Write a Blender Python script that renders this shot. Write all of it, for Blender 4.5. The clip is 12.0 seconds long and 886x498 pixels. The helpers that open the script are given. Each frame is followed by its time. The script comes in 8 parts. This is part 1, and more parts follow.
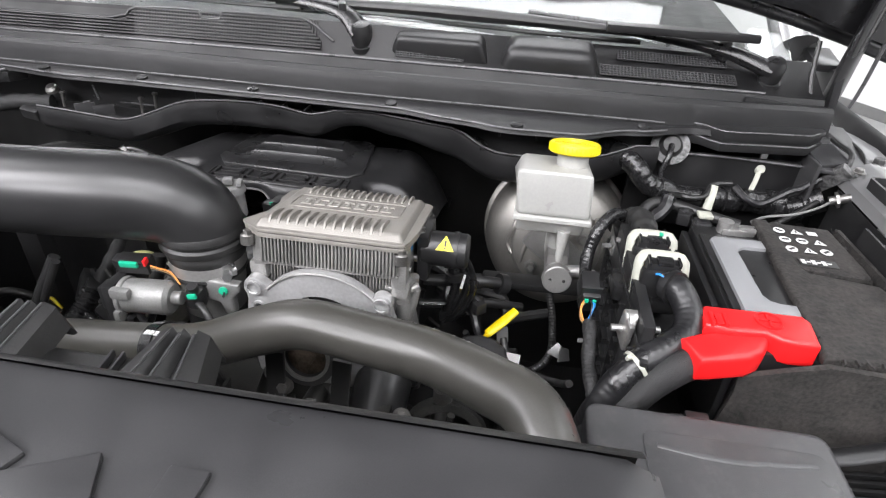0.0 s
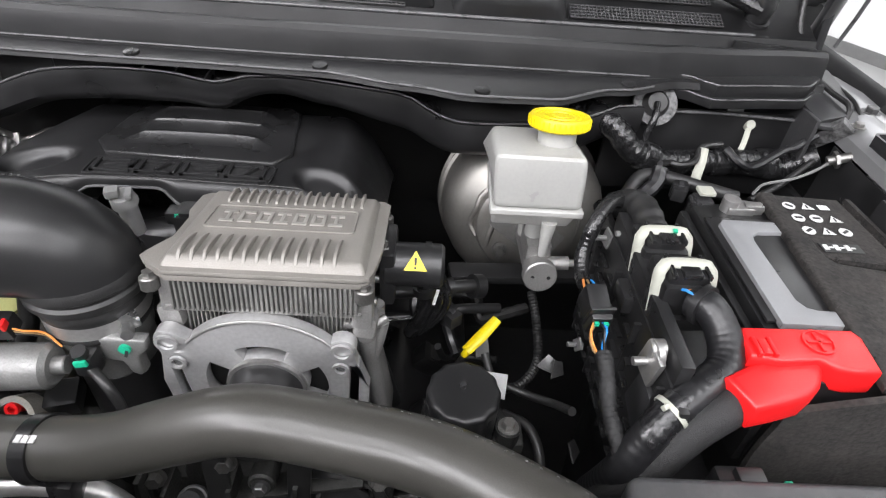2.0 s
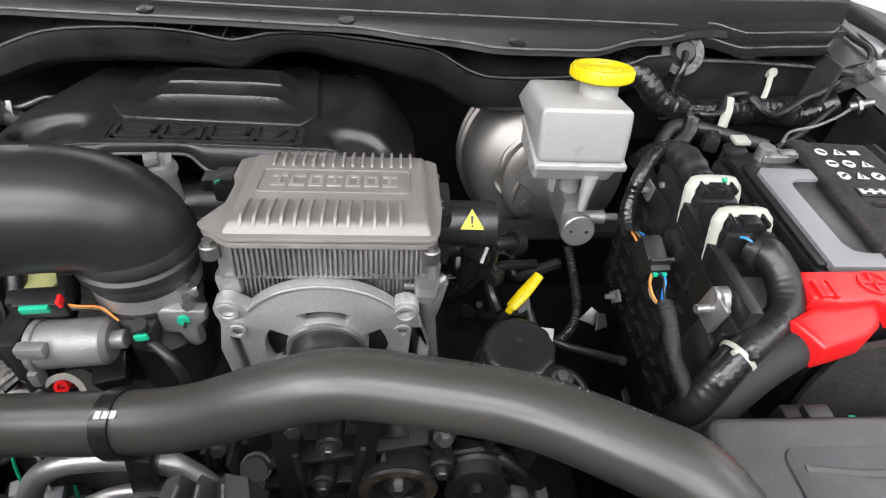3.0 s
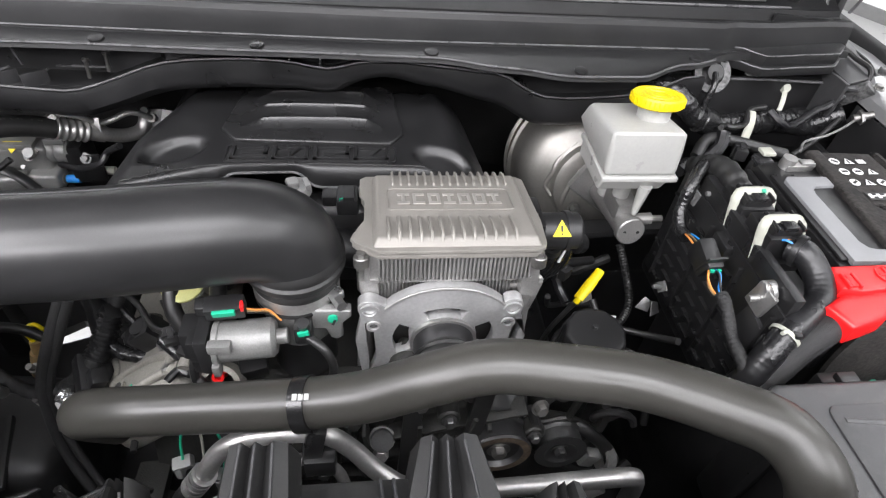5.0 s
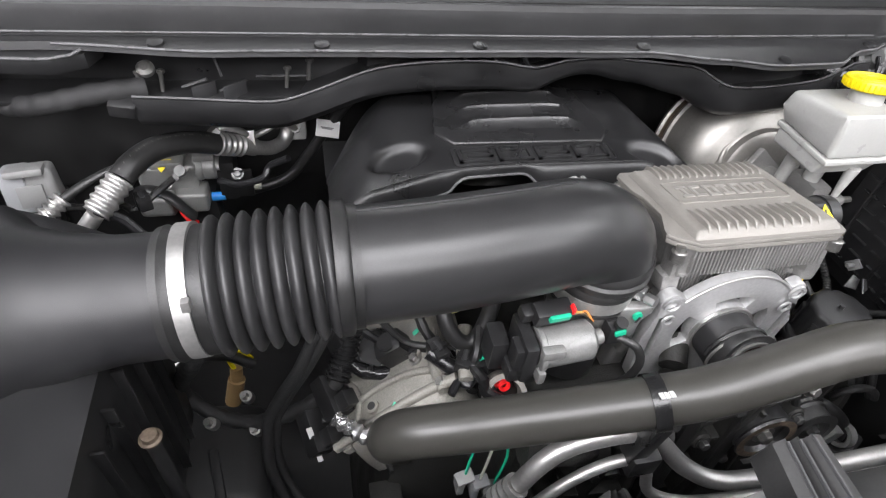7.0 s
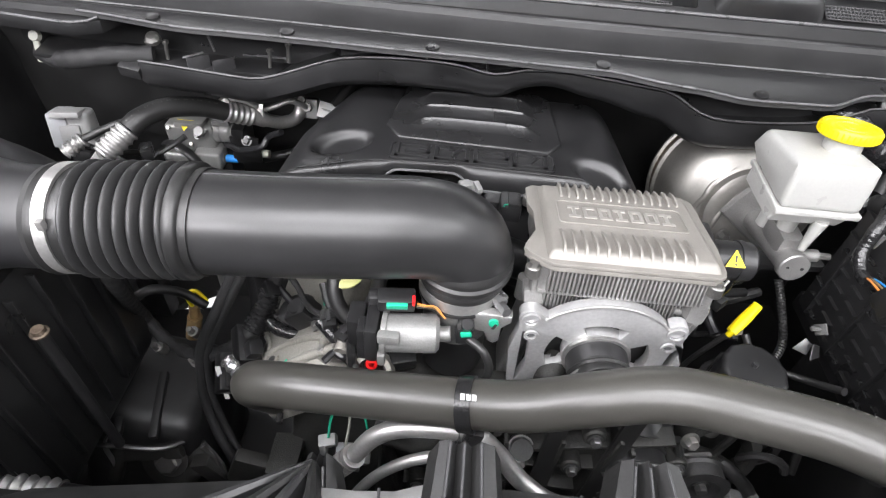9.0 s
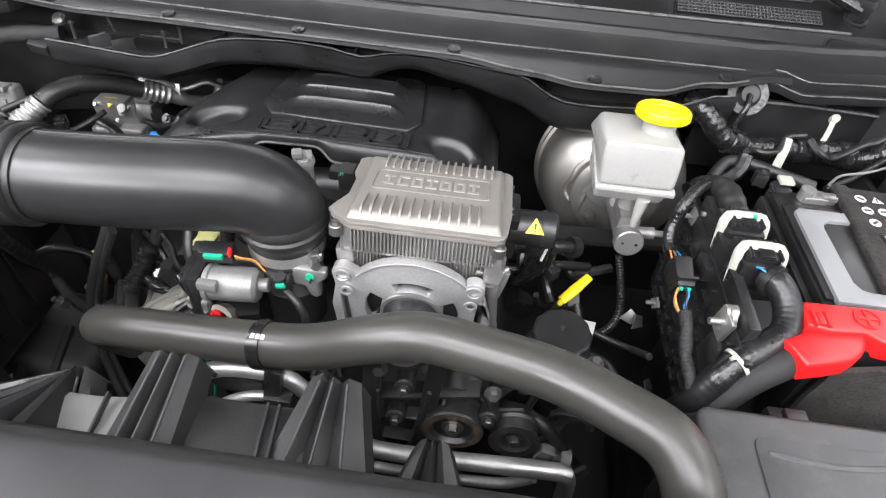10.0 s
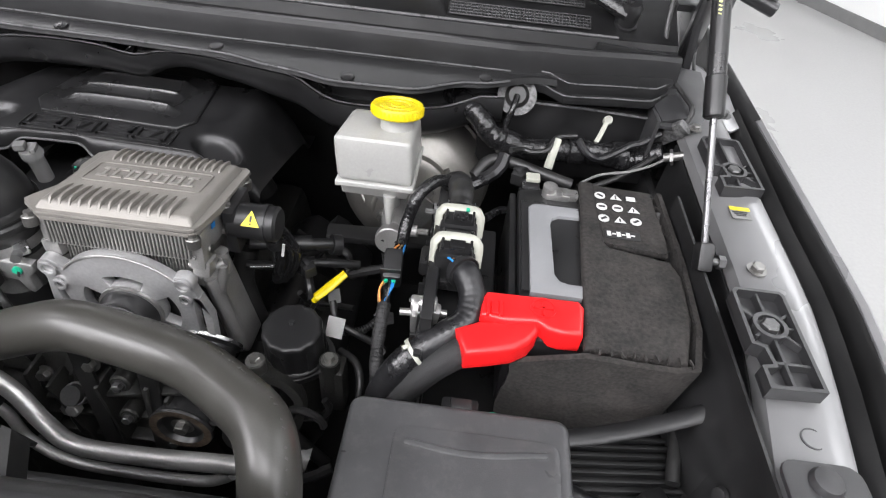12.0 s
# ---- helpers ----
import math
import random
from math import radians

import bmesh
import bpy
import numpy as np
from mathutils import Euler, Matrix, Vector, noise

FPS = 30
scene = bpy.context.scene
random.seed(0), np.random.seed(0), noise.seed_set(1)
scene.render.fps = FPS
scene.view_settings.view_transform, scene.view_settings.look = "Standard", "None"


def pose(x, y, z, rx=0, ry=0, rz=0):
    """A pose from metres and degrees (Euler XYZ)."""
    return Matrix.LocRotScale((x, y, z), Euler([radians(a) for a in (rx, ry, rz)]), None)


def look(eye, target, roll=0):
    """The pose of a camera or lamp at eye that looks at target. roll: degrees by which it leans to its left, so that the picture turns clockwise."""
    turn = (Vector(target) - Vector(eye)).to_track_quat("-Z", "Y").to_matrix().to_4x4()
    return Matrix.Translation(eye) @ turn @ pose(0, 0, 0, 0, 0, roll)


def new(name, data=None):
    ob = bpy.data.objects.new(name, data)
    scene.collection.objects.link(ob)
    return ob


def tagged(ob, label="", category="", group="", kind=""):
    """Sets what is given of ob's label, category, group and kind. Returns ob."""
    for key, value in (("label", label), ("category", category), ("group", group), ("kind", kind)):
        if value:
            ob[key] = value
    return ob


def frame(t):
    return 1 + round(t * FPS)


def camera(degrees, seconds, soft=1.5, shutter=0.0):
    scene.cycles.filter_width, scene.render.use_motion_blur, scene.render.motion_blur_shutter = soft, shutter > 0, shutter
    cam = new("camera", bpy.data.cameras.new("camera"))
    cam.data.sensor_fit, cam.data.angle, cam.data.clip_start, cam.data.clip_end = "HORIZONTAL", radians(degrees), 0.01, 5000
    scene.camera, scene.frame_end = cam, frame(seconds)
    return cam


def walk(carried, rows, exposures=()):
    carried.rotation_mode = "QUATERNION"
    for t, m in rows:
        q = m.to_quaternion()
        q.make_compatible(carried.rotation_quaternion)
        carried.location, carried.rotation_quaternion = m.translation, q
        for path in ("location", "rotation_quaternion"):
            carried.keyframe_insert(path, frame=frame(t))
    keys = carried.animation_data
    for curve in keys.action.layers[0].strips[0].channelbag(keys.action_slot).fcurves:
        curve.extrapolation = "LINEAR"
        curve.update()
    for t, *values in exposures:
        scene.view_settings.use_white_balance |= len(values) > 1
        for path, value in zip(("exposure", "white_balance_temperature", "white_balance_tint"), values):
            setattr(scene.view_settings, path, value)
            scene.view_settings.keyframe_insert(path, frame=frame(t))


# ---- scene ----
cam = camera(76.0, 12.0, 1.2)
PATH = [
    (0, (0.39, 0.009, 1.459), (0.17, 1.693, 0.403), 3.0),
    (0.5, (0.449, 0.076, 1.444), (0.249, 1.762, 0.387), 3.3),
    (1, (0.45, 0.118, 1.438), (0.3, 1.784, 0.342), 3.5),
    (1.5, (0.412, 0.146, 1.44), (0.376, 1.756, 0.253), 4.1),
    (2, (0.328, 0.166, 1.453), (0.398, 1.721, 0.196), 4.6),
    (2.5, (0.278, 0.17, 1.444), (0.406, 1.676, 0.135), 4.9),
    (2.7, (0.261, 0.168, 1.444), (0.409, 1.651, 0.111), 5.0),
    (4.3, (0.241, 0.184, 1.465), (0.473, 1.609, 0.081), 6.1),
    (4.5, (0.211, 0.173, 1.482), (0.446, 1.587, 0.087), 6.2),
    (5, (0.121, 0.123, 1.52), (0.374, 1.536, 0.127), 6.3),
    (5.5, (0.041, 0.088, 1.518), (0.341, 1.497, 0.13), 6.5),
    (6, (-0.025, 0.111, 1.51), (0.33, 1.508, 0.124), 6.8),
    (6.5, (-0.099, 0.148, 1.501), (0.308, 1.538, 0.122), 7.1),
    (7, (-0.212, 0.178, 1.485), (0.201, 1.571, 0.111), 6.9),
    (7.2, (-0.244, 0.178, 1.482), (0.16, 1.574, 0.108), 6.8),
    (8.8, (-0.019, 0.125, 1.521), (0.011, 1.551, 0.119), 5.3),
    (9, (0.029, 0.127, 1.52), (0.017, 1.548, 0.113), 5.1),
    (9.5, (0.128, 0.111, 1.526), (0.056, 1.526, 0.115), 4.8),
    (10, (0.251, 0.08, 1.545), (0.165, 1.491, 0.13), 4.8),
    (10.5, (0.363, 0.068, 1.548), (0.298, 1.478, 0.131), 5.6),
    (11, (0.463, 0.089, 1.548), (0.41, 1.501, 0.132), 5.9),
    (11.5, (0.528, 0.099, 1.541), (0.491, 1.52, 0.134), 6.4),
    (12, (0.544, 0.095, 1.543), (0.512, 1.558, 0.179), 6.4),
]
walk(cam, [(t, look(eye, target, roll)) for t, eye, target, roll in PATH],
     [(0.0, 0.42), (0.5, 0.42), (1.0, 0.19), (2.0, 0.24), (2.5, 0.2), (4.5, 0.26), (5.5, 0.54), (6.5, 0.6), (7.2, 0.58), (9, 0.84), (9.5, 0.68), (10.0, 0.62), (11.0, 0.5), (12.0, 0.2)])

# ---- light of the showroom ----
world = bpy.data.worlds.new("showroom_air")
scene.world = world
world.use_nodes = True
world.node_tree.nodes["Background"].inputs[0].default_value = (0.9, 0.95, 1.0, 1)
world.node_tree.nodes["Background"].inputs[1].default_value = 0.15


def ceiling_lamp(x, y, sx, sy, power):
    data = bpy.data.lights.new("panel_light", "AREA")
    data.shape, data.size, data.size_y, data.energy = "RECTANGLE", sx, sy, power
    data.color = (0.975, 0.945, 0.985)
    ob = new("panel_light", data)
    ob.matrix_world = pose(x, y, 3.82)
    return ob


LAMPS = [(x, y) for x in (-3.2, 0.0, 3.2) for y in (-3.6, -1.2, 1.2, 3.6)]
for lx, ly in LAMPS:
    ceiling_lamp(lx, ly, 2.6, 1.5, {-3.2: 2.2, 0.0: 1.05, 3.2: 0.6}[lx] * {-3.6: 120.0, -1.2: 75.0, 1.2: 32.0, 3.6: 30.0}[ly])


# ---- materials ----
def material(name, color, rough=0.5, metal=0.0, vary=0.15, fine=400.0, coarse=18.0, bump=0.1, coat=0.0, spread=0.12,
             tint=None, dust=0.0, subsurface=0.0, each=0.0, gloss=0.5):
    """A surface with grain and wear at two scales."""
    m = bpy.data.materials.new(name)
    m.use_nodes = True
    nt = m.node_tree
    b = nt.nodes["Principled BSDF"]
    co = nt.nodes.new("ShaderNodeTexCoord")
    n1, n2 = nt.nodes.new("ShaderNodeTexNoise"), nt.nodes.new("ShaderNodeTexNoise")
    n1.inputs["Scale"].default_value, n2.inputs["Scale"].default_value = fine, coarse
    n1.inputs["Detail"].default_value, n2.inputs["Detail"].default_value = 3.0, 5.0
    for n in (n1, n2):
        nt.links.new(co.outputs["Object"], n.inputs["Vector"])
    both = nt.nodes.new("ShaderNodeMix")
    both.inputs[0].default_value = 0.55
    nt.links.new(n1.outputs["Fac"], both.inputs[2])
    nt.links.new(n2.outputs["Fac"], both.inputs[3])
    ramp = nt.nodes.new("ShaderNodeValToRGB")
    c = Vector(color)
    lo, hi = c * (1 - vary), c * (1 + vary)
    if tint:
        hi = Vector(tint)
    ramp.color_ramp.elements[0].position, ramp.color_ramp.elements[1].position = 0.36, 0.66
    ramp.color_ramp.elements[0].color, ramp.color_ramp.elements[1].color = (*lo, 1), (*hi, 1)
    nt.links.new(both.outputs[0], ramp.inputs[0])
    out = ramp.outputs[0]
    if dust:
        n3 = nt.nodes.new("ShaderNodeTexNoise")
        n3.inputs["Scale"].default_value, n3.inputs["Detail"].default_value, n3.inputs["Roughness"].default_value = 55.0, 8.0, 0.75
        nt.links.new(co.outputs["Object"], n3.inputs["Vector"])
        r3 = nt.nodes.new("ShaderNodeMapRange")
        r3.inputs[1].default_value, r3.inputs[2].default_value, r3.inputs[4].default_value = 0.5, 0.8, dust
        nt.links.new(n3.outputs["Fac"], r3.inputs[0])
        mx = nt.nodes.new("ShaderNodeMix")
        mx.data_type = "RGBA"
        mx.inputs[7].default_value = (0.28, 0.27, 0.25, 1)
        nt.links.new(r3.outputs[0], mx.inputs[0])
        nt.links.new(out, mx.inputs[6])
        out = mx.outputs[2]
    if each:
        info, hsv, mr = nt.nodes.new("ShaderNodeObjectInfo"), nt.nodes.new("ShaderNodeHueSaturation"), nt.nodes.new("ShaderNodeMapRange")
        mr.inputs[3].default_value, mr.inputs[4].default_value = 1 - each, 1 + each
        nt.links.new(info.outputs["Random"], mr.inputs[0])
        nt.links.new(mr.outputs[0], hsv.inputs["Value"])
        nt.links.new(out, hsv.inputs["Color"])
        out = hsv.outputs[0]
    nt.links.new(out, b.inputs["Base Color"])
    rr = nt.nodes.new("ShaderNodeMapRange")
    rr.inputs[1].default_value, rr.inputs[2].default_value = 0.3, 0.7
    rr.inputs[3].default_value, rr.inputs[4].default_value = max(0.03, rough - spread), min(1.0, rough + spread)
    nt.links.new(n2.outputs["Fac"], rr.inputs[0])
    nt.links.new(rr.outputs[0], b.inputs["Roughness"])
    if bump:
        bp = nt.nodes.new("ShaderNodeBump")
        bp.inputs["Strength"].default_value, bp.inputs["Distance"].default_value = bump, 0.001
        nt.links.new(n1.outputs["Fac"], bp.inputs["Height"])
        nt.links.new(bp.outputs[0], b.inputs["Normal"])
    b.inputs["Metallic"].default_value = metal
    b.inputs["Coat Weight"].default_value = coat
    b.inputs["Specular IOR Level"].default_value = gloss
    b.inputs["Coat Roughness"].default_value = 0.06
    if subsurface:
        b.inputs["Subsurface Weight"].default_value = subsurface
        b.inputs["Subsurface Radius"].default_value = (1.0, 1.0, 1.0)
        b.inputs["Subsurface Scale"].default_value = 0.008
    return m


def glow(name, color, strength):
    m = bpy.data.materials.new(name)
    m.use_nodes = True
    b = m.node_tree.nodes["Principled BSDF"]
    b.inputs["Base Color"].default_value = (0.9, 0.9, 0.9, 1)
    b.inputs["Emission Color"].default_value, b.inputs["Emission Strength"].default_value = (*color, 1), strength
    return m


def glass(name):
    m = bpy.data.materials.new(name)
    m.use_nodes = True
    b = m.node_tree.nodes["Principled BSDF"]
    b.inputs["Base Color"].default_value = (0.93, 0.96, 0.95, 1)
    b.inputs["Transmission Weight"].default_value, b.inputs["Roughness"].default_value, b.inputs["IOR"].default_value = 1.0, 0.02, 1.5
    return m


PLASTIC = material("black_plastic", (0.0125, 0.0125, 0.013), 0.38, vary=0.3, fine=1500, bump=0.1, dust=0.012)
PLASTIC_SATIN = material("satin_black_plastic", (0.015, 0.015, 0.0155), 0.3, vary=0.25, fine=1200, bump=0.06, dust=0.01)
PLASTIC_GREY = material("charcoal_plastic", (0.029, 0.029, 0.0303), 0.38, vary=0.2, fine=1500, bump=0.05, dust=0.006)
COWL_PLASTIC = material("cowl_plastic", (0.014, 0.014, 0.0145), 0.35, vary=0.2, fine=1300, bump=0.15, dust=0.02, spread=0.05, gloss=0.4)
RUBBER = material("black_rubber", (0.016, 0.016, 0.016), 0.4, vary=0.3, fine=900, bump=0.15, dust=0.012)
HOSE_RUBBER = material("hose_rubber", (0.041, 0.0397, 0.0355), 0.33, vary=0.15, fine=900, coarse=9, bump=0.06, dust=0, spread=0.03)
TUBE_PLASTIC = material("tube_plastic", (0.019, 0.019, 0.0195), 0.33, vary=0.15, fine=900, bump=0.012, spread=0.02)
TAPE = material("glossy_loom_tape", (0.011, 0.011, 0.012), 0.32, vary=0.4, fine=300, bump=0.15)
BRAID = material("braided_sleeve", (0.013, 0.013, 0.0135), 0.65, vary=0.5, fine=1100, bump=0.8)
FELT = material("grey_felt", (0.012, 0.0108, 0.01), 0.95, vary=0.6, fine=260, coarse=30, bump=1.0, dust=0.08, tint=(0.034, 0.03, 0.0275))
CAST = material("cast_aluminium", (0.29, 0.286, 0.278), 0.42, metal=0.6, vary=0.2, fine=700, coarse=25, bump=0.35)
LID_CAST = material("sand_cast_lid", (0.225, 0.213, 0.195), 0.5, metal=0.3, vary=0.12, fine=900, coarse=30, bump=0.35)
MACHINED = material("machined_aluminium", (0.68, 0.68, 0.68), 0.27, metal=0.95, vary=0.1, fine=300, coarse=12, bump=0.05)
BLOCK_CAST = material("dull_engine_casting", (0.034, 0.034, 0.032), 0.5, metal=0.4, vary=0.35, fine=500, coarse=22, bump=0.5, dust=0.06)
STEEL = material("zinc_steel", (0.28, 0.27, 0.252), 0.5, metal=0.85, vary=0.08, fine=200, coarse=8, bump=0.03, spread=0.06)
BOLT_STEEL = material("bolt_steel", (0.26, 0.255, 0.245), 0.42, metal=0.9, vary=0.2, fine=600, bump=0.1)
DARK_STEEL = material("dark_steel", (0.12, 0.12, 0.12), 0.4, metal=0.8, vary=0.2, fine=600, bump=0.1)
PAINT = material("grey_body_paint", (0.24, 0.24, 0.244), 0.3, metal=0.45, vary=0.06, fine=3000, coarse=3, bump=0.02, coat=0.5)
# darker copy of the body paint, with shade put into its colour
PAINT_SHADED = material("shaded_grey_paint", (0.05, 0.05, 0.052), 0.36, metal=0.3, vary=0.15, fine=900, coarse=10, bump=0.05, dust=0.1)
BLACK_PAINT = material("dark_inner_paint", (0.0145, 0.0145, 0.015), 0.5, vary=0.3, fine=800, bump=0.15, dust=0.02)
# paler than the plastic, so edges carry a painted highlight
EDGE = material("highlit_moulded_edge", (0.09, 0.09, 0.092), 0.34, vary=0.3, fine=300, coarse=40, bump=0.05)
MOTTLED = material("mottled_rubber", (0.05, 0.05, 0.05), 0.4, vary=0.9, fine=260, coarse=90, bump=0.5, tint=(0.16, 0.16, 0.16))
GLOSS_TAPE = material("crinkled_gloss_tape", (0.012, 0.012, 0.0125), 0.2, vary=0.3, fine=160, coarse=60, bump=0.9)
# near black on the hood's underside: body paint with its shade painted in
HOOD_INNER = material("shade_dark_hood_paint", (0.016, 0.016, 0.017), 0.26, vary=0.15, fine=900, coarse=6, bump=0.03, coat=0.3)
PLEAT = material("matt_shroud_plastic", (0.0125, 0.0125, 0.0125), 0.5, vary=0.35, fine=500, coarse=25, bump=0.1, dust=0.03)
GREY_CAST = material("grey_die_casting", (0.2, 0.2, 0.195), 0.45, metal=0.4, vary=0.18, fine=600, coarse=30, bump=0.25, dust=0.05)
AIRBOX = material("air_box_plastic", (0.0135, 0.0135, 0.0145), 0.47, vary=0.15, fine=1500, bump=0.06, dust=0.006)
# plastic of the grilles; also gives the seal channel its painted shade
GRILLE_PLASTIC = material("matt_grille_plastic", (0.009, 0.009, 0.0094), 0.45, vary=0.25, fine=1300, bump=0.12, dust=0.015, gloss=0.3)
BELLOWS = material("bellows_rubber", (0.021, 0.021, 0.0215), 0.44, vary=0.2, fine=900, bump=0.1)
ROD_STEEL = material("dark_chrome_rod", (0.17, 0.17, 0.173), 0.3, metal=0.8, vary=0.1, fine=300, bump=0.02)
FAINT = material("faint_hose_print", (0.075, 0.075, 0.07), 0.5, vary=0.3, fine=900, bump=0.0)
# dusty lid; its base is also lightened to paint the ceiling's sheen
LID_PLASTIC = material("dusty_sheen_lid_plastic", (0.05, 0.05, 0.052), 0.36, vary=0.2, fine=1400, bump=0.2, dust=0.14)
LETTER = material("polished_letter", (0.36, 0.345, 0.32), 0.4, metal=0.5, vary=0.1, fine=700, bump=0.2)
VALVE_CAST = material("beige_casting", (0.26, 0.25, 0.225), 0.5, metal=0.4, vary=0.25, fine=500, coarse=22, bump=0.4, dust=0.1)
FOIL = material("crinkled_foil", (0.6, 0.6, 0.6), 0.3, metal=0.9, vary=0.3, fine=220, bump=1.0)
RUSTY = material("rusty_steel", (0.13, 0.1, 0.075), 0.6, metal=0.5, vary=0.6, fine=300, coarse=90, bump=0.4)
BRACKET = material("brushed_bracket", (0.5, 0.5, 0.5), 0.38, metal=0.6, vary=0.14, fine=250, coarse=16, bump=0.08)
PIPE = material("drawn_aluminium", (0.47, 0.465, 0.455), 0.42, metal=0.85, vary=0.12, fine=300, coarse=20, bump=0.05)
TANK = material("milky_tank_plastic", (0.36, 0.36, 0.345), 0.36, vary=0.06, fine=300, coarse=20, bump=0.05, subsurface=0.35)
YELLOW = material("yellow_plastic", (0.68, 0.54, 0.004), 0.38, vary=0.06, fine=500, bump=0.1)
RED = material("red_plastic", (0.72, 0.012, 0.014), 0.38, vary=0.06, fine=600, bump=0.1)
GREEN = material("green_plastic", (0.01, 0.35, 0.2), 0.4, vary=0.1, fine=600, bump=0.05)
BLUE = material("blue_plastic", (0.02, 0.22, 0.6), 0.4, vary=0.1, fine=600, bump=0.05)
ORANGE = material("orange_plastic", (0.7, 0.25, 0.06), 0.4, vary=0.1, fine=600, bump=0.05)
BROWN = material("amber_plastic", (0.2, 0.13, 0.06), 0.4, vary=0.1, fine=600, bump=0.05)
WHITE = material("cream_plastic", (0.36, 0.365, 0.315), 0.45, vary=0.06, fine=600, bump=0.05)
PRINT = material("white_print", (0.55, 0.55, 0.54), 0.6, vary=0.15, fine=1200, bump=0.0)
# black for print, and for shade painted where hollows would be
INK_AND_HOLLOW = material("black_print_and_hollow", (0.02, 0.02, 0.02), 0.6, vary=0.1, fine=1200, bump=0.0)
LIGHT_GREY = material("light_grey_plastic", (0.17, 0.17, 0.168), 0.45, vary=0.1, fine=900, bump=0.1, dust=0.08)
HANDLE_GREY = material("battery_grey_plastic", (0.2, 0.203, 0.21), 0.45, vary=0.06, fine=900, bump=0.1)
PALE_YELLOW = material("pale_yellow_plastic", (0.6, 0.6, 0.25), 0.5, vary=0.08, fine=600, bump=0.05)
CONCRETE = material("polished_concrete", (0.34, 0.34, 0.335), 0.35, vary=0.06, fine=60, coarse=1.2, bump=0.03)
WALL_WHITE = material("white_wall_paint", (0.78, 0.78, 0.77), 0.7, vary=0.03, fine=120, coarse=1.5, bump=0.05)
# dark colour of the unseen walls, to deepen contrast in reflections
WALL_DARK = material("unseen_dark_wall", (0.16, 0.165, 0.17), 0.6, vary=0.06, fine=80, coarse=1.5, bump=0.05)
CEILING_WHITE = material("white_ceiling_deck", (0.6, 0.61, 0.61), 0.6, vary=0.04, fine=90, coarse=1.0, bump=0.03)
LAMP_GLOW = glow("lamp_diffuser", (0.94, 0.975, 1.0), 2.5)
GLASS = glass("windscreen_glass")


# ---- building blocks ----
def rot_to(d):
    return Vector(d).normalized().to_track_quat("Z", "Y").to_matrix().to_4x4()


def join(*bms):
    first = bms[0]
    for other in bms[1:]:
        me = bpy.data.meshes.new("tmp")
        other.to_mesh(me)
        other.free()
        first.from_mesh(me)
        bpy.data.meshes.remove(me)
    return first


def rbox(size, at, bevel=0.002, turn=(0, 0, 0), taper=(1, 1), seg=2):
    """A rounded box; taper narrows its top."""
    bm = bmesh.new()
    bmesh.ops.create_cube(bm, size=1.0)
    for v in bm.verts:
        k = taper if v.co.z > 0 else (1, 1)
        v.co = Vector((v.co.x * size[0] * k[0], v.co.y * size[1] * k[1], v.co.z * size[2]))
    if bevel:
        bmesh.ops.bevel(bm, geom=bm.edges[:], offset=min(bevel, min(size) * 0.45), segments=seg, profile=0.6, affect="EDGES", clamp_overlap=True)
    bm.transform(pose(*at, *turn))
    return bm


def rod(p0, p1, r0, r1=None, seg=20, bevel=0.0):
    p0, p1 = Vector(p0), Vector(p1)
    r1 = r0 if r1 is None else r1
    h = (p1 - p0).length
    prof = [(0, 0), (r0 - bevel, 0), (r0, bevel), (r1, h - bevel), (r1 - bevel, h), (0, h)] if bevel else [(0, 0), (r0, 0), (r1, h), (0, h)]
    return lathe(prof, p0, p1 - p0, seg)


def lathe(profile, at, axis=(0, 0, 1), seg=32):
    """A turned shape: profile of (radius, height) from the base up."""
    bm = bmesh.new()
    rings = []
    for r, z in profile:
        if r < 1e-6:
            rings.append([bm.verts.new((0, 0, z))])
        else:
            rings.append([bm.verts.new((r * math.cos(a), r * math.sin(a), z)) for a in (2 * math.pi * i / seg for i in range(seg))])
    for a, b in zip(rings, rings[1:]):
        for i in range(seg):
            j = (i + 1) % seg
            if len(a) == 1 and len(b) == 1:
                continue
            if len(a) == 1:
                bm.faces.new((a[0], b[j], b[i]))
            elif len(b) == 1:
                bm.faces.new((a[i], a[j], b[0]))
            else:
                bm.faces.new((a[i], a[j], b[j], b[i]))
    bmesh.ops.recalc_face_normals(bm, faces=bm.faces[:])
    bm.transform(Matrix.Translation(at) @ rot_to(axis))
    return bm


def smooth_line(pts, step=0.006):
    """Points of a Catmull-Rom curve through pts, about step apart."""
    p = [Vector(q) for q in pts]
    p = [p[0] * 2 - p[1]] + p + [p[-1] * 2 - p[-2]]
    out = []
    for i in range(1, len(p) - 2):
        n = max(1, int((p[i + 1] - p[i]).length / step))
        for k in range(n):
            t = k / n
            a, b, c, d = p[i - 1], p[i], p[i + 1], p[i + 2]
            out.append(0.5 * (2 * b + (c - a) * t + (2 * a - 5 * b + 4 * c - d) * t * t + (3 * b - a - 3 * c + d) * t ** 3))
    out.append(p[-2])
    return out


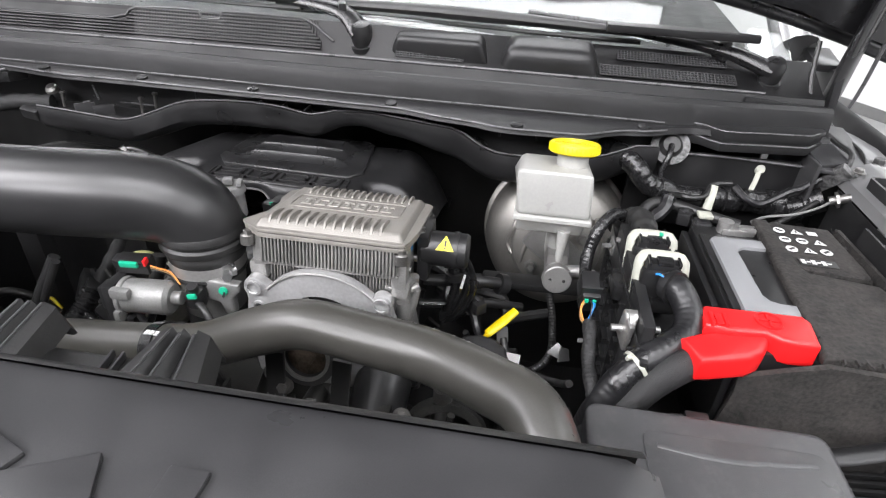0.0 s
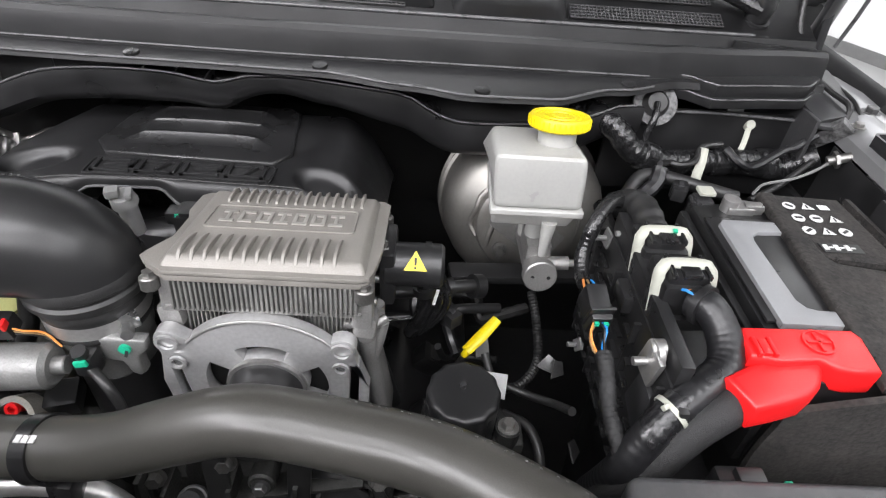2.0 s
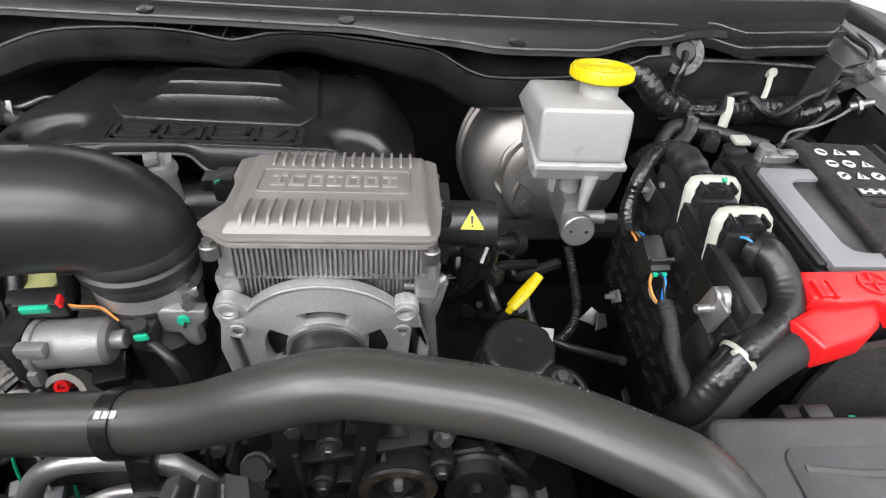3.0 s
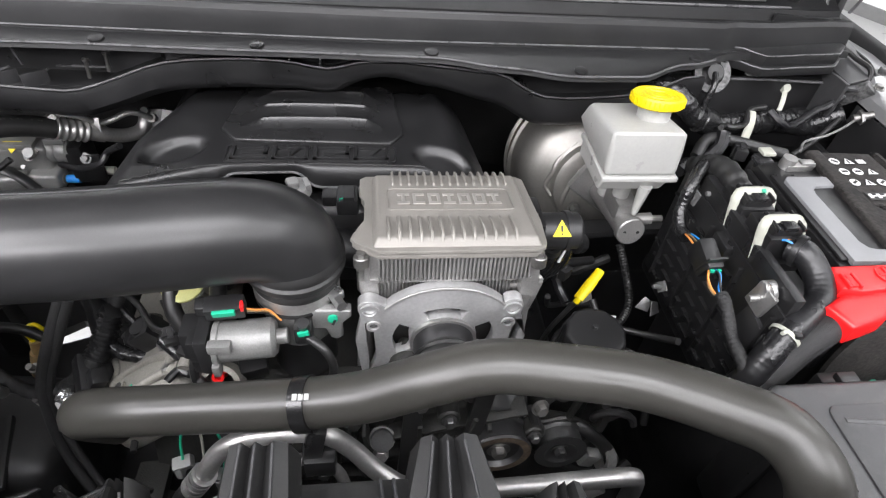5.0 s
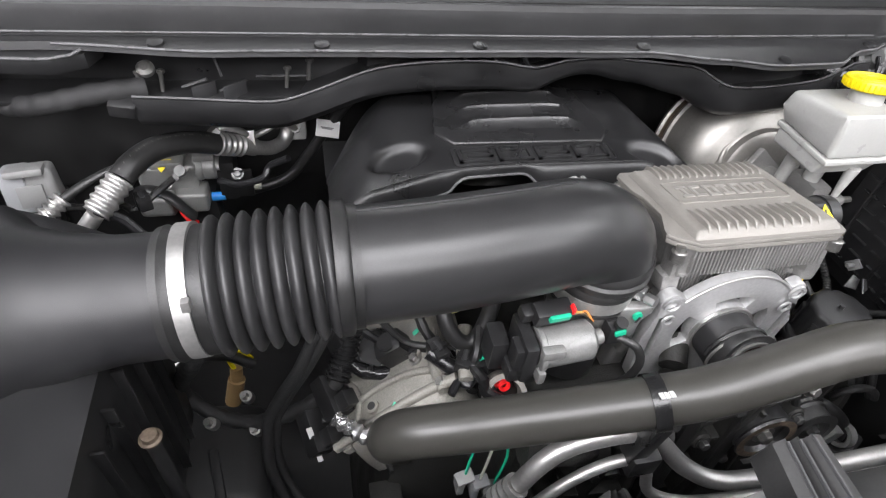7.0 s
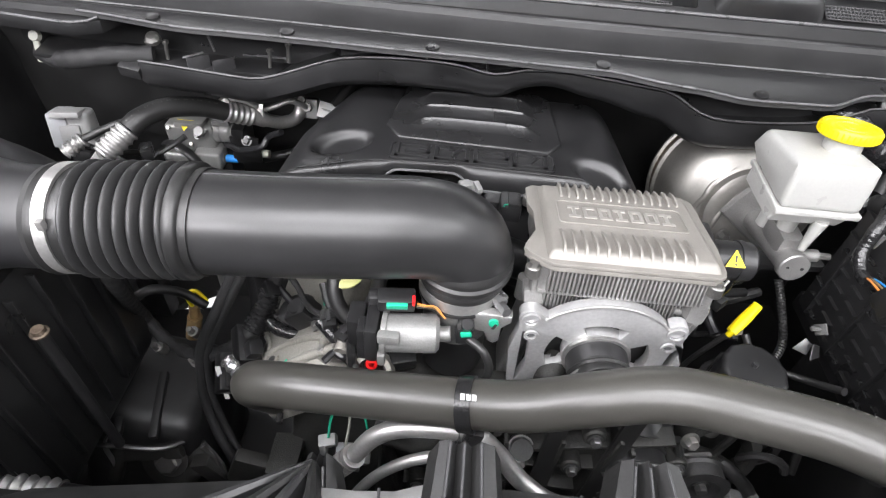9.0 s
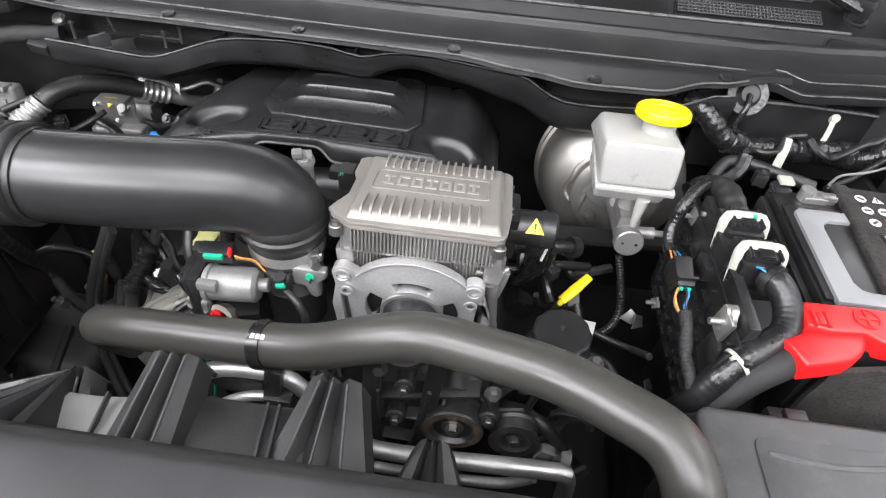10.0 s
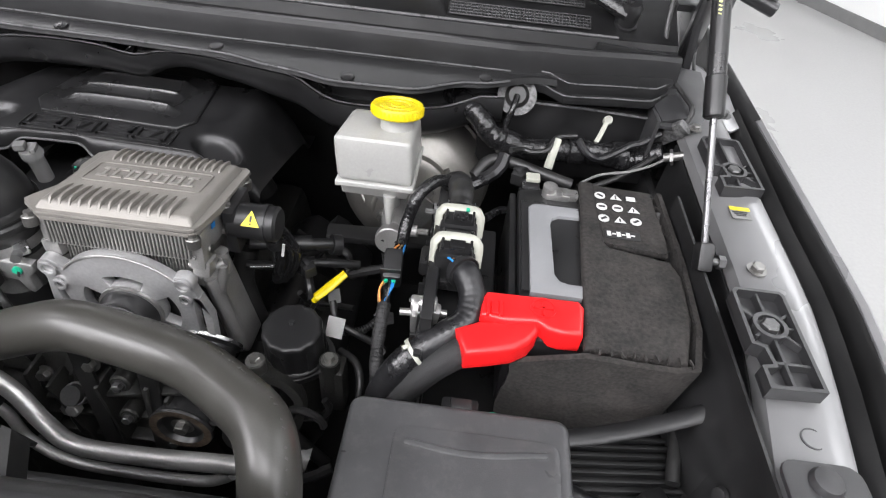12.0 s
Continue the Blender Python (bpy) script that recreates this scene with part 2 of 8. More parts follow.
def sweep(pts, radius, seg=16, step=0.006, flat=1.0, curve=True):
    """A tube along a smooth line; radius is a number or a function of (metres along, whole length)."""
    line = smooth_line(pts, step) if curve else [Vector(q) for q in pts]
    bm = bmesh.new()
    far, total = [0.0], 0.0
    for a, b in zip(line, line[1:]):
        total += (b - a).length
        far.append(total)
    d = (line[1] - line[0]).normalized()
    side = d.orthogonal().normalized()
    if abs(d.z) < 0.9:
        side = d.cross(Vector((0, 0, 1))).normalized()
    rings = []
    for i, p in enumerate(line):
        d = (line[min(i + 1, len(line) - 1)] - line[max(i - 1, 0)]).normalized()
        side = (side - d * side.dot(d)).normalized()
        up = side.cross(d)
        r = radius(far[i], total) if callable(radius) else radius
        rings.append([bm.verts.new(p + side * r * math.cos(a) + up * r * flat * math.sin(a)) for a in (2 * math.pi * k / seg for k in range(seg))])
    for a, b in zip(rings, rings[1:]):
        for i in range(seg):
            bm.faces.new((a[i], a[(i + 1) % seg], b[(i + 1) % seg], b[i]))
    bm.faces.new(rings[0][::-1])
    bm.faces.new(rings[-1])
    bmesh.ops.recalc_face_normals(bm, faces=bm.faces[:])
    return bm


def loom(pts, r, pitch=0.004, depth=0.12, seg=12):
    """A corrugated sleeve along a smooth line."""
    return sweep(pts, lambda s, n: r * (1 + depth * math.sin(2 * math.pi * s / pitch)), seg, pitch / 4)


def prism(outline, height, at=(0, 0, 0), turn=(0, 0, 0), bevel=0.0, holes=(), seg=2):
    """An outline in the plane, drawn up by height (along its own z), with round or other holes cut as outlines."""
    bm = bmesh.new()
    loops = [outline, *holes]
    if holes:
        edges = []
        for lp in loops:
            vs = [bm.verts.new((x, y, 0)) for x, y in lp]
            edges += [bm.edges.new((vs[i], vs[(i + 1) % len(vs)])) for i in range(len(vs))]
        bmesh.ops.triangle_fill(bm, edges=edges, use_beauty=True)
    else:
        bm.faces.new([bm.verts.new((x, y, 0)) for x, y in outline])
    bmesh.ops.recalc_face_normals(bm, faces=bm.faces[:])
    got = bmesh.ops.extrude_face_region(bm, geom=bm.faces[:])
    for v in got["geom"]:
        if isinstance(v, bmesh.types.BMVert):
            v.co.z += height
    bmesh.ops.recalc_face_normals(bm, faces=bm.faces[:])
    if bevel:
        rim = [e for e in bm.edges if len(e.link_faces) == 2 and e.calc_face_angle(0) > 0.7 and abs(e.verts[0].co.z - e.verts[1].co.z) < 1e-6]
        bmesh.ops.bevel(bm, geom=rim, offset=bevel, segments=seg, profile=0.6, affect="EDGES", clamp_overlap=True)
    bm.transform(pose(*at, *turn))
    return bm


def skin(grid, thick=0.003, close=False):
    """A sheet over rows of points, given a thickness downwards."""
    bm = bmesh.new()
    rows = [[bm.verts.new(p) for p in row] for row in grid]
    for a, b in zip(rows, rows[1:]):
        for i in range(len(a) - 1):
            bm.faces.new((a[i], a[i + 1], b[i + 1], b[i]))
    bmesh.ops.recalc_face_normals(bm, faces=bm.faces[:])
    if thick:
        up = sum((f.normal for f in bm.faces), Vector())
        if up.z < 0:
            bmesh.ops.reverse_faces(bm, faces=bm.faces[:])
        bmesh.ops.solidify(bm, geom=bm.faces[:], thickness=thick)
        bmesh.ops.recalc_face_normals(bm, faces=bm.faces[:])
    return bm


def circle(cx, cy, r, n=20, a0=0.0, a1=360.0):
    whole = abs(a1 - a0) >= 360
    return [(cx + r * math.cos(radians(a0 + (a1 - a0) * i / (n if whole else n - 1))), cy + r * math.sin(radians(a0 + (a1 - a0) * i / (n if whole else n - 1)))) for i in range(n)]


def rounded(x0, y0, x1, y1, r, n=5):
    out = []
    for cx, cy, a in ((x1 - r, y1 - r, 0), (x0 + r, y1 - r, 90), (x0 + r, y0 + r, 180), (x1 - r, y0 + r, 270)):
        out += circle(cx, cy, r, n, a, a + 90)
    return out


BASES = {}


def thing(name, base, label, category, group="", kind=""):
    ob = new(name)
    ob.empty_display_size = 0.02
    ob.location = base
    BASES[ob.name] = Vector(base)
    return tagged(ob, label, category, group, kind)


def top_of(ob):
    while ob.parent:
        ob = ob.parent
    return ob


def finish(bm, mat, name, crease=38):
    for e in bm.edges:
        e.smooth = len(e.link_faces) == 2 and e.calc_face_angle(0) < radians(crease)
    for f in bm.faces:
        f.smooth = True
    me = bpy.data.meshes.new(name)
    bm.to_mesh(me)
    bm.free()
    me.materials.append(mat)
    return me


def part(name, bm, mat, parent, label="", crease=38):
    """Links a bmesh given in the world's metres as one mesh under a thing or part."""
    bm.transform(Matrix.Translation(-BASES[top_of(parent).name]))
    ob = new(name, finish(bm, mat, name, crease))
    ob.parent = parent
    return tagged(ob, label)


def single(name, bm, mat, base, label, category, group="", kind="", crease=38):
    """A thing that is one plain mesh."""
    bm.transform(Matrix.Translation(-Vector(base)))
    ob = new(name, finish(bm, mat, name, crease))
    ob.location = base
    BASES[ob.name] = Vector(base)
    return tagged(ob, label, category, group, kind)


def hexbolt(at, axis=(0, 0, 1), r=0.006, h=0.005, washer=1.45):
    a = Vector(axis).normalized()
    at = Vector(at)
    return join(lathe([(0, 0), (r * washer, 0), (r * washer, 0.0015), (0, 0.0015)], at, a, 20),
                lathe([(0, 0), (r, 0), (r, h * 0.8), (r * 0.8, h), (0, h)], at + a * 0.0014, a, 6))


def ring(at, axis, r_out, r_in, h, seg=32):
    return lathe([(r_in, 0), (r_out, 0), (r_out, h), (r_in, h), (r_in, 0)], at, axis, seg)


def lerp(table, x):
    """A value between the rows (place, value) of a table, eased."""
    if x <= table[0][0]:
        return table[0][1]
    for (a, va), (b, vb) in zip(table, table[1:]):
        if x <= b:
            t = (x - a) / (b - a)
            t = t * t * (3 - 2 * t)
            return va + (vb - va) * t
    return table[-1][1]


# ---- the showroom round the truck ----
ROOM = Matrix.Rotation(radians(27.6), 4, "Z")


def room_box(x0, x1, y0, y1, z0, z1):
    bm = bmesh.new()
    bmesh.ops.create_cube(bm, size=1.0)
    bm.transform(Matrix.Translation(((x0 + x1) / 2, (y0 + y1) / 2, (z0 + z1) / 2)) @ Matrix.Diagonal((x1 - x0, y1 - y0, z1 - z0, 1)))
    bm.transform(ROOM)
    return bm


single("floor", room_box(-6.2, 5.62, -7.2, 7.2, -0.2, 0.0), CONCRETE, (0, 0, 0), "pale grey polished concrete showroom floor", "floor", kind="structure")
single("wall_east", room_box(5.42, 5.62, -7.0, 7.0, 0.0, 4.0), WALL_WHITE, (0, 0, 0), "plain white painted showroom wall", "wall", kind="structure")
# west and south walls are unseen, added dark to shape the reflections
single("wall_west", room_box(-6.2, -6.0, -7.0, 7.0, 0.0, 4.0), WALL_DARK, (0, 0, 0), "unseen dark grey wall added for contrast in reflections", "wall", kind="structure")
single("wall_north", room_box(-6.2, 5.62, 7.0, 7.2, 0.0, 4.0), WALL_WHITE, (0, 0, 0), "plain white painted showroom wall", "wall", kind="structure")
single("wall_south", room_box(-6.2, 5.62, -7.2, -7.0, 0.0, 4.0), WALL_DARK, (0, 0, 0), "unseen dark grey wall added for contrast in reflections", "wall", kind="structure")
single("baseboard", room_box(5.4, 5.417, -7.0, 7.0, 0.0, 0.09), LIGHT_GREY, (0, 0, 0), "low grey skirting along the white wall", "baseboard", kind="structure")
deck = room_box(-6.2, 5.62, -7.2, 7.2, 4.0, 4.2)
for i in range(46):
    u = -5.9 + i * 0.25
    deck = join(deck, room_box(u, u + 0.11, -7.0, 7.0, 3.95, 4.01))
single("ceiling", deck, CEILING_WHITE, (0, 0, 0), "white ribbed metal ceiling deck", "ceiling", kind="structure")
for lx, ly in LAMPS:
    lamp = thing("ceiling_light", (lx, ly, 3.86), "long white rectangular ceiling light panel, switched on", "ceiling light", "ceiling lights")
    part("diffuser", rbox((2.6, 1.5, 0.02), (lx, ly, 3.852), 0.004), LAMP_GLOW, lamp, "glowing white diffuser")
    part("frame", join(*[rbox((2.66, 0.03, 0.1), (lx, ly + s * 0.765, 3.9), 0.004) for s in (-1, 1)],
                       *[rbox((0.03, 1.56, 0.1), (lx + s * 1.315, ly, 3.9), 0.004) for s in (-1, 1)]), WHITE, lamp, "white metal frame")

# ---- the truck's body round the bay ----
MID = 0.02  # centre line of the truck


def extrude_y(profile, y0, y1, n=24, bow=lambda y: (0.0, 0.0)):
    rows = []
    for i in range(n + 1):
        y = y0 + (y1 - y0) * i / n
        dx, dz = bow(y)
        rows.append([(x + dx, y, z + dz) for x, z in profile])
    return skin(rows, 0.002)


LEDGE = [(0.835, 1.135), (0.839, 1.148), (0.85, 1.153), (0.872, 1.155), (0.88, 1.1575), (0.894, 1.158), (0.899, 1.155), (0.9, 1.148), (0.901, 1.1)]
OUTER = [(0.938, 1.1), (0.941, 1.152), (0.945, 1.16), (0.951, 1.1625), (0.957, 1.158), (0.968, 1.142), (0.984, 1.1), (1.0, 1.04), (1.008, 0.96), (1.01, 0.5)]
body = thing("truck_body", (MID, 0.6, 0.0), "dark grey pickup truck body with its hood raised", "truck")


def fender_bow(y):
    return (-0.11 * math.tanh(3.0 * max(0.0, 0.52 - y) ** 1.5), 0.02 * (y - 0.5))


def mirror(profile):
    return [(2 * MID - x, z) for x, z in profile]


def mirror_bow(y):
    return (-fender_bow(y)[0], fender_bow(y)[1])


right = part("fender", extrude_y(OUTER, -0.45, 1.25, 34, fender_bow), PAINT, body, "grey metallic outer fender")
left = part("fender", extrude_y(mirror(OUTER), -0.45, 1.25, 34, mirror_bow), PAINT, body, "grey metallic outer fender")
part("fender_ledge", extrude_y(LEDGE, -0.45, 0.84, 26, fender_bow), PAINT, body, "grey painted ledge inside the fender")
part("fender_ledge", extrude_y(mirror(LEDGE), -0.45, 0.84, 26, mirror_bow), PAINT, body, "grey painted ledge inside the fender")
GUTTER = [(0.9035, 1.128), (0.905, 1.104), (0.934, 1.104), (0.9365, 1.135), (0.939, 1.156), (0.942, 1.1605)]
part("gutter", extrude_y(GUTTER, -0.45, 0.84, 26, fender_bow), RUBBER, body, "black rubber gutter beside the ledge")
part("gutter", extrude_y(mirror(GUTTER), -0.45, 0.84, 26, mirror_bow), RUBBER, body, "black rubber gutter beside the ledge")
part("fender_inner_wall", extrude_y([(0.826, 0.95), (0.831, 1.05), (0.834, 1.132)], -0.45, 0.8, 26, fender_bow), BLACK_PAINT, body, "black inner face of the fender")
part("fender_lining", extrude_y([(0.932, 0.98), (0.932, 1.1), (0.9365, 1.135), (0.939, 1.156), (0.9435, 1.1635), (0.948, 1.1655)], 0.84, 1.25, 10, fender_bow), BLACK_PAINT, body, "black lining inside the fender")
hinge_plate = [(0.86, 0.957), (0.89, 0.948), (0.893, 0.9), (0.895, 0.875), (0.883, 0.826), (0.905, 0.815), (0.921, 0.828), (0.926, 0.856), (0.933, 0.925), (0.925, 0.98), (0.901, 1.035), (0.88, 1.05), (0.85, 1.05)]
part("hinge_plate", prism(hinge_plate, 0.004, (0, 0, 1.156), bevel=0.0012), PAINT, body, "grey pressed hinge plate")
part("hinge_plate_flange", rbox((0.08, 0.19, 0.12), (0.885, 0.95, 1.094), 0.01), BLACK_PAINT, body)
part("hinge_bolt", hexbolt((0.905, 0.86, 1.159), r=0.008, h=0.007, washer=1.5), DARK_STEEL, body)
for s in (-1, 1):
    part("hinge_well", rbox((0.13, 0.46, 0.02), (MID + s * 0.87, 1.03, 1.03), 0.004), BLACK_PAINT, body, "black well under the hood hinge")
for s in (-1, 1):
    part("inner_fender", join(rbox((0.012, 1.7, 0.57), (MID + s * 0.806, 0.4, 0.775), 0.004)), BLACK_PAINT, body, "dark inner fender wall")
part("firewall", rbox((1.62, 0.02, 0.7), (MID, 1.07, 0.84), 0.004), BLACK_PAINT, body, "dark bulkhead with sound padding")
part("front_crossmember", rbox((1.62, 0.02, 0.9), (MID, -0.28, 0.46), 0.004), BLACK_PAINT, body)
tray_gap = [(-0.555, 0.878), (-0.5, 0.888), (-0.465, 0.9), (-0.435, 0.912), (-0.435, 0.93), (-0.486, 0.945), (-0.53, 0.915)]
part("bay_floor", prism([(MID - 0.8, -0.27), (MID + 0.8, -0.27), (MID + 0.8, 1.06), (MID - 0.8, 1.06)], 0.02, (0, 0, 0.49), holes=[tray_gap]), BLACK_PAINT, body, "dark underbody tray")

# padding in front of the firewall, in soft folds
rows = []
for j in range(14):
    z = 0.86 + 0.3 * j / 13
    rows.append([(x, 1.04 - 0.09 * max(0, (z - 1.02) / 0.14) ** 2 + 0.006 * math.sin(x * 23 + z * 9) + 0.004 * math.sin(x * 61), z) for x in (-0.76 + 1.56 * i / 60 for i in range(61))])
part("firewall_pad", skin(rows, 0.004), RUBBER, body, "black moulded sound padding")

# open hood: an inner skin with stiffening ribs, leaning forward from its hinges
def hood_rim(x):
    """Height of the hood's rear edge: low at the corners, arched in the middle."""
    return 1.268 + 0.14 * (1 - min(1.0, abs(x - MID) / 0.95) ** 2.3)


def hood_point(x, up, off=0.0):
    """A point of the raised hood, up metres above its rear edge, off metres under its skin."""
    z = hood_rim(x) + up * 0.88
    side = 0.03 * max(0.0, (abs(x - MID) - 0.86) / 0.09) ** 2
    return (x, (1.505 - 0.47 * z) / 0.88 - off * 0.88 - side, z - off * 0.47)


HX = [MID - 0.95 + 1.9 * i / 48 for i in range(49)]
UPS = (0, 0.015, 0.04, 0.1, 0.2, 0.35, 0.5, 0.7, 0.9, 1.05)
hood = part("hood", skin([[hood_point(x, u) for u in UPS] for x in HX], 0.006), PAINT, body, "raised hood, dark underneath")
# liner and hem carry the shade under the hood in their colour
part("hood_liner", skin([[hood_point(x, u, 0.022 + 0.012 * math.sin(abs(x - MID) * 21) ** 2) for u in (0.03, 0.05, 0.09, 0.12, 0.2, 0.35, 0.5, 0.7, 0.9, 1.03)] for x in HX[1:-1]], 0.004), HOOD_INNER, body, "ribbed underside of the hood, blackened for shade")
part("hood_hem", sweep([hood_point(x, 0.008, 0.012) for x in HX[::2]], 0.011, 10, 0.02), HOOD_INNER, body, "rolled rear edge of the hood, blackened for shade")
for s in (-1, 1):
    part("hood_hinge", join(sweep([(MID + s * 0.852, 1.0, 1.19), (MID + s * 0.85, 0.985, 1.235), (MID + s * 0.842, 0.955, 1.3), (MID + s * 0.83, 0.9, 1.41), (MID + s * 0.828, 0.86, 1.47)], lambda q, n: 0.026 - 0.008 * q / n, 10, 0.015, 0.45),
                            rbox((0.014, 0.12, 0.12), (MID + s * 0.845, 1.02, 1.2), 0.006, (0, -s * 6, 0)), rbox((0.04, 0.07, 0.012), (MID + s * 0.83, 1.02, 1.265), 0.004, (12, 0, 0))), HOOD_INNER, body, "black stamped hood hinge arm")
    # pale line paints the highlight on the hinge arm's edge
    part("hinge_edge", sweep([(MID + s * 0.876, 0.975, 1.205), (MID + s * 0.872, 0.955, 1.25), (MID + s * 0.862, 0.925, 1.32), (MID + s * 0.85, 0.88, 1.41)], 0.003, 6, 0.02), EDGE, body, "hinge arm edge with a painted highlight")

def seal(x, z, w, h, y0=-0.45, y1=0.87):
    rows = []
    for i in range(35):
        y = y0 + (y1 - y0) * i / 34
        dx, dz = fender_bow(y)
        dx += 0.045 * max(0.0, y - 0.62)
        rows.append([(x + dx + u * w, y, z + dz + v * h) for u, v in ((-0.5, 0), (-0.42, 0.8), (0, 1), (0.42, 0.8), (0.5, 0))])
    return skin(rows, 0)


part("rubber_seal", seal(0.9155, 1.108, 0.018, 0.052), RUBBER, right, "black rubber hood seal")
# added black filling that paints shade into the narrow gap
part("rubber_seal", seal(0.9295, 1.104, 0.008, 0.036), RUBBER, right, "black strip painting the gap's shade")

# fender pads, bolts and sticker on the driver's side


def inset(outline, d):
    """The outline drawn in by d, corner by corner."""
    out, n = [], len(outline)
    for i in range(n):
        a, b, c = Vector(outline[i - 1]), Vector(outline[i]), Vector(outline[(i + 1) % n])
        e0, e1 = (b - a).normalized(), (c - b).normalized()
        n0, n1 = Vector((-e0.y, e0.x)), Vector((-e1.y, e1.x))
        m = (n0 + n1).normalized()
        out.append(tuple(b + m * d / max(0.35, m.dot(n0))))
    return out


def fender_pad(x, y, w, l, cx, cy):
    shape = [(0.04, 0.0), (1, 0.02), (1, 0.96), (0.93, 1.0), (0.1, 1.0), (0.0, 0.95), (0.0, 0.4), (0.2, 0.37), (0.24, 0.22), (0.04, 0.2)]
    edge = [(x + (u - 0.5) * w, y + (v - 0.5) * l) for u, v in shape]
    pad = part("fender_pad", prism(edge, 0.004, (0, 0, 1.157)), PLASTIC_GREY, right, "charcoal plastic bracket pad with ribs")
    part("rim", prism(edge, 0.012, (0, 0, 1.16), holes=[inset(edge, 0.0035)]), PLASTIC_GREY, pad, "raised rim")
    bx, by = x + (cx - 0.5) * w, y + (cy - 0.5) * l
    for a in (90, 38, 0, -42, -90, -140, 180, 140):
        ca, sa = math.cos(radians(a)), math.sin(radians(a))
        reach = min((w * (1 - cx if ca > 0 else cx) / abs(ca)) if abs(ca) > 0.05 else 9, (l * (1 - cy if sa > 0 else cy) / abs(sa)) if abs(sa) > 0.05 else 9)
        if a in (-140, 180):
            reach *= 0.7
        mid = (0.013 + reach - 0.002) / 2
        part("rib", rbox((max(0.004, reach - 0.015), 0.003, 0.009), (bx + ca * mid, by + sa * mid, 1.1645), 0.0008, (0, 0, a)), PLASTIC_GREY, pad)
    part("cross_rib", rbox((w * 0.72, 0.003, 0.009), (x + w * 0.12, y - l * 0.24, 1.1645), 0.0008), PLASTIC_GREY, pad)
    part("boss", ring((bx, by, 1.16), (0, 0, 1), 0.0155, 0.0115, 0.011, 24), PLASTIC_GREY, pad)
    part("bolt", hexbolt((bx, by, 1.164), r=0.0085, h=0.008, washer=1.35), DARK_STEEL, pad)
    return pad


fender_pad(0.836, 0.436, 0.05, 0.114, 0.5, 0.62)
fender_pad(0.873, 0.716, 0.05, 0.112, 0.5, 0.36)
part("bolt", hexbolt((0.857, 0.538, 1.156), r=0.007, h=0.006), BOLT_STEEL, right)
# dark ring paints the shade of a pressed groove
part("pressed_mark", ring((0.846, 0.35, 1.1505), (0, 0, 1), 0.0095, 0.0085, 0.002, 28), PAINT_SHADED, right, "small pressed ring, its shade painted in")
part("sticker", rbox((0.024, 0.02, 0.0008), (0.866, 0.629, 1.1585), 0.0), LIGHT_GREY, right, "small grey printed sticker with a yellow stripe")
for k in range(3):
    part("print_bar", rbox((0.017 - 0.003 * k, 0.0014, 0.0006), (0.865, 0.631 - 0.003 * k, 1.1592), 0.0), INK_AND_HOLLOW, right)
part("sticker_stripe", rbox((0.023, 0.006, 0.0008), (0.866, 0.637, 1.1592), 0.0), YELLOW, right, "yellow stripe")

# gas strut
strut = thing("gas_strut", (0.819, 0.545, 1.154), "black gas strut holding up the hood", "gas strut")
STRUT0, STRUT_WAY = Vector((0.8065, 0.555, 1.157)), Vector((-0.064, 0.663, 0.746))


def on_strut(k):
    return STRUT0 + STRUT_WAY * k


part("piston_rod", rod(on_strut(0.01), on_strut(0.15), 0.0036, seg=16), ROD_STEEL, strut, "bright piston rod")
part("cylinder", rod(on_strut(0.145), on_strut(0.47), 0.0098, seg=24, bevel=0.003), PLASTIC_SATIN, strut, "black gas cylinder")
part("collar", rod(on_strut(0.14), on_strut(0.185), 0.0108, seg=24, bevel=0.002), PLASTIC, strut, "black end collar")
face = Vector((-0.55, -0.75, 0.62))
face = (face - STRUT_WAY.normalized() * face.dot(STRUT_WAY.normalized())).normalized()
for k in range(9):
    mark = rbox((0.0035, 0.0014 + 0.001 * (k % 2), 0.0006), (0, 0, 0), 0.0)
    mark.transform(Matrix.Translation(on_strut(0.245 + 0.0042 * k) + face * 0.0099) @ face.to_track_quat("Z", "Y").to_matrix().to_4x4())
    part("print_bar", mark, PALE_YELLOW, strut, "yellow-green printed mark")
part("end_fitting", join(rbox((0.016, 0.02, 0.03), (0.803, 0.546, 1.158), 0.004, (-40, 0, 0))), PLASTIC, strut)
part("ball_stud", join(rod((0.807, 0.545, 1.154), (0.824, 0.545, 1.154), 0.0045), rod((0.819, 0.545, 1.154), (0.826, 0.545, 1.154), 0.0075, seg=6)), DARK_STEEL, strut, "steel ball stud")

# ---- cowl ----
LIP = [(-0.8, 0.86), (-0.5, 0.828), (-0.3, 0.8), (0.0, 0.791), (0.2, 0.787), (0.3, 0.766), (0.37, 0.75), (0.46, 0.755), (0.54, 0.795), (0.64, 0.834), (0.83, 0.86)]
cowl = thing("windscreen_cowl", (MID, 0.9, 1.19), "black plastic cowl below the windscreen", "cowl")
XS = [-0.80 + 1.63 * i / 110 for i in range(111)]


def crown(x):
    return 0.012 * (1 - ((x - MID) / 0.85) ** 2)


def shift(x):
    return 0.035 * abs((x - MID) / 0.8) ** 2.5


def band_y(x):
    """Where the flat lip meets the rising band."""
    return max(lerp(LIP, x) + 0.014, 0.824 + 0.05 * abs(x - 0.15) ** 1.5)


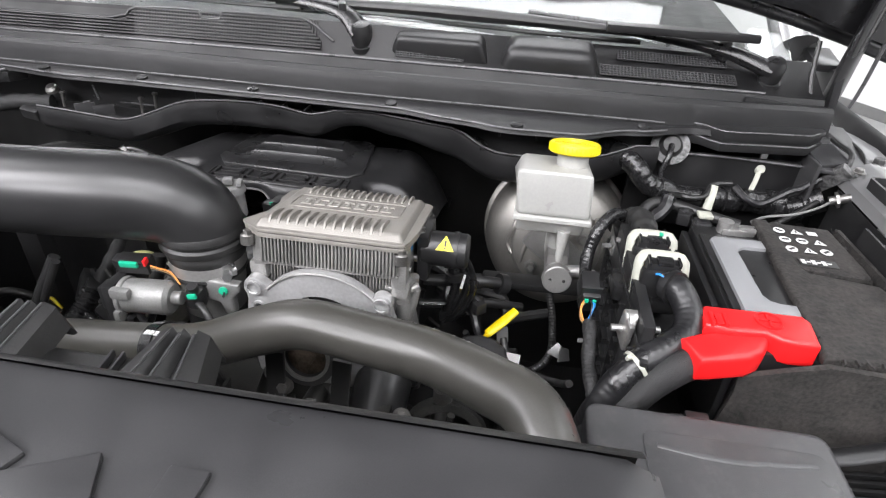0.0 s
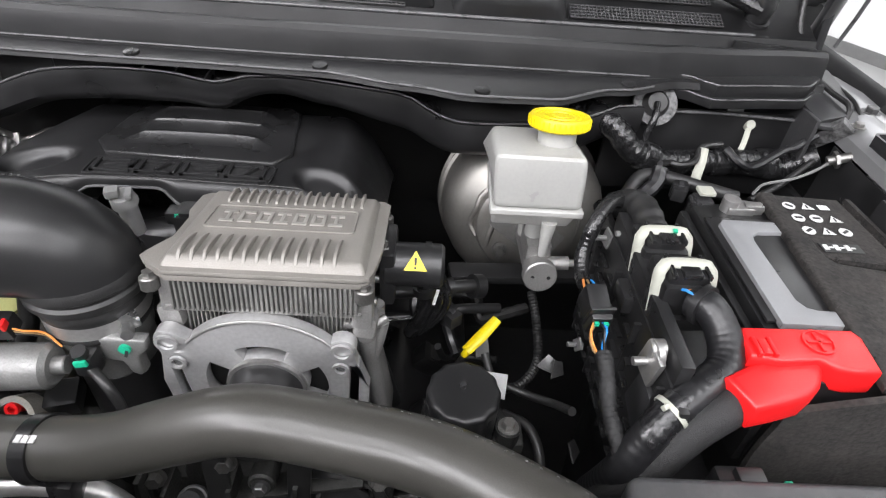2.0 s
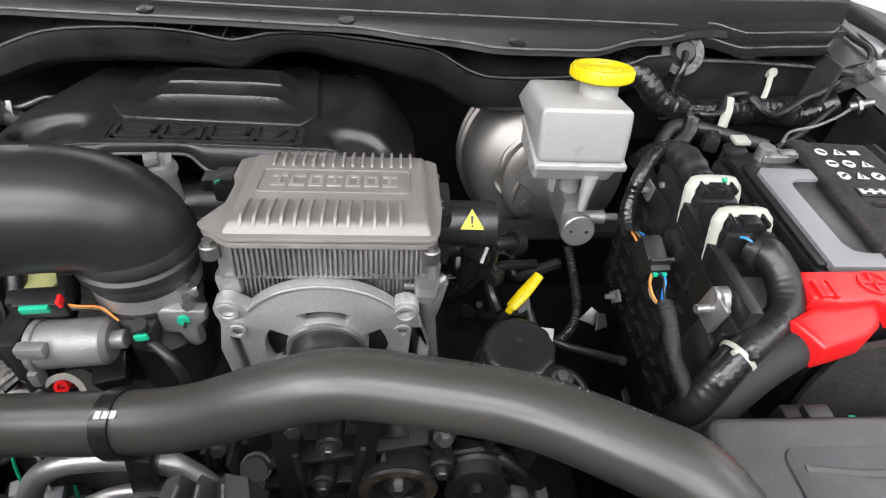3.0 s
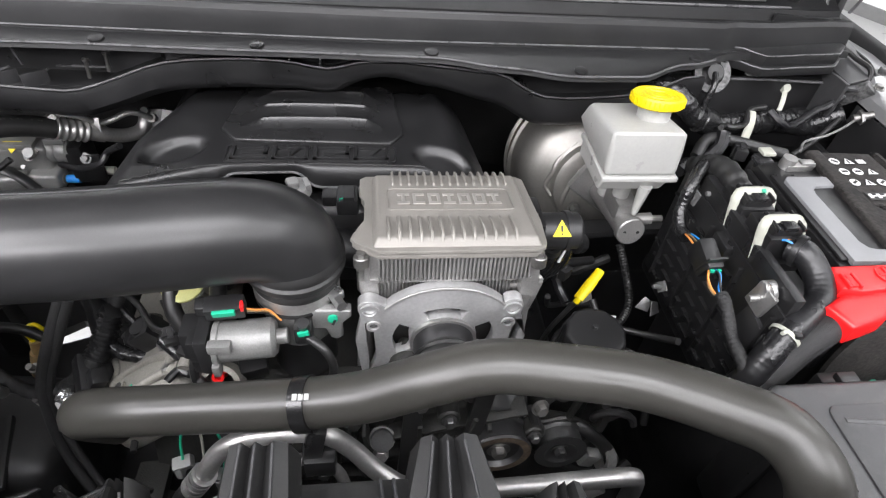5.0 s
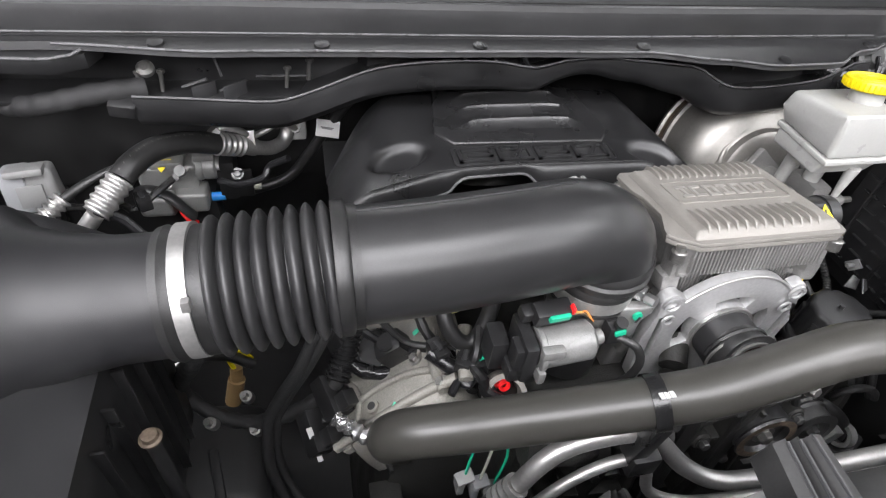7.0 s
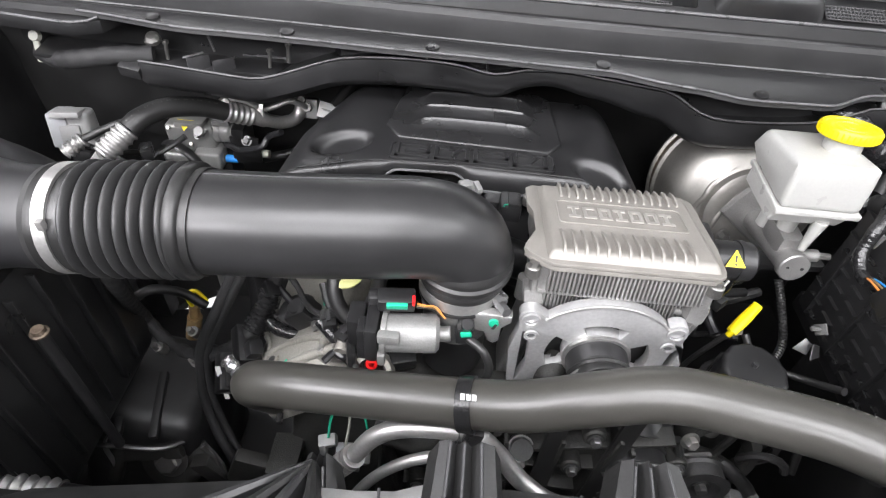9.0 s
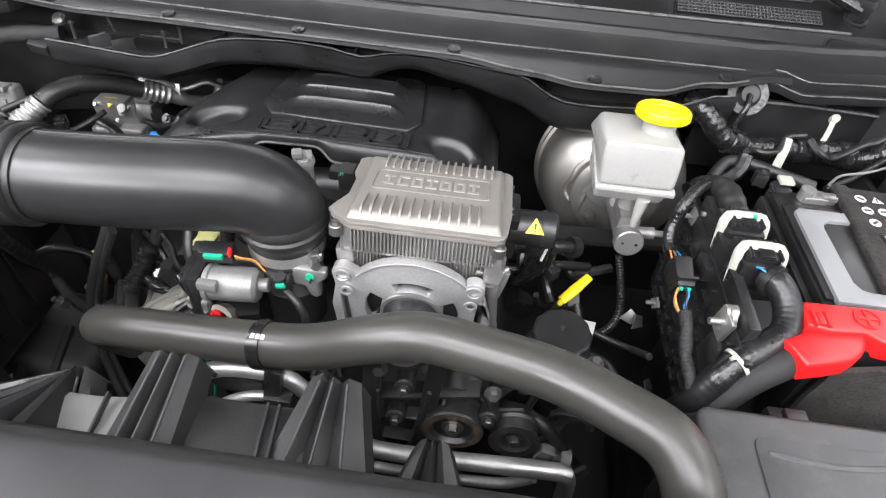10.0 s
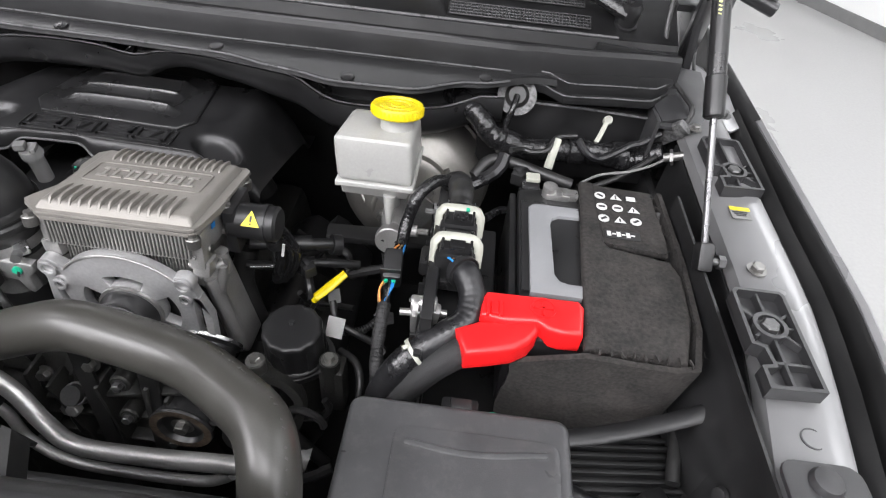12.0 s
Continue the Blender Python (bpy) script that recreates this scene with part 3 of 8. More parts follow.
def cowl_row(x):
    y0, c, yb = lerp(LIP, x), crown(x) - 0.008, band_y(x)
    return [(x, y0, 1.188 + c), (x, y0 + 0.003, 1.196 + c), (x, y0 + 0.008, 1.1968 + c), (x, yb - 0.003, 1.1955 + c), (x, yb, 1.197 + c), (x, yb + 0.001, 1.201 + c), (x, yb + 0.004, 1.217 + c),
            (x, yb + 0.007, 1.2255 + c), (x, yb + 0.012, 1.2305 + c), (x, yb + 0.017, 1.2312 + c), (x, yb + 0.021, 1.228 + c)]


def seal_row(x):
    c, s, yb = crown(x) - 0.008, shift(x), band_y(x) + 0.02
    return [(x, yb, 1.2285 + c), (x, yb + 0.004, 1.216 + c), (x, max(yb + 0.008, 0.86 + s), 1.214 + c), (x, max(yb + 0.012, 0.876 + s), 1.22 + c), (x, max(yb + 0.014, 0.8825 + s), 1.234 + c), (x, max(yb + 0.02, 0.891 + s), 1.2365 + c)]


part("cowl_trough", skin([cowl_row(x) for x in XS], 0.003), COWL_PLASTIC, cowl, "smooth black plastic trough with a bright moulded edge", crease=24)
# recess in a darker plastic than the trough, shade put into the colour
part("seal_channel", skin([seal_row(x) for x in XS], 0.003), GRILLE_PLASTIC, cowl, "channel behind the hood seal, darkened for shade", crease=24)
# the wavy panel below and behind the lip, with its dark channel
WAVE = [(-0.412, 0.824, 1.133), (-0.37, 0.823, 1.131), (-0.297, 0.82, 1.127), (-0.25, 0.818, 1.1265), (-0.205, 0.816, 1.141), (-0.15, 0.815, 1.163), (-0.11, 0.815, 1.172), (-0.04, 0.815, 1.1765), (0.02, 0.815, 1.1745), (0.07, 0.814, 1.167),
        (0.108, 0.814, 1.176), (0.157, 0.812, 1.18), (0.196, 0.81, 1.178), (0.254, 0.808, 1.173), (0.298, 0.806, 1.168), (0.331, 0.8, 1.152), (0.358, 0.797, 1.143), (0.41, 0.797, 1.142), (0.488, 0.8, 1.148), (0.525, 0.806, 1.156), (0.556, 0.812, 1.168), (0.59, 0.818, 1.168)]
wave_line = smooth_line(WAVE, 0.009)


def wave_row(p):
    x, y, z = p
    back, deep = (0.056, 0.012) if x < -0.14 else (0.042, 0.014)
    low = lerp([(-0.41, 0.028), (-0.02, 0.03), (0.06, 0.026), (0.14, 0.013), (0.2, 0.021), (0.3, 0.035), (0.45, 0.034), (0.6, 0.03)], x)
    return [(x, y + back, 1.191), (x, y + back - 0.004, z - deep), (x, y + 0.008, z - 0.008), (x, y + 0.002, z - 0.001), (x, y - 0.003, z - 0.002), (x, y - 0.005, z - 0.01), (x, y - 0.004, z - low), (x, y + 0.006, z - low - 0.012), (x, y + 0.03, z - low - 0.018), (x, y + 0.15, z - low - 0.022)]


part("wavy_flange", skin([wave_row(p) for p in wave_line], 0.002), PLASTIC, cowl, "black wavy lower panel")
for x0, x1 in ((-0.02, 0.06), (0.215, 0.27), (0.36, 0.47)):
    for k in range(3):
        x = x0 + (x1 - x0) * k / 2
        part("slit_rib", rbox((0.003, 0.03, 0.012), (x, 0.828, 1.166), 0.0008), PLASTIC_GREY, cowl)


# beads in EDGE draw the highlight along an edge as a pale line
def bead(name, line, r, mat=EDGE, parent=cowl):
    return part(name, sweep(line, r, 8, 0.012), mat, parent, "rolled edge")


bead("lip_edge", [(x, lerp(LIP, x) - 0.0006, 1.1955 + crown(x) - 0.008) for x in XS[22:-16:2]], 0.0015)
bead("band_edge", [(x, band_y(x) + 0.0003, 1.1985 + crown(x) - 0.008) for x in XS[4:-16:2]], 0.0012)
bead("flange_edge", [p + Vector((0, -0.0008, 0.0004)) for p in wave_line[::2]], 0.0014)
bead("upper_edge", [(x, 0.885 + shift(x), 1.2362 + crown(x) - 0.008) for x in XS[2:-4:3]], 0.0022)
part("rib", sweep([(x, 0.862 + shift(x), 1.2155 + crown(x) - 0.008) for x in (0.04, 0.15, 0.25, 0.35, 0.45, 0.52)], 0.004, 10, 0.02), COWL_PLASTIC, cowl, "raised rib")
bead("rib_edge", [(x, 0.8605 + shift(x), 1.2187 + crown(x) - 0.008) for x in (0.04, 0.15, 0.25, 0.35, 0.45, 0.52)], 0.0013)
for bx in (-0.37, -0.195, -0.012, 0.2, 0.384, 0.56):
    part("push_clip", lathe([(0, 0), (0.009, 0), (0.0085, 0.003), (0.004, 0.0042), (0, 0.0042)], (bx, lerp(LIP, bx) + 0.01, 1.1968 + crown(bx) - 0.008), (0, -0.15, 1), 18), PLASTIC, cowl, "black push clip")

# stepped end cover on the driver's side
step = [(0.6, 0.845), (0.645, 0.838), (0.668, 0.815), (0.79, 0.83), (0.82, 0.86), (0.82, 0.9), (0.6, 0.9)]
part("end_cover", join(prism(step, 0.012, (0, 0, 1.17), bevel=0.002), prism([(x + 0.004, y + 0.008) for x, y in step], 0.016, (0, 0, 1.181), bevel=0.003)), COWL_PLASTIC, cowl, "stepped black plastic end cover")

for dz, off in ((1.1825, 0.0), (1.1975, 0.008)):
    bead("end_cover_edge", [(x + off * 0.5, y + off, dz) for x, y in ((0.61, 0.8445), (0.645, 0.838), (0.668, 0.815), (0.73, 0.8226), (0.79, 0.83), (0.805, 0.845))], 0.0012)

part("end_block", join(prism([(0.7, 0.9), (0.83, 0.908), (0.828, 0.94), (0.7, 0.945)], 0.05, (0, 0, 1.17), bevel=0.003), rbox((0.1, 0.006, 0.02), (0.76, 0.9, 1.215), 0.002, (0, 4, 3))), COWL_PLASTIC, cowl, "plain upright end block")

# upper cowl with meshed air inlets, and the dome over the wiper motor


def upper(x, k):
    near = 1 - min(1.0, max(0.0, (x - 0.05) / 0.4)) ** 2
    return (x, 0.889 + shift(x) + (0.075 - 0.055 * near) * k, 1.236 + crown(x) - 0.008 + (0.03 + 0.012 * near) * k + 0.004 * k * k)


part("upper_cowl", skin([[upper(x, k / 8) for k in range(9)] for x in XS], 0.003), GRILLE_PLASTIC, cowl, "black upper cowl sloping to the glass")


def mesh_field(x0, x1, k0, k1, nx, nk):
    bms = []
    for i in range(nx + 1):
        x = x0 + (x1 - x0) * i / nx
        bms.append(sweep([Vector(upper(x, k0 + (k1 - k0) * j / 4)) + Vector((0, 0, 0.004)) for j in range(5)], 0.0011, 4, 1.0, curve=False))
    for j in range(nk + 1):
        k = k0 + (k1 - k0) * j / nk
        bms.append(sweep([Vector(upper(x0 + (x1 - x0) * i / 12, k)) + Vector((0, 0, 0.004)) for i in range(13)], 0.0011, 4, 1.0, curve=False))
    return join(*bms)


def mesh_bed(x0, x1, k0, k1):
    return skin([[Vector(upper(x0 + (x1 - x0) * i / 12, k0 + (k1 - k0) * j / 4)) + Vector((0, 0, 0.0022)) for j in range(5)] for i in range(13)], 0.0)


# grilles lie on a flat black sheet that paints the shade of a hollow
for x0, x1, k0, k1, nx, nk in ((0.498, 0.7, 0.06, 0.34, 40, 4), (0.525, 0.69, 0.55, 0.8, 34, 4), (0.185, 0.29, 0.06, 0.26, 20, 3)):
    bed = part("grille_bed", mesh_bed(x0, x1, k0, k1), INK_AND_HOLLOW, cowl, "black sheet painting the shade behind the grille")
    part("grille_mesh", mesh_field(x0, x1, k0, k1, nx, nk), PLASTIC_GREY, cowl, "fine black plastic mesh")
# flat black sheet on the cowl, painted shade under the louvres
bed = part("louvre_bed", skin([[Vector(upper(x, k)) + Vector((0, 0, 0.0022)) for k in (0.05, 0.45, 0.85)] for x in (-0.74 + 0.8 * i / 30 for i in range(31))], 0.0), INK_AND_HOLLOW, cowl, "black sheet painting the shade behind the louvres")
for j in range(9):
    k = 0.06 + 0.1 * j
    x0, x1 = (-0.74 if k < 0.5 else -0.27 + 0.05 * (k - 0.5)), 0.065 - 0.05 * max(0, k - 0.3)
    part("louvre", sweep([Vector(upper(x0 + (x1 - x0) * i / 24, k)) + Vector((0, 0, 0.005)) for i in range(25)], 0.0022, 6, 1.0, curve=False), GRILLE_PLASTIC, cowl)
for i in range(62):
    x = -0.25 + 0.305 * i / 61
    part("louvre_bar", sweep([Vector(upper(x, k)) + Vector((0, 0, 0.0068)) for k in (0.05, 0.45, 0.86)], 0.0014, 4, 1.0, curve=False), GRILLE_PLASTIC, cowl)
bead("louvre_frame", [Vector(upper(x, k)) + Vector((0, 0, 0.006)) for x, k in ((-0.74, 0.5), (-0.5, 0.5), (-0.29, 0.52), (-0.25, 0.86), (-0.14, 0.9), (-0.135, 0.7), (-0.105, 0.7), (-0.1, 0.9), (0.0, 0.9), (0.04, 0.86), (0.07, 0.5), (0.085, 0.3))], 0.0022, PLASTIC_GREY)
part("motor_dome", rbox((0.17, 0.085, 0.056), (0.42, 0.93, 1.25), 0.018, (14, 0, 0), (0.74, 0.72), 4), COWL_PLASTIC, cowl, "raised black dome over the wiper motor")
part("motor_cover", rbox((0.158, 0.05, 0.034), (0.25, 0.916, 1.262), 0.008, (14, 0, 0), (0.82, 0.72), 3), COWL_PLASTIC, cowl, "raised black cover beside the wiper")
part("wedge", prism([(0.5, 0.94), (0.72, 0.935), (0.72, 0.945), (0.6, 0.965), (0.5, 0.965)], 0.012, (0, 0, 1.246), (3, 0, 0), bevel=0.003), COWL_PLASTIC, cowl, "sloping web between the grilles")

windscreen = thing("windscreen", (MID, 1.03, 1.3), "sloping clear windscreen reflecting the ceiling", "windscreen")
rows = [[(x, upper(x, 1.0)[1] + 0.004 + 0.75 * k, upper(x, 1.0)[2] - 0.004 + 0.47 * k) for k in (0, 0.25, 0.5, 0.75, 1)] for x in (-0.76 + 1.56 * i / 24 for i in range(25))]
pane = part("pane", skin(rows, 0.005), GLASS, windscreen, "clear laminated glass")
pane.visible_shadow = False
part("dashboard", skin([[(x, 1.06, 1.2), (x, 1.2, 1.25), (x, 1.5, 1.28), (x, 1.9, 1.2)] for x in (-0.75, -0.4, 0.0, 0.4, 0.79)], 0.01), PLASTIC_GREY, windscreen, "dark grey dashboard behind the glass")
for s in (-1, 1):
    part("pillar", sweep([(MID + s * 0.8, 1.05, 1.27), (MID + s * 0.77, 1.42, 1.53), (MID + s * 0.74, 1.8, 1.77)], 0.035, 12, 0.1), PAINT, windscreen, "grey windscreen pillar")


def wiper(px, py, pz, elbow, mid, tip, blade):
    w = thing("windscreen_wiper", (px, py, pz), "black windscreen wiper resting on the cowl", "wiper", "windscreen wipers")
    part("pivot", join(lathe([(0, -0.03), (0.0145, -0.03), (0.0165, 0.0), (0.0165, 0.012), (0.013, 0.02), (0, 0.022)], (px, py, pz), (0, -0.3, 1), 20), ring((px, py, pz - 0.02), (0, -0.3, 1), 0.0165, 0.012, 0.008)), PLASTIC_SATIN, w, "round black pivot cap")
    part("arm", sweep([(px, py, pz + 0.002), elbow, mid, tip], lambda s, n: 0.02 - 0.011 * s / n, 12, 0.012, 0.62), PLASTIC_SATIN, w, "black arm")
    part("arm_clip", rbox((0.012, 0.03, 0.03), elbow, 0.004, (0, 0, 20)), PLASTIC, w, "black arm joint")
    a, b = Vector(blade[0]), Vector(blade[1])
    part("blade", sweep([a, (a + b) / 2 + Vector((0, 0, 0.004)), b], lambda s, n: 0.0125 - 0.005 * abs(2 * s / n - 1), 10, 0.03, 0.85), RUBBER, w, "black rubber blade")
    part("blade_lip", sweep([a + Vector((0, 0.0, -0.014)), (a + b) / 2 + Vector((0, 0, -0.014)), b + Vector((0, 0, -0.014))], 0.004, 6, 0.03), INK_AND_HOLLOW, w, "thin rubber lip")
    return w


wiper(0.752, 0.942, 1.256, (0.68, 0.968, 1.278), (0.56, 0.995, 1.29), (0.38, 1.01, 1.303), ((0.56, 0.985, 1.29), (-0.02, 0.937, 1.307)))
wiper(0.128, 0.905, 1.268, (0.092, 0.925, 1.298), (0.0, 0.945, 1.308), (-0.1, 0.955, 1.315), ((0.02, 0.935, 1.31), (-0.56, 0.955, 1.305)))

# brackets and studs behind the cowl lip on the passenger's side
for sx, sy, sz in ((-0.24, 0.85, 1.137), (-0.213, 0.85, 1.147), (-0.409, 0.85, 1.134), (-0.384, 0.85, 1.135)):
    single("stud", join(rod((sx, sy, sz - 0.01), (sx + 0.003, sy, sz + 0.018), 0.0026, seg=10), ring((sx + 0.003, sy, sz + 0.014), (0, 0, 1), 0.005, 0.0024, 0.003, 6)), BOLT_STEEL, (sx, sy, sz - 0.01), "bright threaded stud on the cowl ledge", "stud", "cowl studs")
single("round_nut", lathe([(0, 0), (0.01, 0), (0.01, 0.006), (0.006, 0.01), (0, 0.01)], (-0.396, 0.85, 1.152), (0, -0.6, 1), 18), BOLT_STEEL, (-0.396, 0.85, 1.152), "bright round nut on the cowl ledge", "nut")
ledge = thing("cowl_ledge", (-0.4, 0.86, 1.12), "black plastic ledge under the cowl", "ledge")
part("tray", rbox((0.42, 0.05, 0.006), (-0.36, 0.862, 1.122), 0.002, (6, 0, 0)), PLASTIC, ledge)
part("back_plate", rbox((0.5, 0.006, 0.08), (-0.36, 0.885, 1.155), 0.002), PLASTIC, ledge)
for gx, gz, gl, ga in ((-0.347, 1.135, 0.032, -18), (-0.303, 1.131, 0.036, -22), (-0.242, 1.143, 0.066, 0), (-0.317, 1.155, 0.024, 78)):
    # pale slivers paint highlights on the ledge's ribs
    part("rib_edge", rbox((gl, 0.003, 0.0025), (gx, 0.85, gz), 0.0005, (0, ga, 0)), EDGE, ledge)
for gx in (-0.3, -0.335):
    part("rib", rbox((0.03, 0.003, 0.02), (gx, 0.838, 1.13), 0.001, (0, 0, 35)), PLASTIC_GREY, ledge)

# radiator cover at the nose of the bay
cover = thing("radiator_cover", (0.0, 0.0, 1.0), "smooth charcoal plastic cover over the radiator", "radiator cover")
rows = []
for i in range(61):
    x = -0.62 + 1.1 * i / 60
    e = min(1.0, max(0.0, (0.48 - x) / 0.02)) ** 0.5
    fall = 0.01 * max(0.0, (-0.1 - x) / 0.5) ** 1.5
    rows.append([(x, 0.212, 1.16 - fall), (x, 0.211, 1.218 * e + 1.2 * (1 - e) - fall), (x, 0.207, 1.2255 - 0.01 * (1 - e) - fall), (x, 0.19, 1.229 - 0.01 * (1 - e) - fall),
                 (x, 0.1, 1.231 - 0.01 * (1 - e) - fall), (x, 0.0, 1.226 - fall), (x, -0.12, 1.2 - fall), (x, -0.25, 1.14 - fall), (x, -0.28, 1.0)])
part("panel", skin(rows, 0.003), PLASTIC_GREY, cover, "smooth charcoal panel")
# added dark strip: paints shade where the cover's back edge rounds off
strip = []
for i in range(41):
    x = -0.62 + 1.09 * i / 40
    fall = 0.01 * max(0.0, (-0.1 - x) / 0.5) ** 1.5
    strip.append([(x, 0.2045, 1.2302 - fall), (x, 0.2085, 1.2285 - fall), (x, 0.2135, 1.2245 - fall), (x, 0.216, 1.216 - fall), (x, 0.2165, 1.19 - fall)])
part("edge_shade_strip", skin(strip, 0.0), RUBBER, cover, "dark strip painting the shade of the rounded back edge")
part("side_wall", rbox((0.004, 0.46, 0.16), (0.479, -0.03, 1.13), 0.001), PLASTIC_GREY, cover)
for k, (lx, ly, lw) in enumerate(((0.16, 0.135, 0.03), (0.205, 0.128, 0.045), (0.26, 0.135, 0.02), (0.115, 0.13, 0.035))):
    part("emblem_bar", rbox((lw, 0.045, 0.004), (lx, ly, 1.2312), 0.002, (0, 0, (-20, 25, 0, 10)[k])), PLASTIC_GREY, cover, "raised emblem shape")


# ---- engine ----
engine = thing("engine", (0.05, 0.65, 0.51), "dull cast-metal engine block and covers", "engine")
part("block", rbox((0.5, 0.5, 0.36), (0.05, 0.72, 0.69), 0.03, taper=(0.8, 0.95)), BLOCK_CAST, engine, "dull cast block")
part("timing_cover", rbox((0.34, 0.08, 0.42), (0.12, 0.475, 0.74), 0.02, taper=(0.85, 1)), BLOCK_CAST, engine, "dull cast timing cover")
part("water_outlet", join(lathe([(0, 0), (0.046, 0), (0.044, 0.02), (0.032, 0.034), (0.03, 0.05), (0, 0.05)], (0.05, 0.465, 0.9), (-0.1, -1, 0.35), 24), sweep([(0.05, 0.43, 0.915), (0.02, 0.42, 0.94), (-0.03, 0.425, 0.95)], 0.018, 14)), BLOCK_CAST, engine)
for k in range(7):
    part("cover_rib", rbox((0.005, 0.03, 0.2), (-0.01 + 0.045 * k, 0.428, 0.86 + 0.01 * (k % 3)), 0.0015, (0, 8 * (k % 3 - 1), 0)), BLOCK_CAST, engine)
for k in range(4):
    part("cover_rib", rbox((0.2, 0.022, 0.005), (0.1 + 0.03 * k, 0.43, 0.8 + 0.05 * k), 0.0015, (0, 12 - 9 * k, 0)), BLOCK_CAST, engine)
for x, z in ((0.19, 0.905), (0.235, 0.86), (0.065, 0.87), (0.2, 0.975), (0.3, 0.93), (0.02, 0.82)):
    part("cover_boss", rod((x, 0.445, z), (x, 0.415, z + 0.006), 0.012, seg=18, bevel=0.002), BLOCK_CAST, engine, "cast bolt boss")
    part("bolt", hexbolt((x, 0.4145, z + 0.006), (0, -1, 0.2), 0.006, 0.006, 1.35), DARK_STEEL, engine)
part("pump_ring", ring((0.345, 0.45, 0.93), (0.1, -1, 0.35), 0.05, 0.04, 0.02, 36), BLOCK_CAST, engine, "cast ring with spokes")
for a in (80, 200, 320):
    part("spoke", rod((0.345, 0.436, 0.935), (0.345 + 0.044 * math.cos(radians(a)), 0.438, 0.935 + 0.044 * math.sin(radians(a))), 0.0045, seg=8), BLOCK_CAST, engine)
for s, vx, vz, tilt in ((-1, -0.13, 0.9, -38), (1, 0.33, 0.82, 38)):
    vc = part("valve_cover", rbox((0.16, 0.4, 0.07), (vx, 0.67, vz), 0.022, (0, tilt, 0), (0.85, 0.95), 3), VALVE_CAST if s < 0 else PLASTIC, engine, "cast valve cover")
    for k in range(4):
        part("cover_rib", rbox((0.12, 0.01, 0.012), (vx - s * 0.004, 0.52 + k * 0.09, vz + 0.036), 0.004, (0, tilt, 0)), VALVE_CAST if s < 0 else PLASTIC, vc)
        part("ignition_coil", join(rbox((0.035, 0.03, 0.03), (vx + s * 0.012, 0.565 + k * 0.09, vz + 0.05), 0.005, (0, tilt, 0)), rod((vx, 0.565 + k * 0.09, vz + 0.01), (vx + s * 0.02, 0.565 + k * 0.09, vz + 0.065), 0.012)), PLASTIC, engine, "black ignition coil")
for bx, by in ((-0.185, 0.5), (-0.1, 0.5), (-0.19, 0.6), (-0.085, 0.6), (-0.12, 0.545)):
    vz = 0.9 + 0.78 * (bx + 0.13) + 0.045
    part("cover_bolt", hexbolt((bx, by, vz), (-0.6, 0, 0.8), 0.0055, 0.006, 1.5), BOLT_STEEL, engine)
for k in range(6):
    bx, by = -0.2 + 0.022 * k, 0.495 + 0.012 * (k % 3)
    part("cast_lug", rbox((0.014, 0.02 + 0.008 * (k % 2), 0.012), (bx, by, 0.93 + 0.78 * (bx + 0.13)), 0.004, (0, -38, 20 * k)), VALVE_CAST, engine)
def on_cover(x, y, lift=0.0):
    return (x, y, 0.943 + 0.78 * (x + 0.13) + lift)


for pts, r in (([(-0.215, 0.49), (-0.17, 0.497), (-0.12, 0.5), (-0.085, 0.497)], 0.006), ([(-0.19, 0.53), (-0.16, 0.535), (-0.125, 0.53), (-0.095, 0.515)], 0.0045), ([(-0.1, 0.49), (-0.104, 0.53), (-0.098, 0.57)], 0.006), ([(-0.078, 0.488), (-0.074, 0.52), (-0.066, 0.55)], 0.008), ([(-0.2, 0.57), (-0.185, 0.54), (-0.19, 0.5)], 0.004)):
    part("cast_ridge", sweep([on_cover(x, y, 0.002) for x, y in pts], r, 10, 0.008), VALVE_CAST, engine, "cast ridge")
part("plug_well", ring((-0.038, 0.482, 0.966), (-0.1, -0.7, 0.7), 0.023, 0.017, 0.02, 24), VALVE_CAST, engine, "cast well round the red plug")
# dark disc paints the shade at the bottom of the well
part("plug_well_floor", rod((-0.036, 0.492, 0.958), (-0.037, 0.488, 0.962), 0.0175, seg=20), BLACK_PAINT, engine)
for x, y in ((-0.118, 0.552), (-0.17, 0.515)):
    part("bolt_boss", rod(on_cover(x, y, 0.0), on_cover(x - 0.003, y, 0.007), 0.008, seg=16), VALVE_CAST, engine, "cast bolt boss")
    # black disc on the boss, painted shade of a bore
    part("bolt_bore", rod(on_cover(x - 0.003, y, 0.0068), on_cover(x - 0.0034, y, 0.0078), 0.0048, seg=14), INK_AND_HOLLOW, engine)
for x, y, a in ((-0.115, 0.575, 20), (-0.06, 0.5, -15), (-0.15, 0.5, 40)):
    part("paint_dab", rbox((0.008, 0.005, 0.0008), on_cover(x, y, 0.0078), 0.0, (0, -38, a)), GREEN, engine, "green paint dab")
for x, y, z, a in ((-0.215, 0.54, 0.905, 30), (-0.235, 0.515, 0.875, 25), (-0.205, 0.6, 0.95, 35)):
    part("loom_bracket", join(rbox((0.03, 0.05, 0.022), (x, y, z), 0.003, (20, 30, a)), rbox((0.018, 0.02, 0.03), (x + 0.012, y - 0.012, z + 0.006), 0.003, (20, 30, a))), PLASTIC, engine, "black loom bracket")
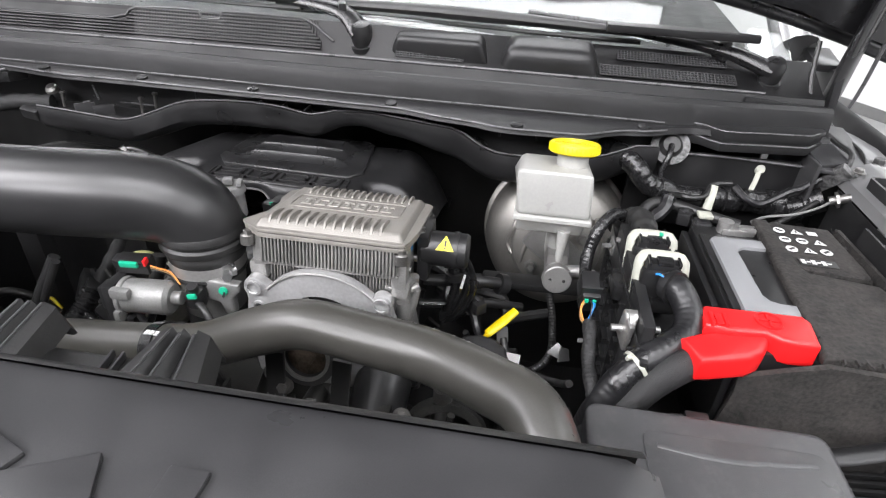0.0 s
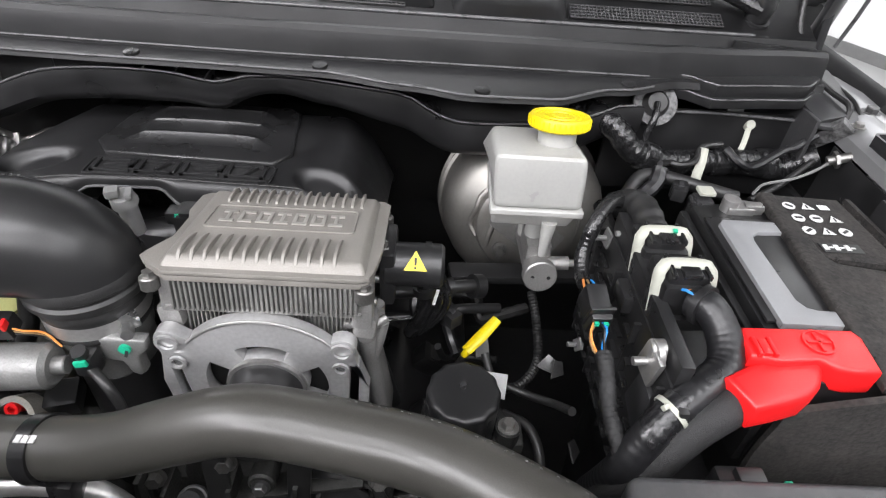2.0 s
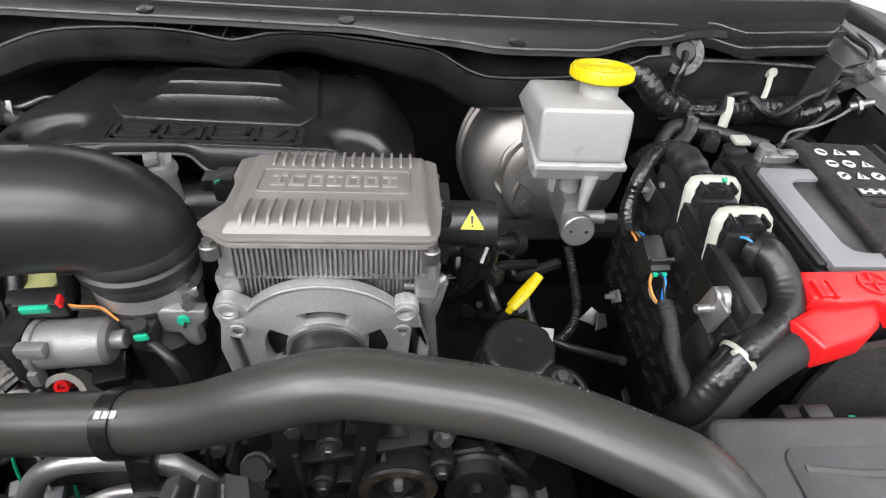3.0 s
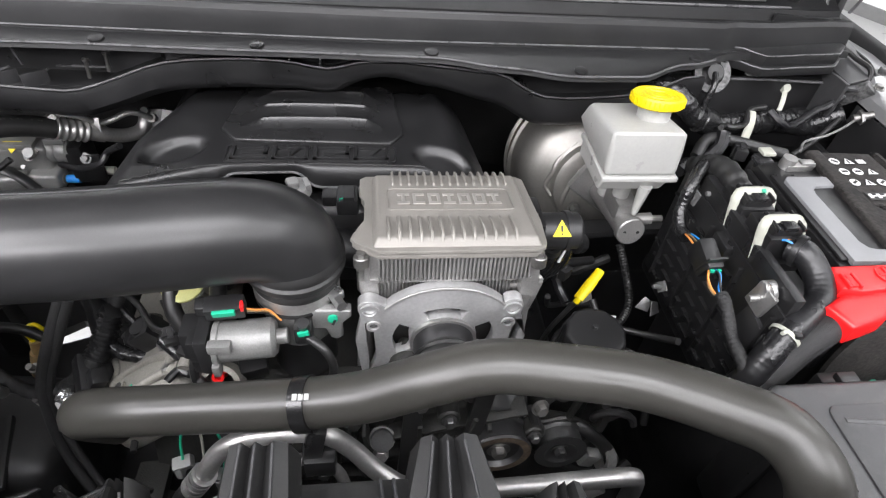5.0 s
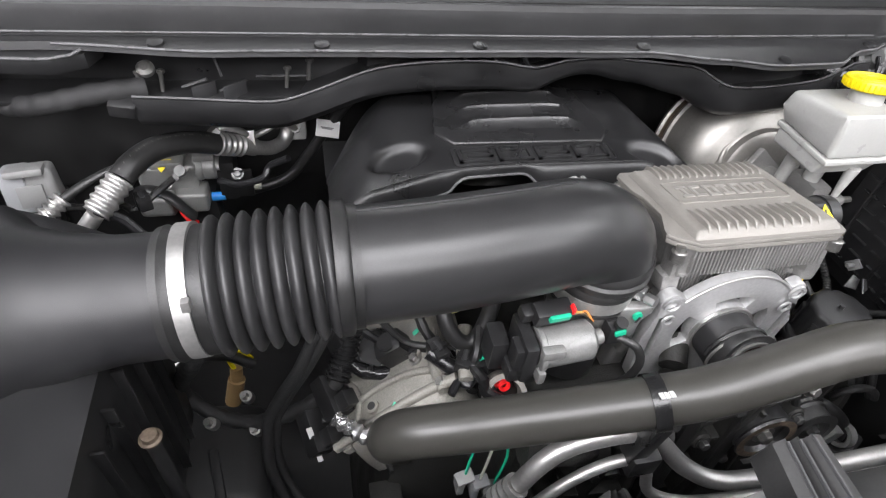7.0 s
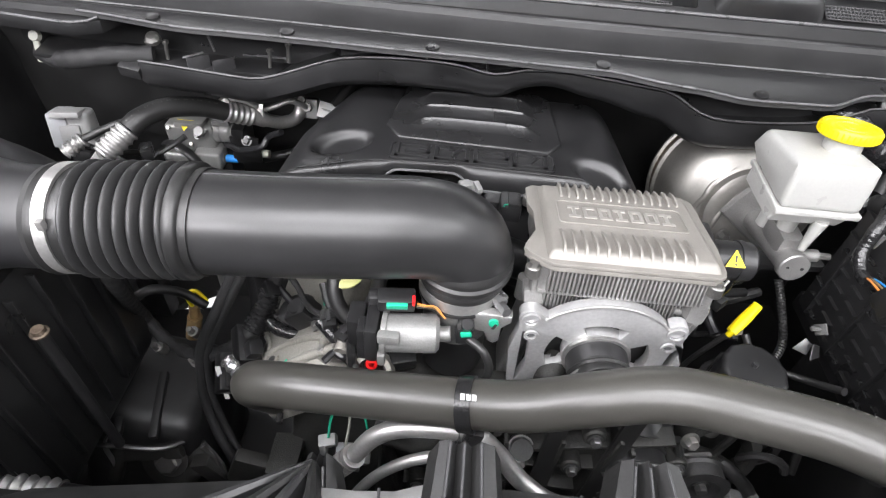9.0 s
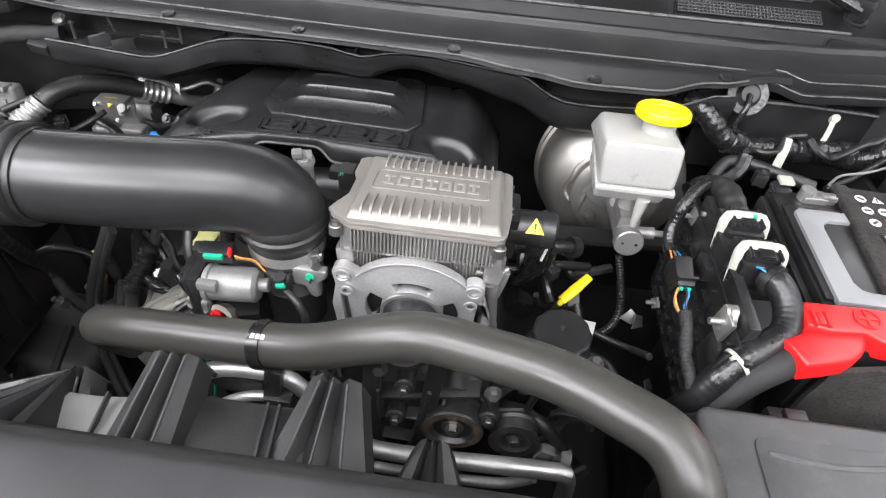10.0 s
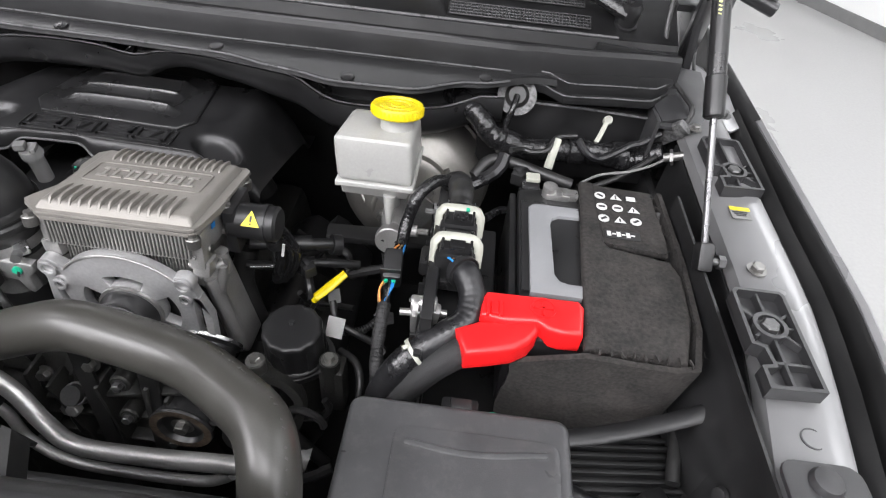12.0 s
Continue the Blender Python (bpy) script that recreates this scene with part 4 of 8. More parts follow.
part("intake_manifold", join(rbox((0.3, 0.3, 0.08), (0.05, 0.8, 0.97), 0.03), *[sweep([(-0.1, 0.66 + 0.07 * k, 0.9), (-0.06, 0.66 + 0.07 * k, 0.97), (0.05, 0.66 + 0.07 * k, 1.0), (0.16, 0.66 + 0.07 * k, 0.97), (0.2, 0.66 + 0.07 * k, 0.9)], 0.026, 12, 0.02) for k in range(4)]), PLASTIC, engine, "black plastic intake runners")
part("oil_filler", join(lathe([(0, -0.03), (0.02, -0.03), (0.02, 0), (0.03, 0), (0.03, 0.02), (0.026, 0.03), (0.0, 0.03)], (-0.15, 0.59, 0.905), (-0.2, -0.5, 1), 28)), PLASTIC_SATIN, engine, "round black filler cap")
part("pale_mark", lathe([(0, 0), (0.011, 0), (0.011, 0.0012), (0, 0.0012)], (-0.1455, 0.575, 0.9295), (-0.2, -0.5, 1), 20), PRINT, engine, "pale round mark")
part("red_lock", join(rbox((0.014, 0.01, 0.014), (-0.041, 0.484, 0.982), 0.003, (20, 0, 15)), ring((-0.041, 0.478, 0.986), (0, -0.9, 0.5), 0.0065, 0.0035, 0.004, 16)), RED, engine, "red connector lock")
part("connector", rbox((0.03, 0.03, 0.022), (-0.01, 0.5, 0.975), 0.004, (10, 0, 15)), PLASTIC, engine)

# engine cover
ecover = thing("engine_cover", (0.04, 0.78, 1.06), "black plastic engine cover with raised letter shapes", "engine cover")


def crease_y(x):
    """Where the crown breaks into the front face."""
    pts = ((-0.2, 0.652), (-0.144, 0.671), (-0.072, 0.697), (0.03, 0.701), (0.18, 0.697), (0.28, 0.68))
    for (x0, y0), (x1, y1) in zip(pts, pts[1:]):
        if x <= x1:
            return y0 + (y1 - y0) * (x - x0) / (x1 - x0)
    return pts[-1][1]


def notch(x):
    """One inside the opening in the front face, none outside."""
    return 1 / (1 + math.exp(max(-40, min(40, (abs(x + 0.006) - 0.05) / 0.004))))


def cover_z(x, y):
    """Height of the cover: a flat crown, rolled down at the sides and the back."""
    side = abs(x - 0.04)
    wide = 0.165 + 0.03 * (0.9 - y) / 0.25 - (0.26 * max(0.0, y - 0.77) if x < 0.04 else 0.0)
    z = 1.1
    z -= 0.06 * max(0.0, (side - wide) / 0.06) ** 2
    z -= 0.06 * max(0.0, (y - 0.87) / 0.05) ** 2
    for dx, dy, s in ((-0.116, 0.73, 1), (0.214, 0.712, -1)):
        q = math.hypot(((x - dx) * 0.87 + s * (y - dy) * 0.5) / 0.036, ((y - dy) * 0.87 - s * (x - dx) * 0.5) / 0.021)
        z -= 0.022 / (1 + math.exp(max(-40, min(40, (q - 1) * 14)))) * (0.35 + 0.65 * (dy + 0.03 - y) / 0.06)
    return max(z, 0.99)


def front_edge(x):
    n = notch(x)
    return crease_y(x) - 0.012 + 0.009 * n, 0.026 - 0.016 * n


grid = []
for i in range(161):
    x = -0.2 + 0.48 * i / 160
    yc = crease_y(x)
    ye, fall = front_edge(x)
    row = [(x, yc - (yc - ye) * math.sin(a), cover_z(x, yc) - fall * (1 - math.cos(a))) for a in (math.pi / 2 * (8 - j) / 8 for j in range(8))]
    row += [(x, yc + (0.935 - yc) * j / 100, cover_z(x, yc + (0.935 - yc) * j / 100)) for j in range(101)]
    grid.append(row)
part("shell", skin(grid, 0.003), PLASTIC, ecover, "black moulded shell with two round recesses")
rim = []
for i in range(61):
    x = -0.165 + 0.42 * i / 60
    ye, fall = front_edge(x)
    rim.append((x, ye - 0.001, cover_z(x, crease_y(x)) - fall))
# pale bead paints the highlight on the cover's front rim
part("front_rim", sweep(rim, 0.0017, 8, 0.01), EDGE, ecover, "rolled front rim with a painted highlight")
part("crease", sweep([(x, crease_y(x), cover_z(x, crease_y(x)) + 0.0002) for x in (-0.16 + 0.4 * k / 30 for k in range(31))], 0.0011, 6, 0.01), PLASTIC_SATIN, ecover, "soft crease")
pan = [(-0.066, 0.772), (-0.046, 0.746), (0.148, 0.739), (0.166, 0.762), (0.156, 0.872), (0.14, 0.884), (-0.035, 0.888), (-0.05, 0.876)]
part("raised_panel", prism(pan, 0.007, (0, 0, 1.0975), bevel=0.004, seg=3), PLASTIC_SATIN, ecover, "raised centre panel")
for k, (x0, x1, y) in enumerate(((-0.036, 0.138, 0.778), (-0.034, 0.136, 0.812), (-0.03, 0.134, 0.846))):
    rows = []
    for i in range(25):
        u = i / 24
        x, c = x0 + (x1 - x0) * u, 0.01 * (1 - (2 * u - 1) ** 4)
        h = 0.0075 * min(1, 8 * u, 8 * (1 - u))
        rows.append([(x, y - 0.016 + c, 1.1046), (x, y - 0.004 + c, 1.1046 + h * 0.5), (x, y + c - 0.001, 1.1046 + h), (x, y + c + 0.001, 1.1046 + h), (x, y + 0.004 + c, 1.1042)])
    part("ridge", skin(rows, 0.001), PLASTIC_SATIN, ecover)
part("letter_bed", prism(rounded(-0.052, 0.703, 0.153, 0.736, 0.005), 0.0012, (0, 0, 1.0995)), BLACK_PAINT, ecover, "sunk band")
part("bed_rim", prism(rounded(-0.054, 0.701, 0.155, 0.738, 0.006), 0.003, (0, 0, 1.0995), bevel=0.001, holes=[rounded(-0.0515, 0.7035, 0.1525, 0.7355, 0.005)]), PLASTIC_SATIN, ecover, "raised rim of the band")


def slab(x0, y0, x1, y1, slant=0.0):
    return prism([(x0, y0), (x1, y0), (x1 + slant, y1), (x0 + slant, y1)], 0.0042, (0, 0, 1.1003), bevel=0.0008)


for k in range(4):
    x = -0.047 + 0.0495 * k
    bars = [slab(x, 0.7075, x + 0.043, 0.711), slab(x + 0.006, 0.729, x + 0.045, 0.7325), slab(x, 0.7075, x + 0.005, 0.7325)]
    if k % 2:
        bars += [slab(x + 0.016, 0.711, x + 0.022, 0.729, 0.012), slab(x + 0.039, 0.7075, x + 0.044, 0.7325)]
    else:
        bars += [slab(x + 0.012, 0.718, x + 0.044, 0.7215), slab(x + 0.039, 0.718, x + 0.044, 0.7325)]
    part("raised_letter", join(*bars), PLASTIC_SATIN, ecover, "raised angular letter shape")

# ---- motor generator ----
mgu = thing("motor_generator", (0.2, 0.56, 0.95), "cast aluminium belt-driven motor generator with finned lid", "motor generator")


def frustum(lo, hi, z0, z1, bevel=0.003):
    bm = bmesh.new()
    a = [bm.verts.new((x, y, z0)) for x, y in ((lo[0], lo[1]), (lo[2], lo[1]), (lo[2], lo[3]), (lo[0], lo[3]))]
    b = [bm.verts.new((x, y, z1)) for x, y in ((hi[0], hi[1]), (hi[2], hi[1]), (hi[2], hi[3]), (hi[0], hi[3]))]
    bm.faces.new(a[::-1]), bm.faces.new(b)
    for i in range(4):
        bm.faces.new((a[i], a[(i + 1) % 4], b[(i + 1) % 4], b[i]))
    bmesh.ops.recalc_face_normals(bm, faces=bm.faces[:])
    if bevel:
        bmesh.ops.bevel(bm, geom=bm.edges[:], offset=bevel, segments=3, profile=0.6, affect="EDGES", clamp_overlap=True)
    return bm


# lid and housing lean back with the engine: u across, v back, w up from the lid's flange
LEAN_BACK = Matrix.Translation((0.2, 0.492, 1.154)) @ Matrix.Rotation(radians(-9.5), 4, "X")


def leaned(bm):
    bm.transform(LEAN_BACK)
    return bm


lid_edge = [(-0.072, 0.0), (0.08, 0.0), (0.087, 0.004), (0.09, 0.012), (0.094, 0.05), (0.094, 0.139), (0.087, 0.146), (-0.083, 0.146), (-0.09, 0.139), (-0.09, 0.105), (-0.085, 0.09), (-0.085, 0.055), (-0.096, 0.03), (-0.098, 0.022), (-0.092, 0.014)]
lid_under = [(u * 0.985, 0.0015 + v * 0.98) for u, v in lid_edge]
lid = part("lid", leaned(join(prism(lid_edge, 0.004, (0, 0, -0.004), bevel=0.0012), prism(lid_under, 0.0055, (0, 0, -0.0105), bevel=0.0012), frustum((-0.078, 0.005, 0.085, 0.142), (-0.0725, 0.0125, 0.08, 0.136), -0.001, 0.0075, 0.0032))), LID_CAST, mgu, "pale sand-cast lid")
for k in range(13):
    u = -0.0635 + 0.0101 * k
    part("fin", leaned(prism([(0.009, 0.003), (0.0115, 0.0085), (0.0145, 0.0115), (0.02, 0.0125), (0.034, 0.0118), (0.045, 0.0095), (0.051, 0.007), (0.051, 0.003)], 0.0028, (u, 0, 0), (90, 0, 90), bevel=0.0008)), LID_CAST, lid)
for k in range(15):
    u = -0.056 + 0.0088 * k
    part("fin", leaned(prism([(0.11, 0.005), (0.112, 0.0095), (0.117, 0.0115), (0.132, 0.0115), (0.141, 0.009), (0.1435, 0.004), (0.1435, 0.0)], 0.0026, (u, 0, 0), (90, 0, 90), bevel=0.0007)), LID_CAST, lid)
part("lettering_frame", leaned(prism(rounded(-0.062, 0.06, 0.068, 0.104, 0.005), 0.0016, (0, 0, 0.0072), bevel=0.0006, holes=[rounded(-0.0605, 0.0615, 0.0665, 0.1025, 0.005)])), LID_CAST, lid, "thin raised frame")
for k in range(7):
    u = -0.051 + 0.0158 * k
    bars = [rbox((0.0125, 0.0042, 0.0014), (u + 0.006, 0.0735, 0.0082), 0.0006), rbox((0.0125, 0.0042, 0.0014), (u + 0.006, 0.0905, 0.0082), 0.0006)]
    bars.append(rbox((0.0036, 0.018, 0.0014), (u + (0.0015 if k % 3 else 0.006), 0.082, 0.0082), 0.0006))
    if k in (2, 4, 5):
        bars.append(rbox((0.0036, 0.018, 0.0014), (u + 0.0108, 0.082, 0.0082), 0.0006))
    part("raised_letter", leaned(join(*bars)), LETTER, lid, "raised cast letter shape")
housing = part("housing", leaned(join(rbox((0.166, 0.129, 0.036), (0.002, 0.0755, -0.028), 0.003), rbox((0.15, 0.106, 0.05), (0, 0.082, -0.068), 0.004),
                                      rbox((0.016, 0.02, 0.04), (-0.078, 0.024, -0.03), 0.004), rbox((0.018, 0.022, 0.046), (0.08, 0.022, -0.034), 0.004))), CAST, mgu, "cast housing")
for k in range(38):
    part("fin", leaned(rbox((0.0021, 0.0055, 0.029), (-0.0715 + 0.00398 * k, 0.0088, -0.0265), 0.0007)), CAST, housing)
for k in range(38):
    part("fin", leaned(rbox((0.0015, 0.007, 0.032), (-0.069 + 0.0037 * k, 0.0275, -0.06), 0.0005)), CAST, housing)
for u, v, w in ((-0.088, 0.01, -0.012), (0.083, 0.006, -0.012), (0.09, 0.13, -0.008), (-0.084, 0.136, -0.008), (0.092, 0.07, -0.008)):
    part("lid_bolt", leaned(join(rod((u, v, w - 0.012), (u, v, w), 0.0075, seg=16, bevel=0.001), rod((u, v, w), (u, v, w + 0.0045), 0.0048, seg=6))), BOLT_STEEL, housing, "bright lid bolt")
for u, v, w in ((0.0865, 0.045, -0.02), (0.0865, 0.085, -0.026)):
    part("blue_mark", leaned(rbox((0.0008, 0.008, 0.006), (u, v, w), 0.0)), BLUE, housing, "blue paint mark")
for u, v, w, a in ((0.082, 0.024, -0.058, 8), (-0.081, 0.026, -0.056, -8)):
    part("corner_foot", leaned(rbox((0.02, 0.022, 0.022), (u, v, w), 0.005, (0, a, 0))), CAST, housing)
part("rail", leaned(rbox((0.16, 0.006, 0.003), (0.0, 0.012, -0.0415), 0.0008)), CAST, housing)

SX, SZ = 0.196, 1.03  # the shaft
# the bracket's face, seen from the front, about the shaft
out = circle(0, 0, 0.08, 22, 42, 138)
out += circle(-0.077, 0.052, 0.0118, 9, 40, 210) + [(-0.086, 0.034), (-0.092, 0.0), (-0.085, -0.07), (-0.06, -0.1), (0.06, -0.1), (0.085, -0.07), (0.09, 0.0), (0.08, 0.034)] + circle(0.068, 0.05, 0.0118, 9, -35, 140)


def slot(a0, a1, r0, r1):
    return circle(0, 0, r1, 9, a0, a1) + circle(0, 0, r0, 9, a1, a0)


bracket = part("bracket", join(prism(out, 0.012, (SX, 0.496, SZ), (90, 0, 0), bevel=0.002, holes=[slot(62, 118, 0.036, 0.05), slot(150, 205, 0.036, 0.054), slot(-25, 30, 0.036, 0.054), [(-0.082, 0.03), (-0.074, 0.03), (-0.07, -0.03), (-0.078, -0.06)], [(0.074, 0.03), (0.082, 0.03), (0.078, -0.06), (0.07, -0.03)]])), BRACKET, mgu, "brushed aluminium bracket face")
for wx, wt in ((0.122, 6), (0.282, -8)):
    part("side_web", join(rbox((0.024, 0.05, 0.15), (wx, 0.538, 1.0), 0.008, (0, wt, 0), (0.8, 0.9), 3), sweep([(wx, 0.51, 1.07), (wx - 0.0005 * wt, 0.512, 1.03), (wx - 0.0012 * wt, 0.515, 0.97)], 0.008, 12, 0.01)), CAST, mgu, "cast side web")
part("side_lug", join(rbox((0.036, 0.03, 0.04), (0.278, 0.524, 1.068), 0.008, (0, 12, 0), (0.85, 0.9), 3), sweep([(0.262, 0.508, 1.088), (0.278, 0.51, 1.085), (0.292, 0.512, 1.086), (0.299, 0.516, 1.09)], 0.0045, 10, 0.008), sweep([(0.297, 0.514, 1.086), (0.292, 0.512, 1.06), (0.284, 0.51, 1.03)], 0.005, 10, 0.008)), CAST, mgu, "cast side lug with ribs")
# black disc behind the slots paints the shade of the inside
part("motor_core", rod((SX, 0.505, SZ), (SX, 0.503, SZ), 0.06, seg=32), INK_AND_HOLLOW, mgu, "black disc painting the shade inside the motor")
# thin bright line that paints the highlight along the arch
part("arch_highlight", sweep([(SX + 0.08 * math.cos(radians(a)), 0.484, SZ + 0.08 * math.sin(radians(a))) for a in range(40, 141, 4)], 0.0016, 8, 0.01), PIPE, bracket)
for bx, bz in ((0.119, 1.082), (0.264, 1.08), (0.123, 1.058), (0.262, 1.058)):
    big = bz > 1.07
    boss = part("boss", join(ring((bx, 0.4825, bz), (0, -1, 0), 0.0095 if big else 0.0075, 0.0068 if big else 0.0048, 0.0025)), BRACKET, bracket)
    part("bolt", rod((bx, 0.49, bz), (bx, 0.4832, bz), 0.0067 if big else 0.0046, seg=16), BRACKET if big else DARK_STEEL, bracket)
part("pulley", lathe([(0, 0.0), (0.0318, 0.0), (0.0322, 0.003), (0.0322, 0.029), (0.0335, 0.03), (0.0335, 0.033), (0.028, 0.034), (0.026, 0.026), (0, 0.026)], (SX, 0.482, SZ), (0, -1, 0), 40), TUBE_PLASTIC, mgu, "smooth black pulley drum")
part("pulley_rim", ring((SX, 0.4505, SZ), (0, -1, 0), 0.0345, 0.0325, 0.0025, 40), PIPE, mgu, "bright front rim")
part("pulley_rim", ring((SX, 0.4835, SZ), (0, -1, 0), 0.0355, 0.032, 0.004, 40), PIPE, mgu, "bright rear rim")
nose = Vector((-0.03, -1, 0.3)).normalized()
tip = Vector((SX - 0.001, 0.434, SZ + 0.009))
part("front_pulley", lathe([(0.012, -0.022), (0.0305, -0.022), (0.031, -0.004), (0.0335, 0.0), (0.0335, 0.003), (0.027, 0.0035), (0.0265, -0.006), (0.012, -0.008)], tip, nose, 40), DARK_STEEL, mgu, "dark flanged front pulley")
part("pulley_rim", ring(tip + nose * 0.002, nose, 0.0268, 0.0235, 0.004, 40), PIPE, mgu, "bright front rim")
part("shaft_nut", join(rod(tuple(tip - nose * 0.012), tuple(tip - nose * 0.003), 0.0225, seg=28), rod(tuple(tip - nose * 0.004), tuple(tip + nose * 0.002), 0.01, seg=6)), RUSTY, mgu, "brassy shaft nut")
for bx, by, bz in ((0.29, 0.512, 1.112), (0.29, 0.555, 1.1), (0.292, 0.6, 1.1)):
    part("side_bolt", rod((bx - 0.01, by, bz), (bx + 0.001, by, bz), 0.0045, seg=10), BOLT_STEEL, mgu)
for px in (0.113, 0.289):
    part("post", rod((px, 0.532, 1.06), (px, 0.532, 1.09), 0.007), CAST, mgu)
plug = part("side_plug", join(rod((0.292, 0.563, 1.112), (0.348, 0.563, 1.112), 0.0205, seg=28, bevel=0.003), rbox((0.014, 0.05, 0.06), (0.297, 0.57, 1.105), 0.004), rod((0.33, 0.563, 1.112), (0.336, 0.563, 1.112), 0.022, seg=28)), PLASTIC, mgu, "black round electric plug")
N = Vector((0, -0.72, 0.69))
tri_at = Vector((0.322, 0.563, 1.112)) + N * 0.0212
part("warning_triangle", prism([(-0.0105, -0.007), (0.0105, -0.007), (0, 0.011)], 0.0006, tuple(tri_at), (44, 0, 0)), YELLOW, plug, "yellow warning triangle")
part("warning_mark", join(prism([(-0.0009, -0.002), (0.0009, -0.002), (0.0013, 0.005), (-0.0013, 0.005)], 0.0004, tuple(tri_at + N * 0.0006), (44, 0, 0)), prism(circle(0, -0.0042, 0.0011, 8), 0.0004, tuple(tri_at + N * 0.0006), (44, 0, 0))), INK_AND_HOLLOW, plug)
part("rear_plug", join(rbox((0.024, 0.03, 0.022), (0.096, 0.622, 1.107), 0.004), rbox((0.03, 0.018, 0.014), (0.082, 0.636, 1.1), 0.003), rbox((0.012, 0.022, 0.006), (0.098, 0.618, 1.12), 0.0015)), PLASTIC, mgu, "black rear connector")
part("green_lock", sweep([(0.088, 0.609, 1.112), (0.088, 0.609, 1.12), (0.098, 0.609, 1.1215), (0.1, 0.609, 1.114)], 0.0009, 6, 0.004, curve=False), GREEN, mgu, "thin green lock loop")

# ---- intake tube, bellows, throttle body ----
intake = thing("intake_tube", (0.0, 0.5, 1.1), "fat black plastic intake tube with ribbed bellows", "intake tube")
TUBE = [(-0.2, 0.493, 1.163), (-0.12, 0.495, 1.166), (-0.04, 0.503, 1.167), (0.0, 0.511, 1.164), (0.026, 0.517, 1.156), (0.043, 0.52, 1.142), (0.0495, 0.521, 1.123)]
part("tube", sweep(TUBE, lambda s, n: 0.0475 - 0.002 * max(0, (s / n - 0.7) / 0.3) ** 1.5, 36, 0.006), TUBE_PLASTIC, intake, "smooth satin black tube")
part("seam", sweep([(x, y + 0.012, z + 0.0463) for x, y, z in TUBE[:4]], 0.0012, 6, 0.01), TUBE_PLASTIC, intake, "moulding seam")
part("collar", lathe([(0.04, -0.006), (0.0525, -0.006), (0.054, -0.003), (0.054, 0.003), (0.0525, 0.005), (0.0495, 0.006), (0.0495, 0.013), (0.04, 0.013)], (-0.198, 0.493, 1.163), (1, 0.0, 0.02), 40), RUBBER, intake, "thick end collar")
part("bellows", sweep([(-0.292, 0.49, 1.157), (-0.2, 0.493, 1.163)], lambda s, n: 0.0435 + 0.0105 * abs(math.sin(math.pi * (s + 0.002) / 0.0116)) ** 0.8, 40, 0.0007), BELLOWS, intake, "ribbed rubber bellows")
part("hose_clamp", join(ring((-0.312, 0.489, 1.1565), (1, 0.02, 0.06), 0.051, 0.047, 0.011, 40), rbox((0.006, 0.006, 0.01), (-0.303, 0.447, 1.187), 0.001)), PIPE, intake, "bright steel hose clamp")
part("cuff", lathe([(0.04, -0.01), (0.05, -0.01), (0.0515, -0.004), (0.049, 0.0), (0.0495, 0.024), (0.047, 0.026), (0.04, 0.026)], (-0.315, 0.489, 1.155), (1, 0.02, 0.06), 40), RUBBER, intake, "rubber cuff")
neck = part("rubber_neck", lathe([(0.03, -0.004), (0.0425, -0.004), (0.044, 0.0), (0.044, 0.006), (0.0425, 0.008), (0.0425, 0.011), (0.0475, 0.012), (0.049, 0.015), (0.049, 0.02), (0.0465, 0.0225), (0.0465, 0.025), (0.0485, 0.027), (0.0485, 0.031), (0.046, 0.036)], (0.0475, 0.521, 1.1), (0, 0, 1), 44), RUBBER, intake, "stepped rubber neck")
clamp = part("hose_clamp", ring((0.0465, 0.521, 1.082), (0, 0, 1), 0.0428, 0.039, 0.0145, 44), PIPE, intake, "bright steel hose clamp")
part("worm_screw", join(rbox((0.014, 0.012, 0.012), (0.086, 0.496, 1.092), 0.002, (0, 0, 40)), rod((0.088, 0.487, 1.093), (0.093, 0.477, 1.095), 0.0055, seg=6)), MACHINED, clamp, "hexagonal clamp screw")
part("lower_bead", lathe([(0.036, 0), (0.0415, 0), (0.0428, 0.002), (0.0428, 0.005), (0.0415, 0.007), (0.036, 0.007)], (0.0465, 0.521, 1.0745), (0, 0, 1), 40), RUBBER, intake, "black rubber bead")

throttle = thing("throttle_body", (0.05, 0.52, 0.98), "cast aluminium throttle body with silver motor housing", "throttle body")
part("body", lathe([(0, 0), (0.036, 0), (0.0365, 0.004), (0.0365, 0.03), (0.039, 0.033), (0.039, 0.057), (0, 0.057)], (0.0465, 0.521, 1.025), (0, 0, 1), 40), GREY_CAST, throttle, "cast body")
# added black cylinder: paints the dark void under the cast body
part("elbow", rod((0.0465, 0.521, 0.96), (0.0465, 0.521, 1.026), 0.035, seg=32, bevel=0.003), PLASTIC, throttle, "black cylinder painting the shade below the body")
part("lug", prism([(-0.018, -0.016), (-0.004, -0.018), (0.0, -0.032), (0.007, -0.036), (0.013, -0.031), (0.013, -0.01), (0.022, 0.0), (0.022, 0.01), (-0.018, 0.012)], 0.012, (0.079, 0.494, 1.072), (90, 0, 0), bevel=0.004, seg=3), GREY_CAST, throttle, "cast side lug")
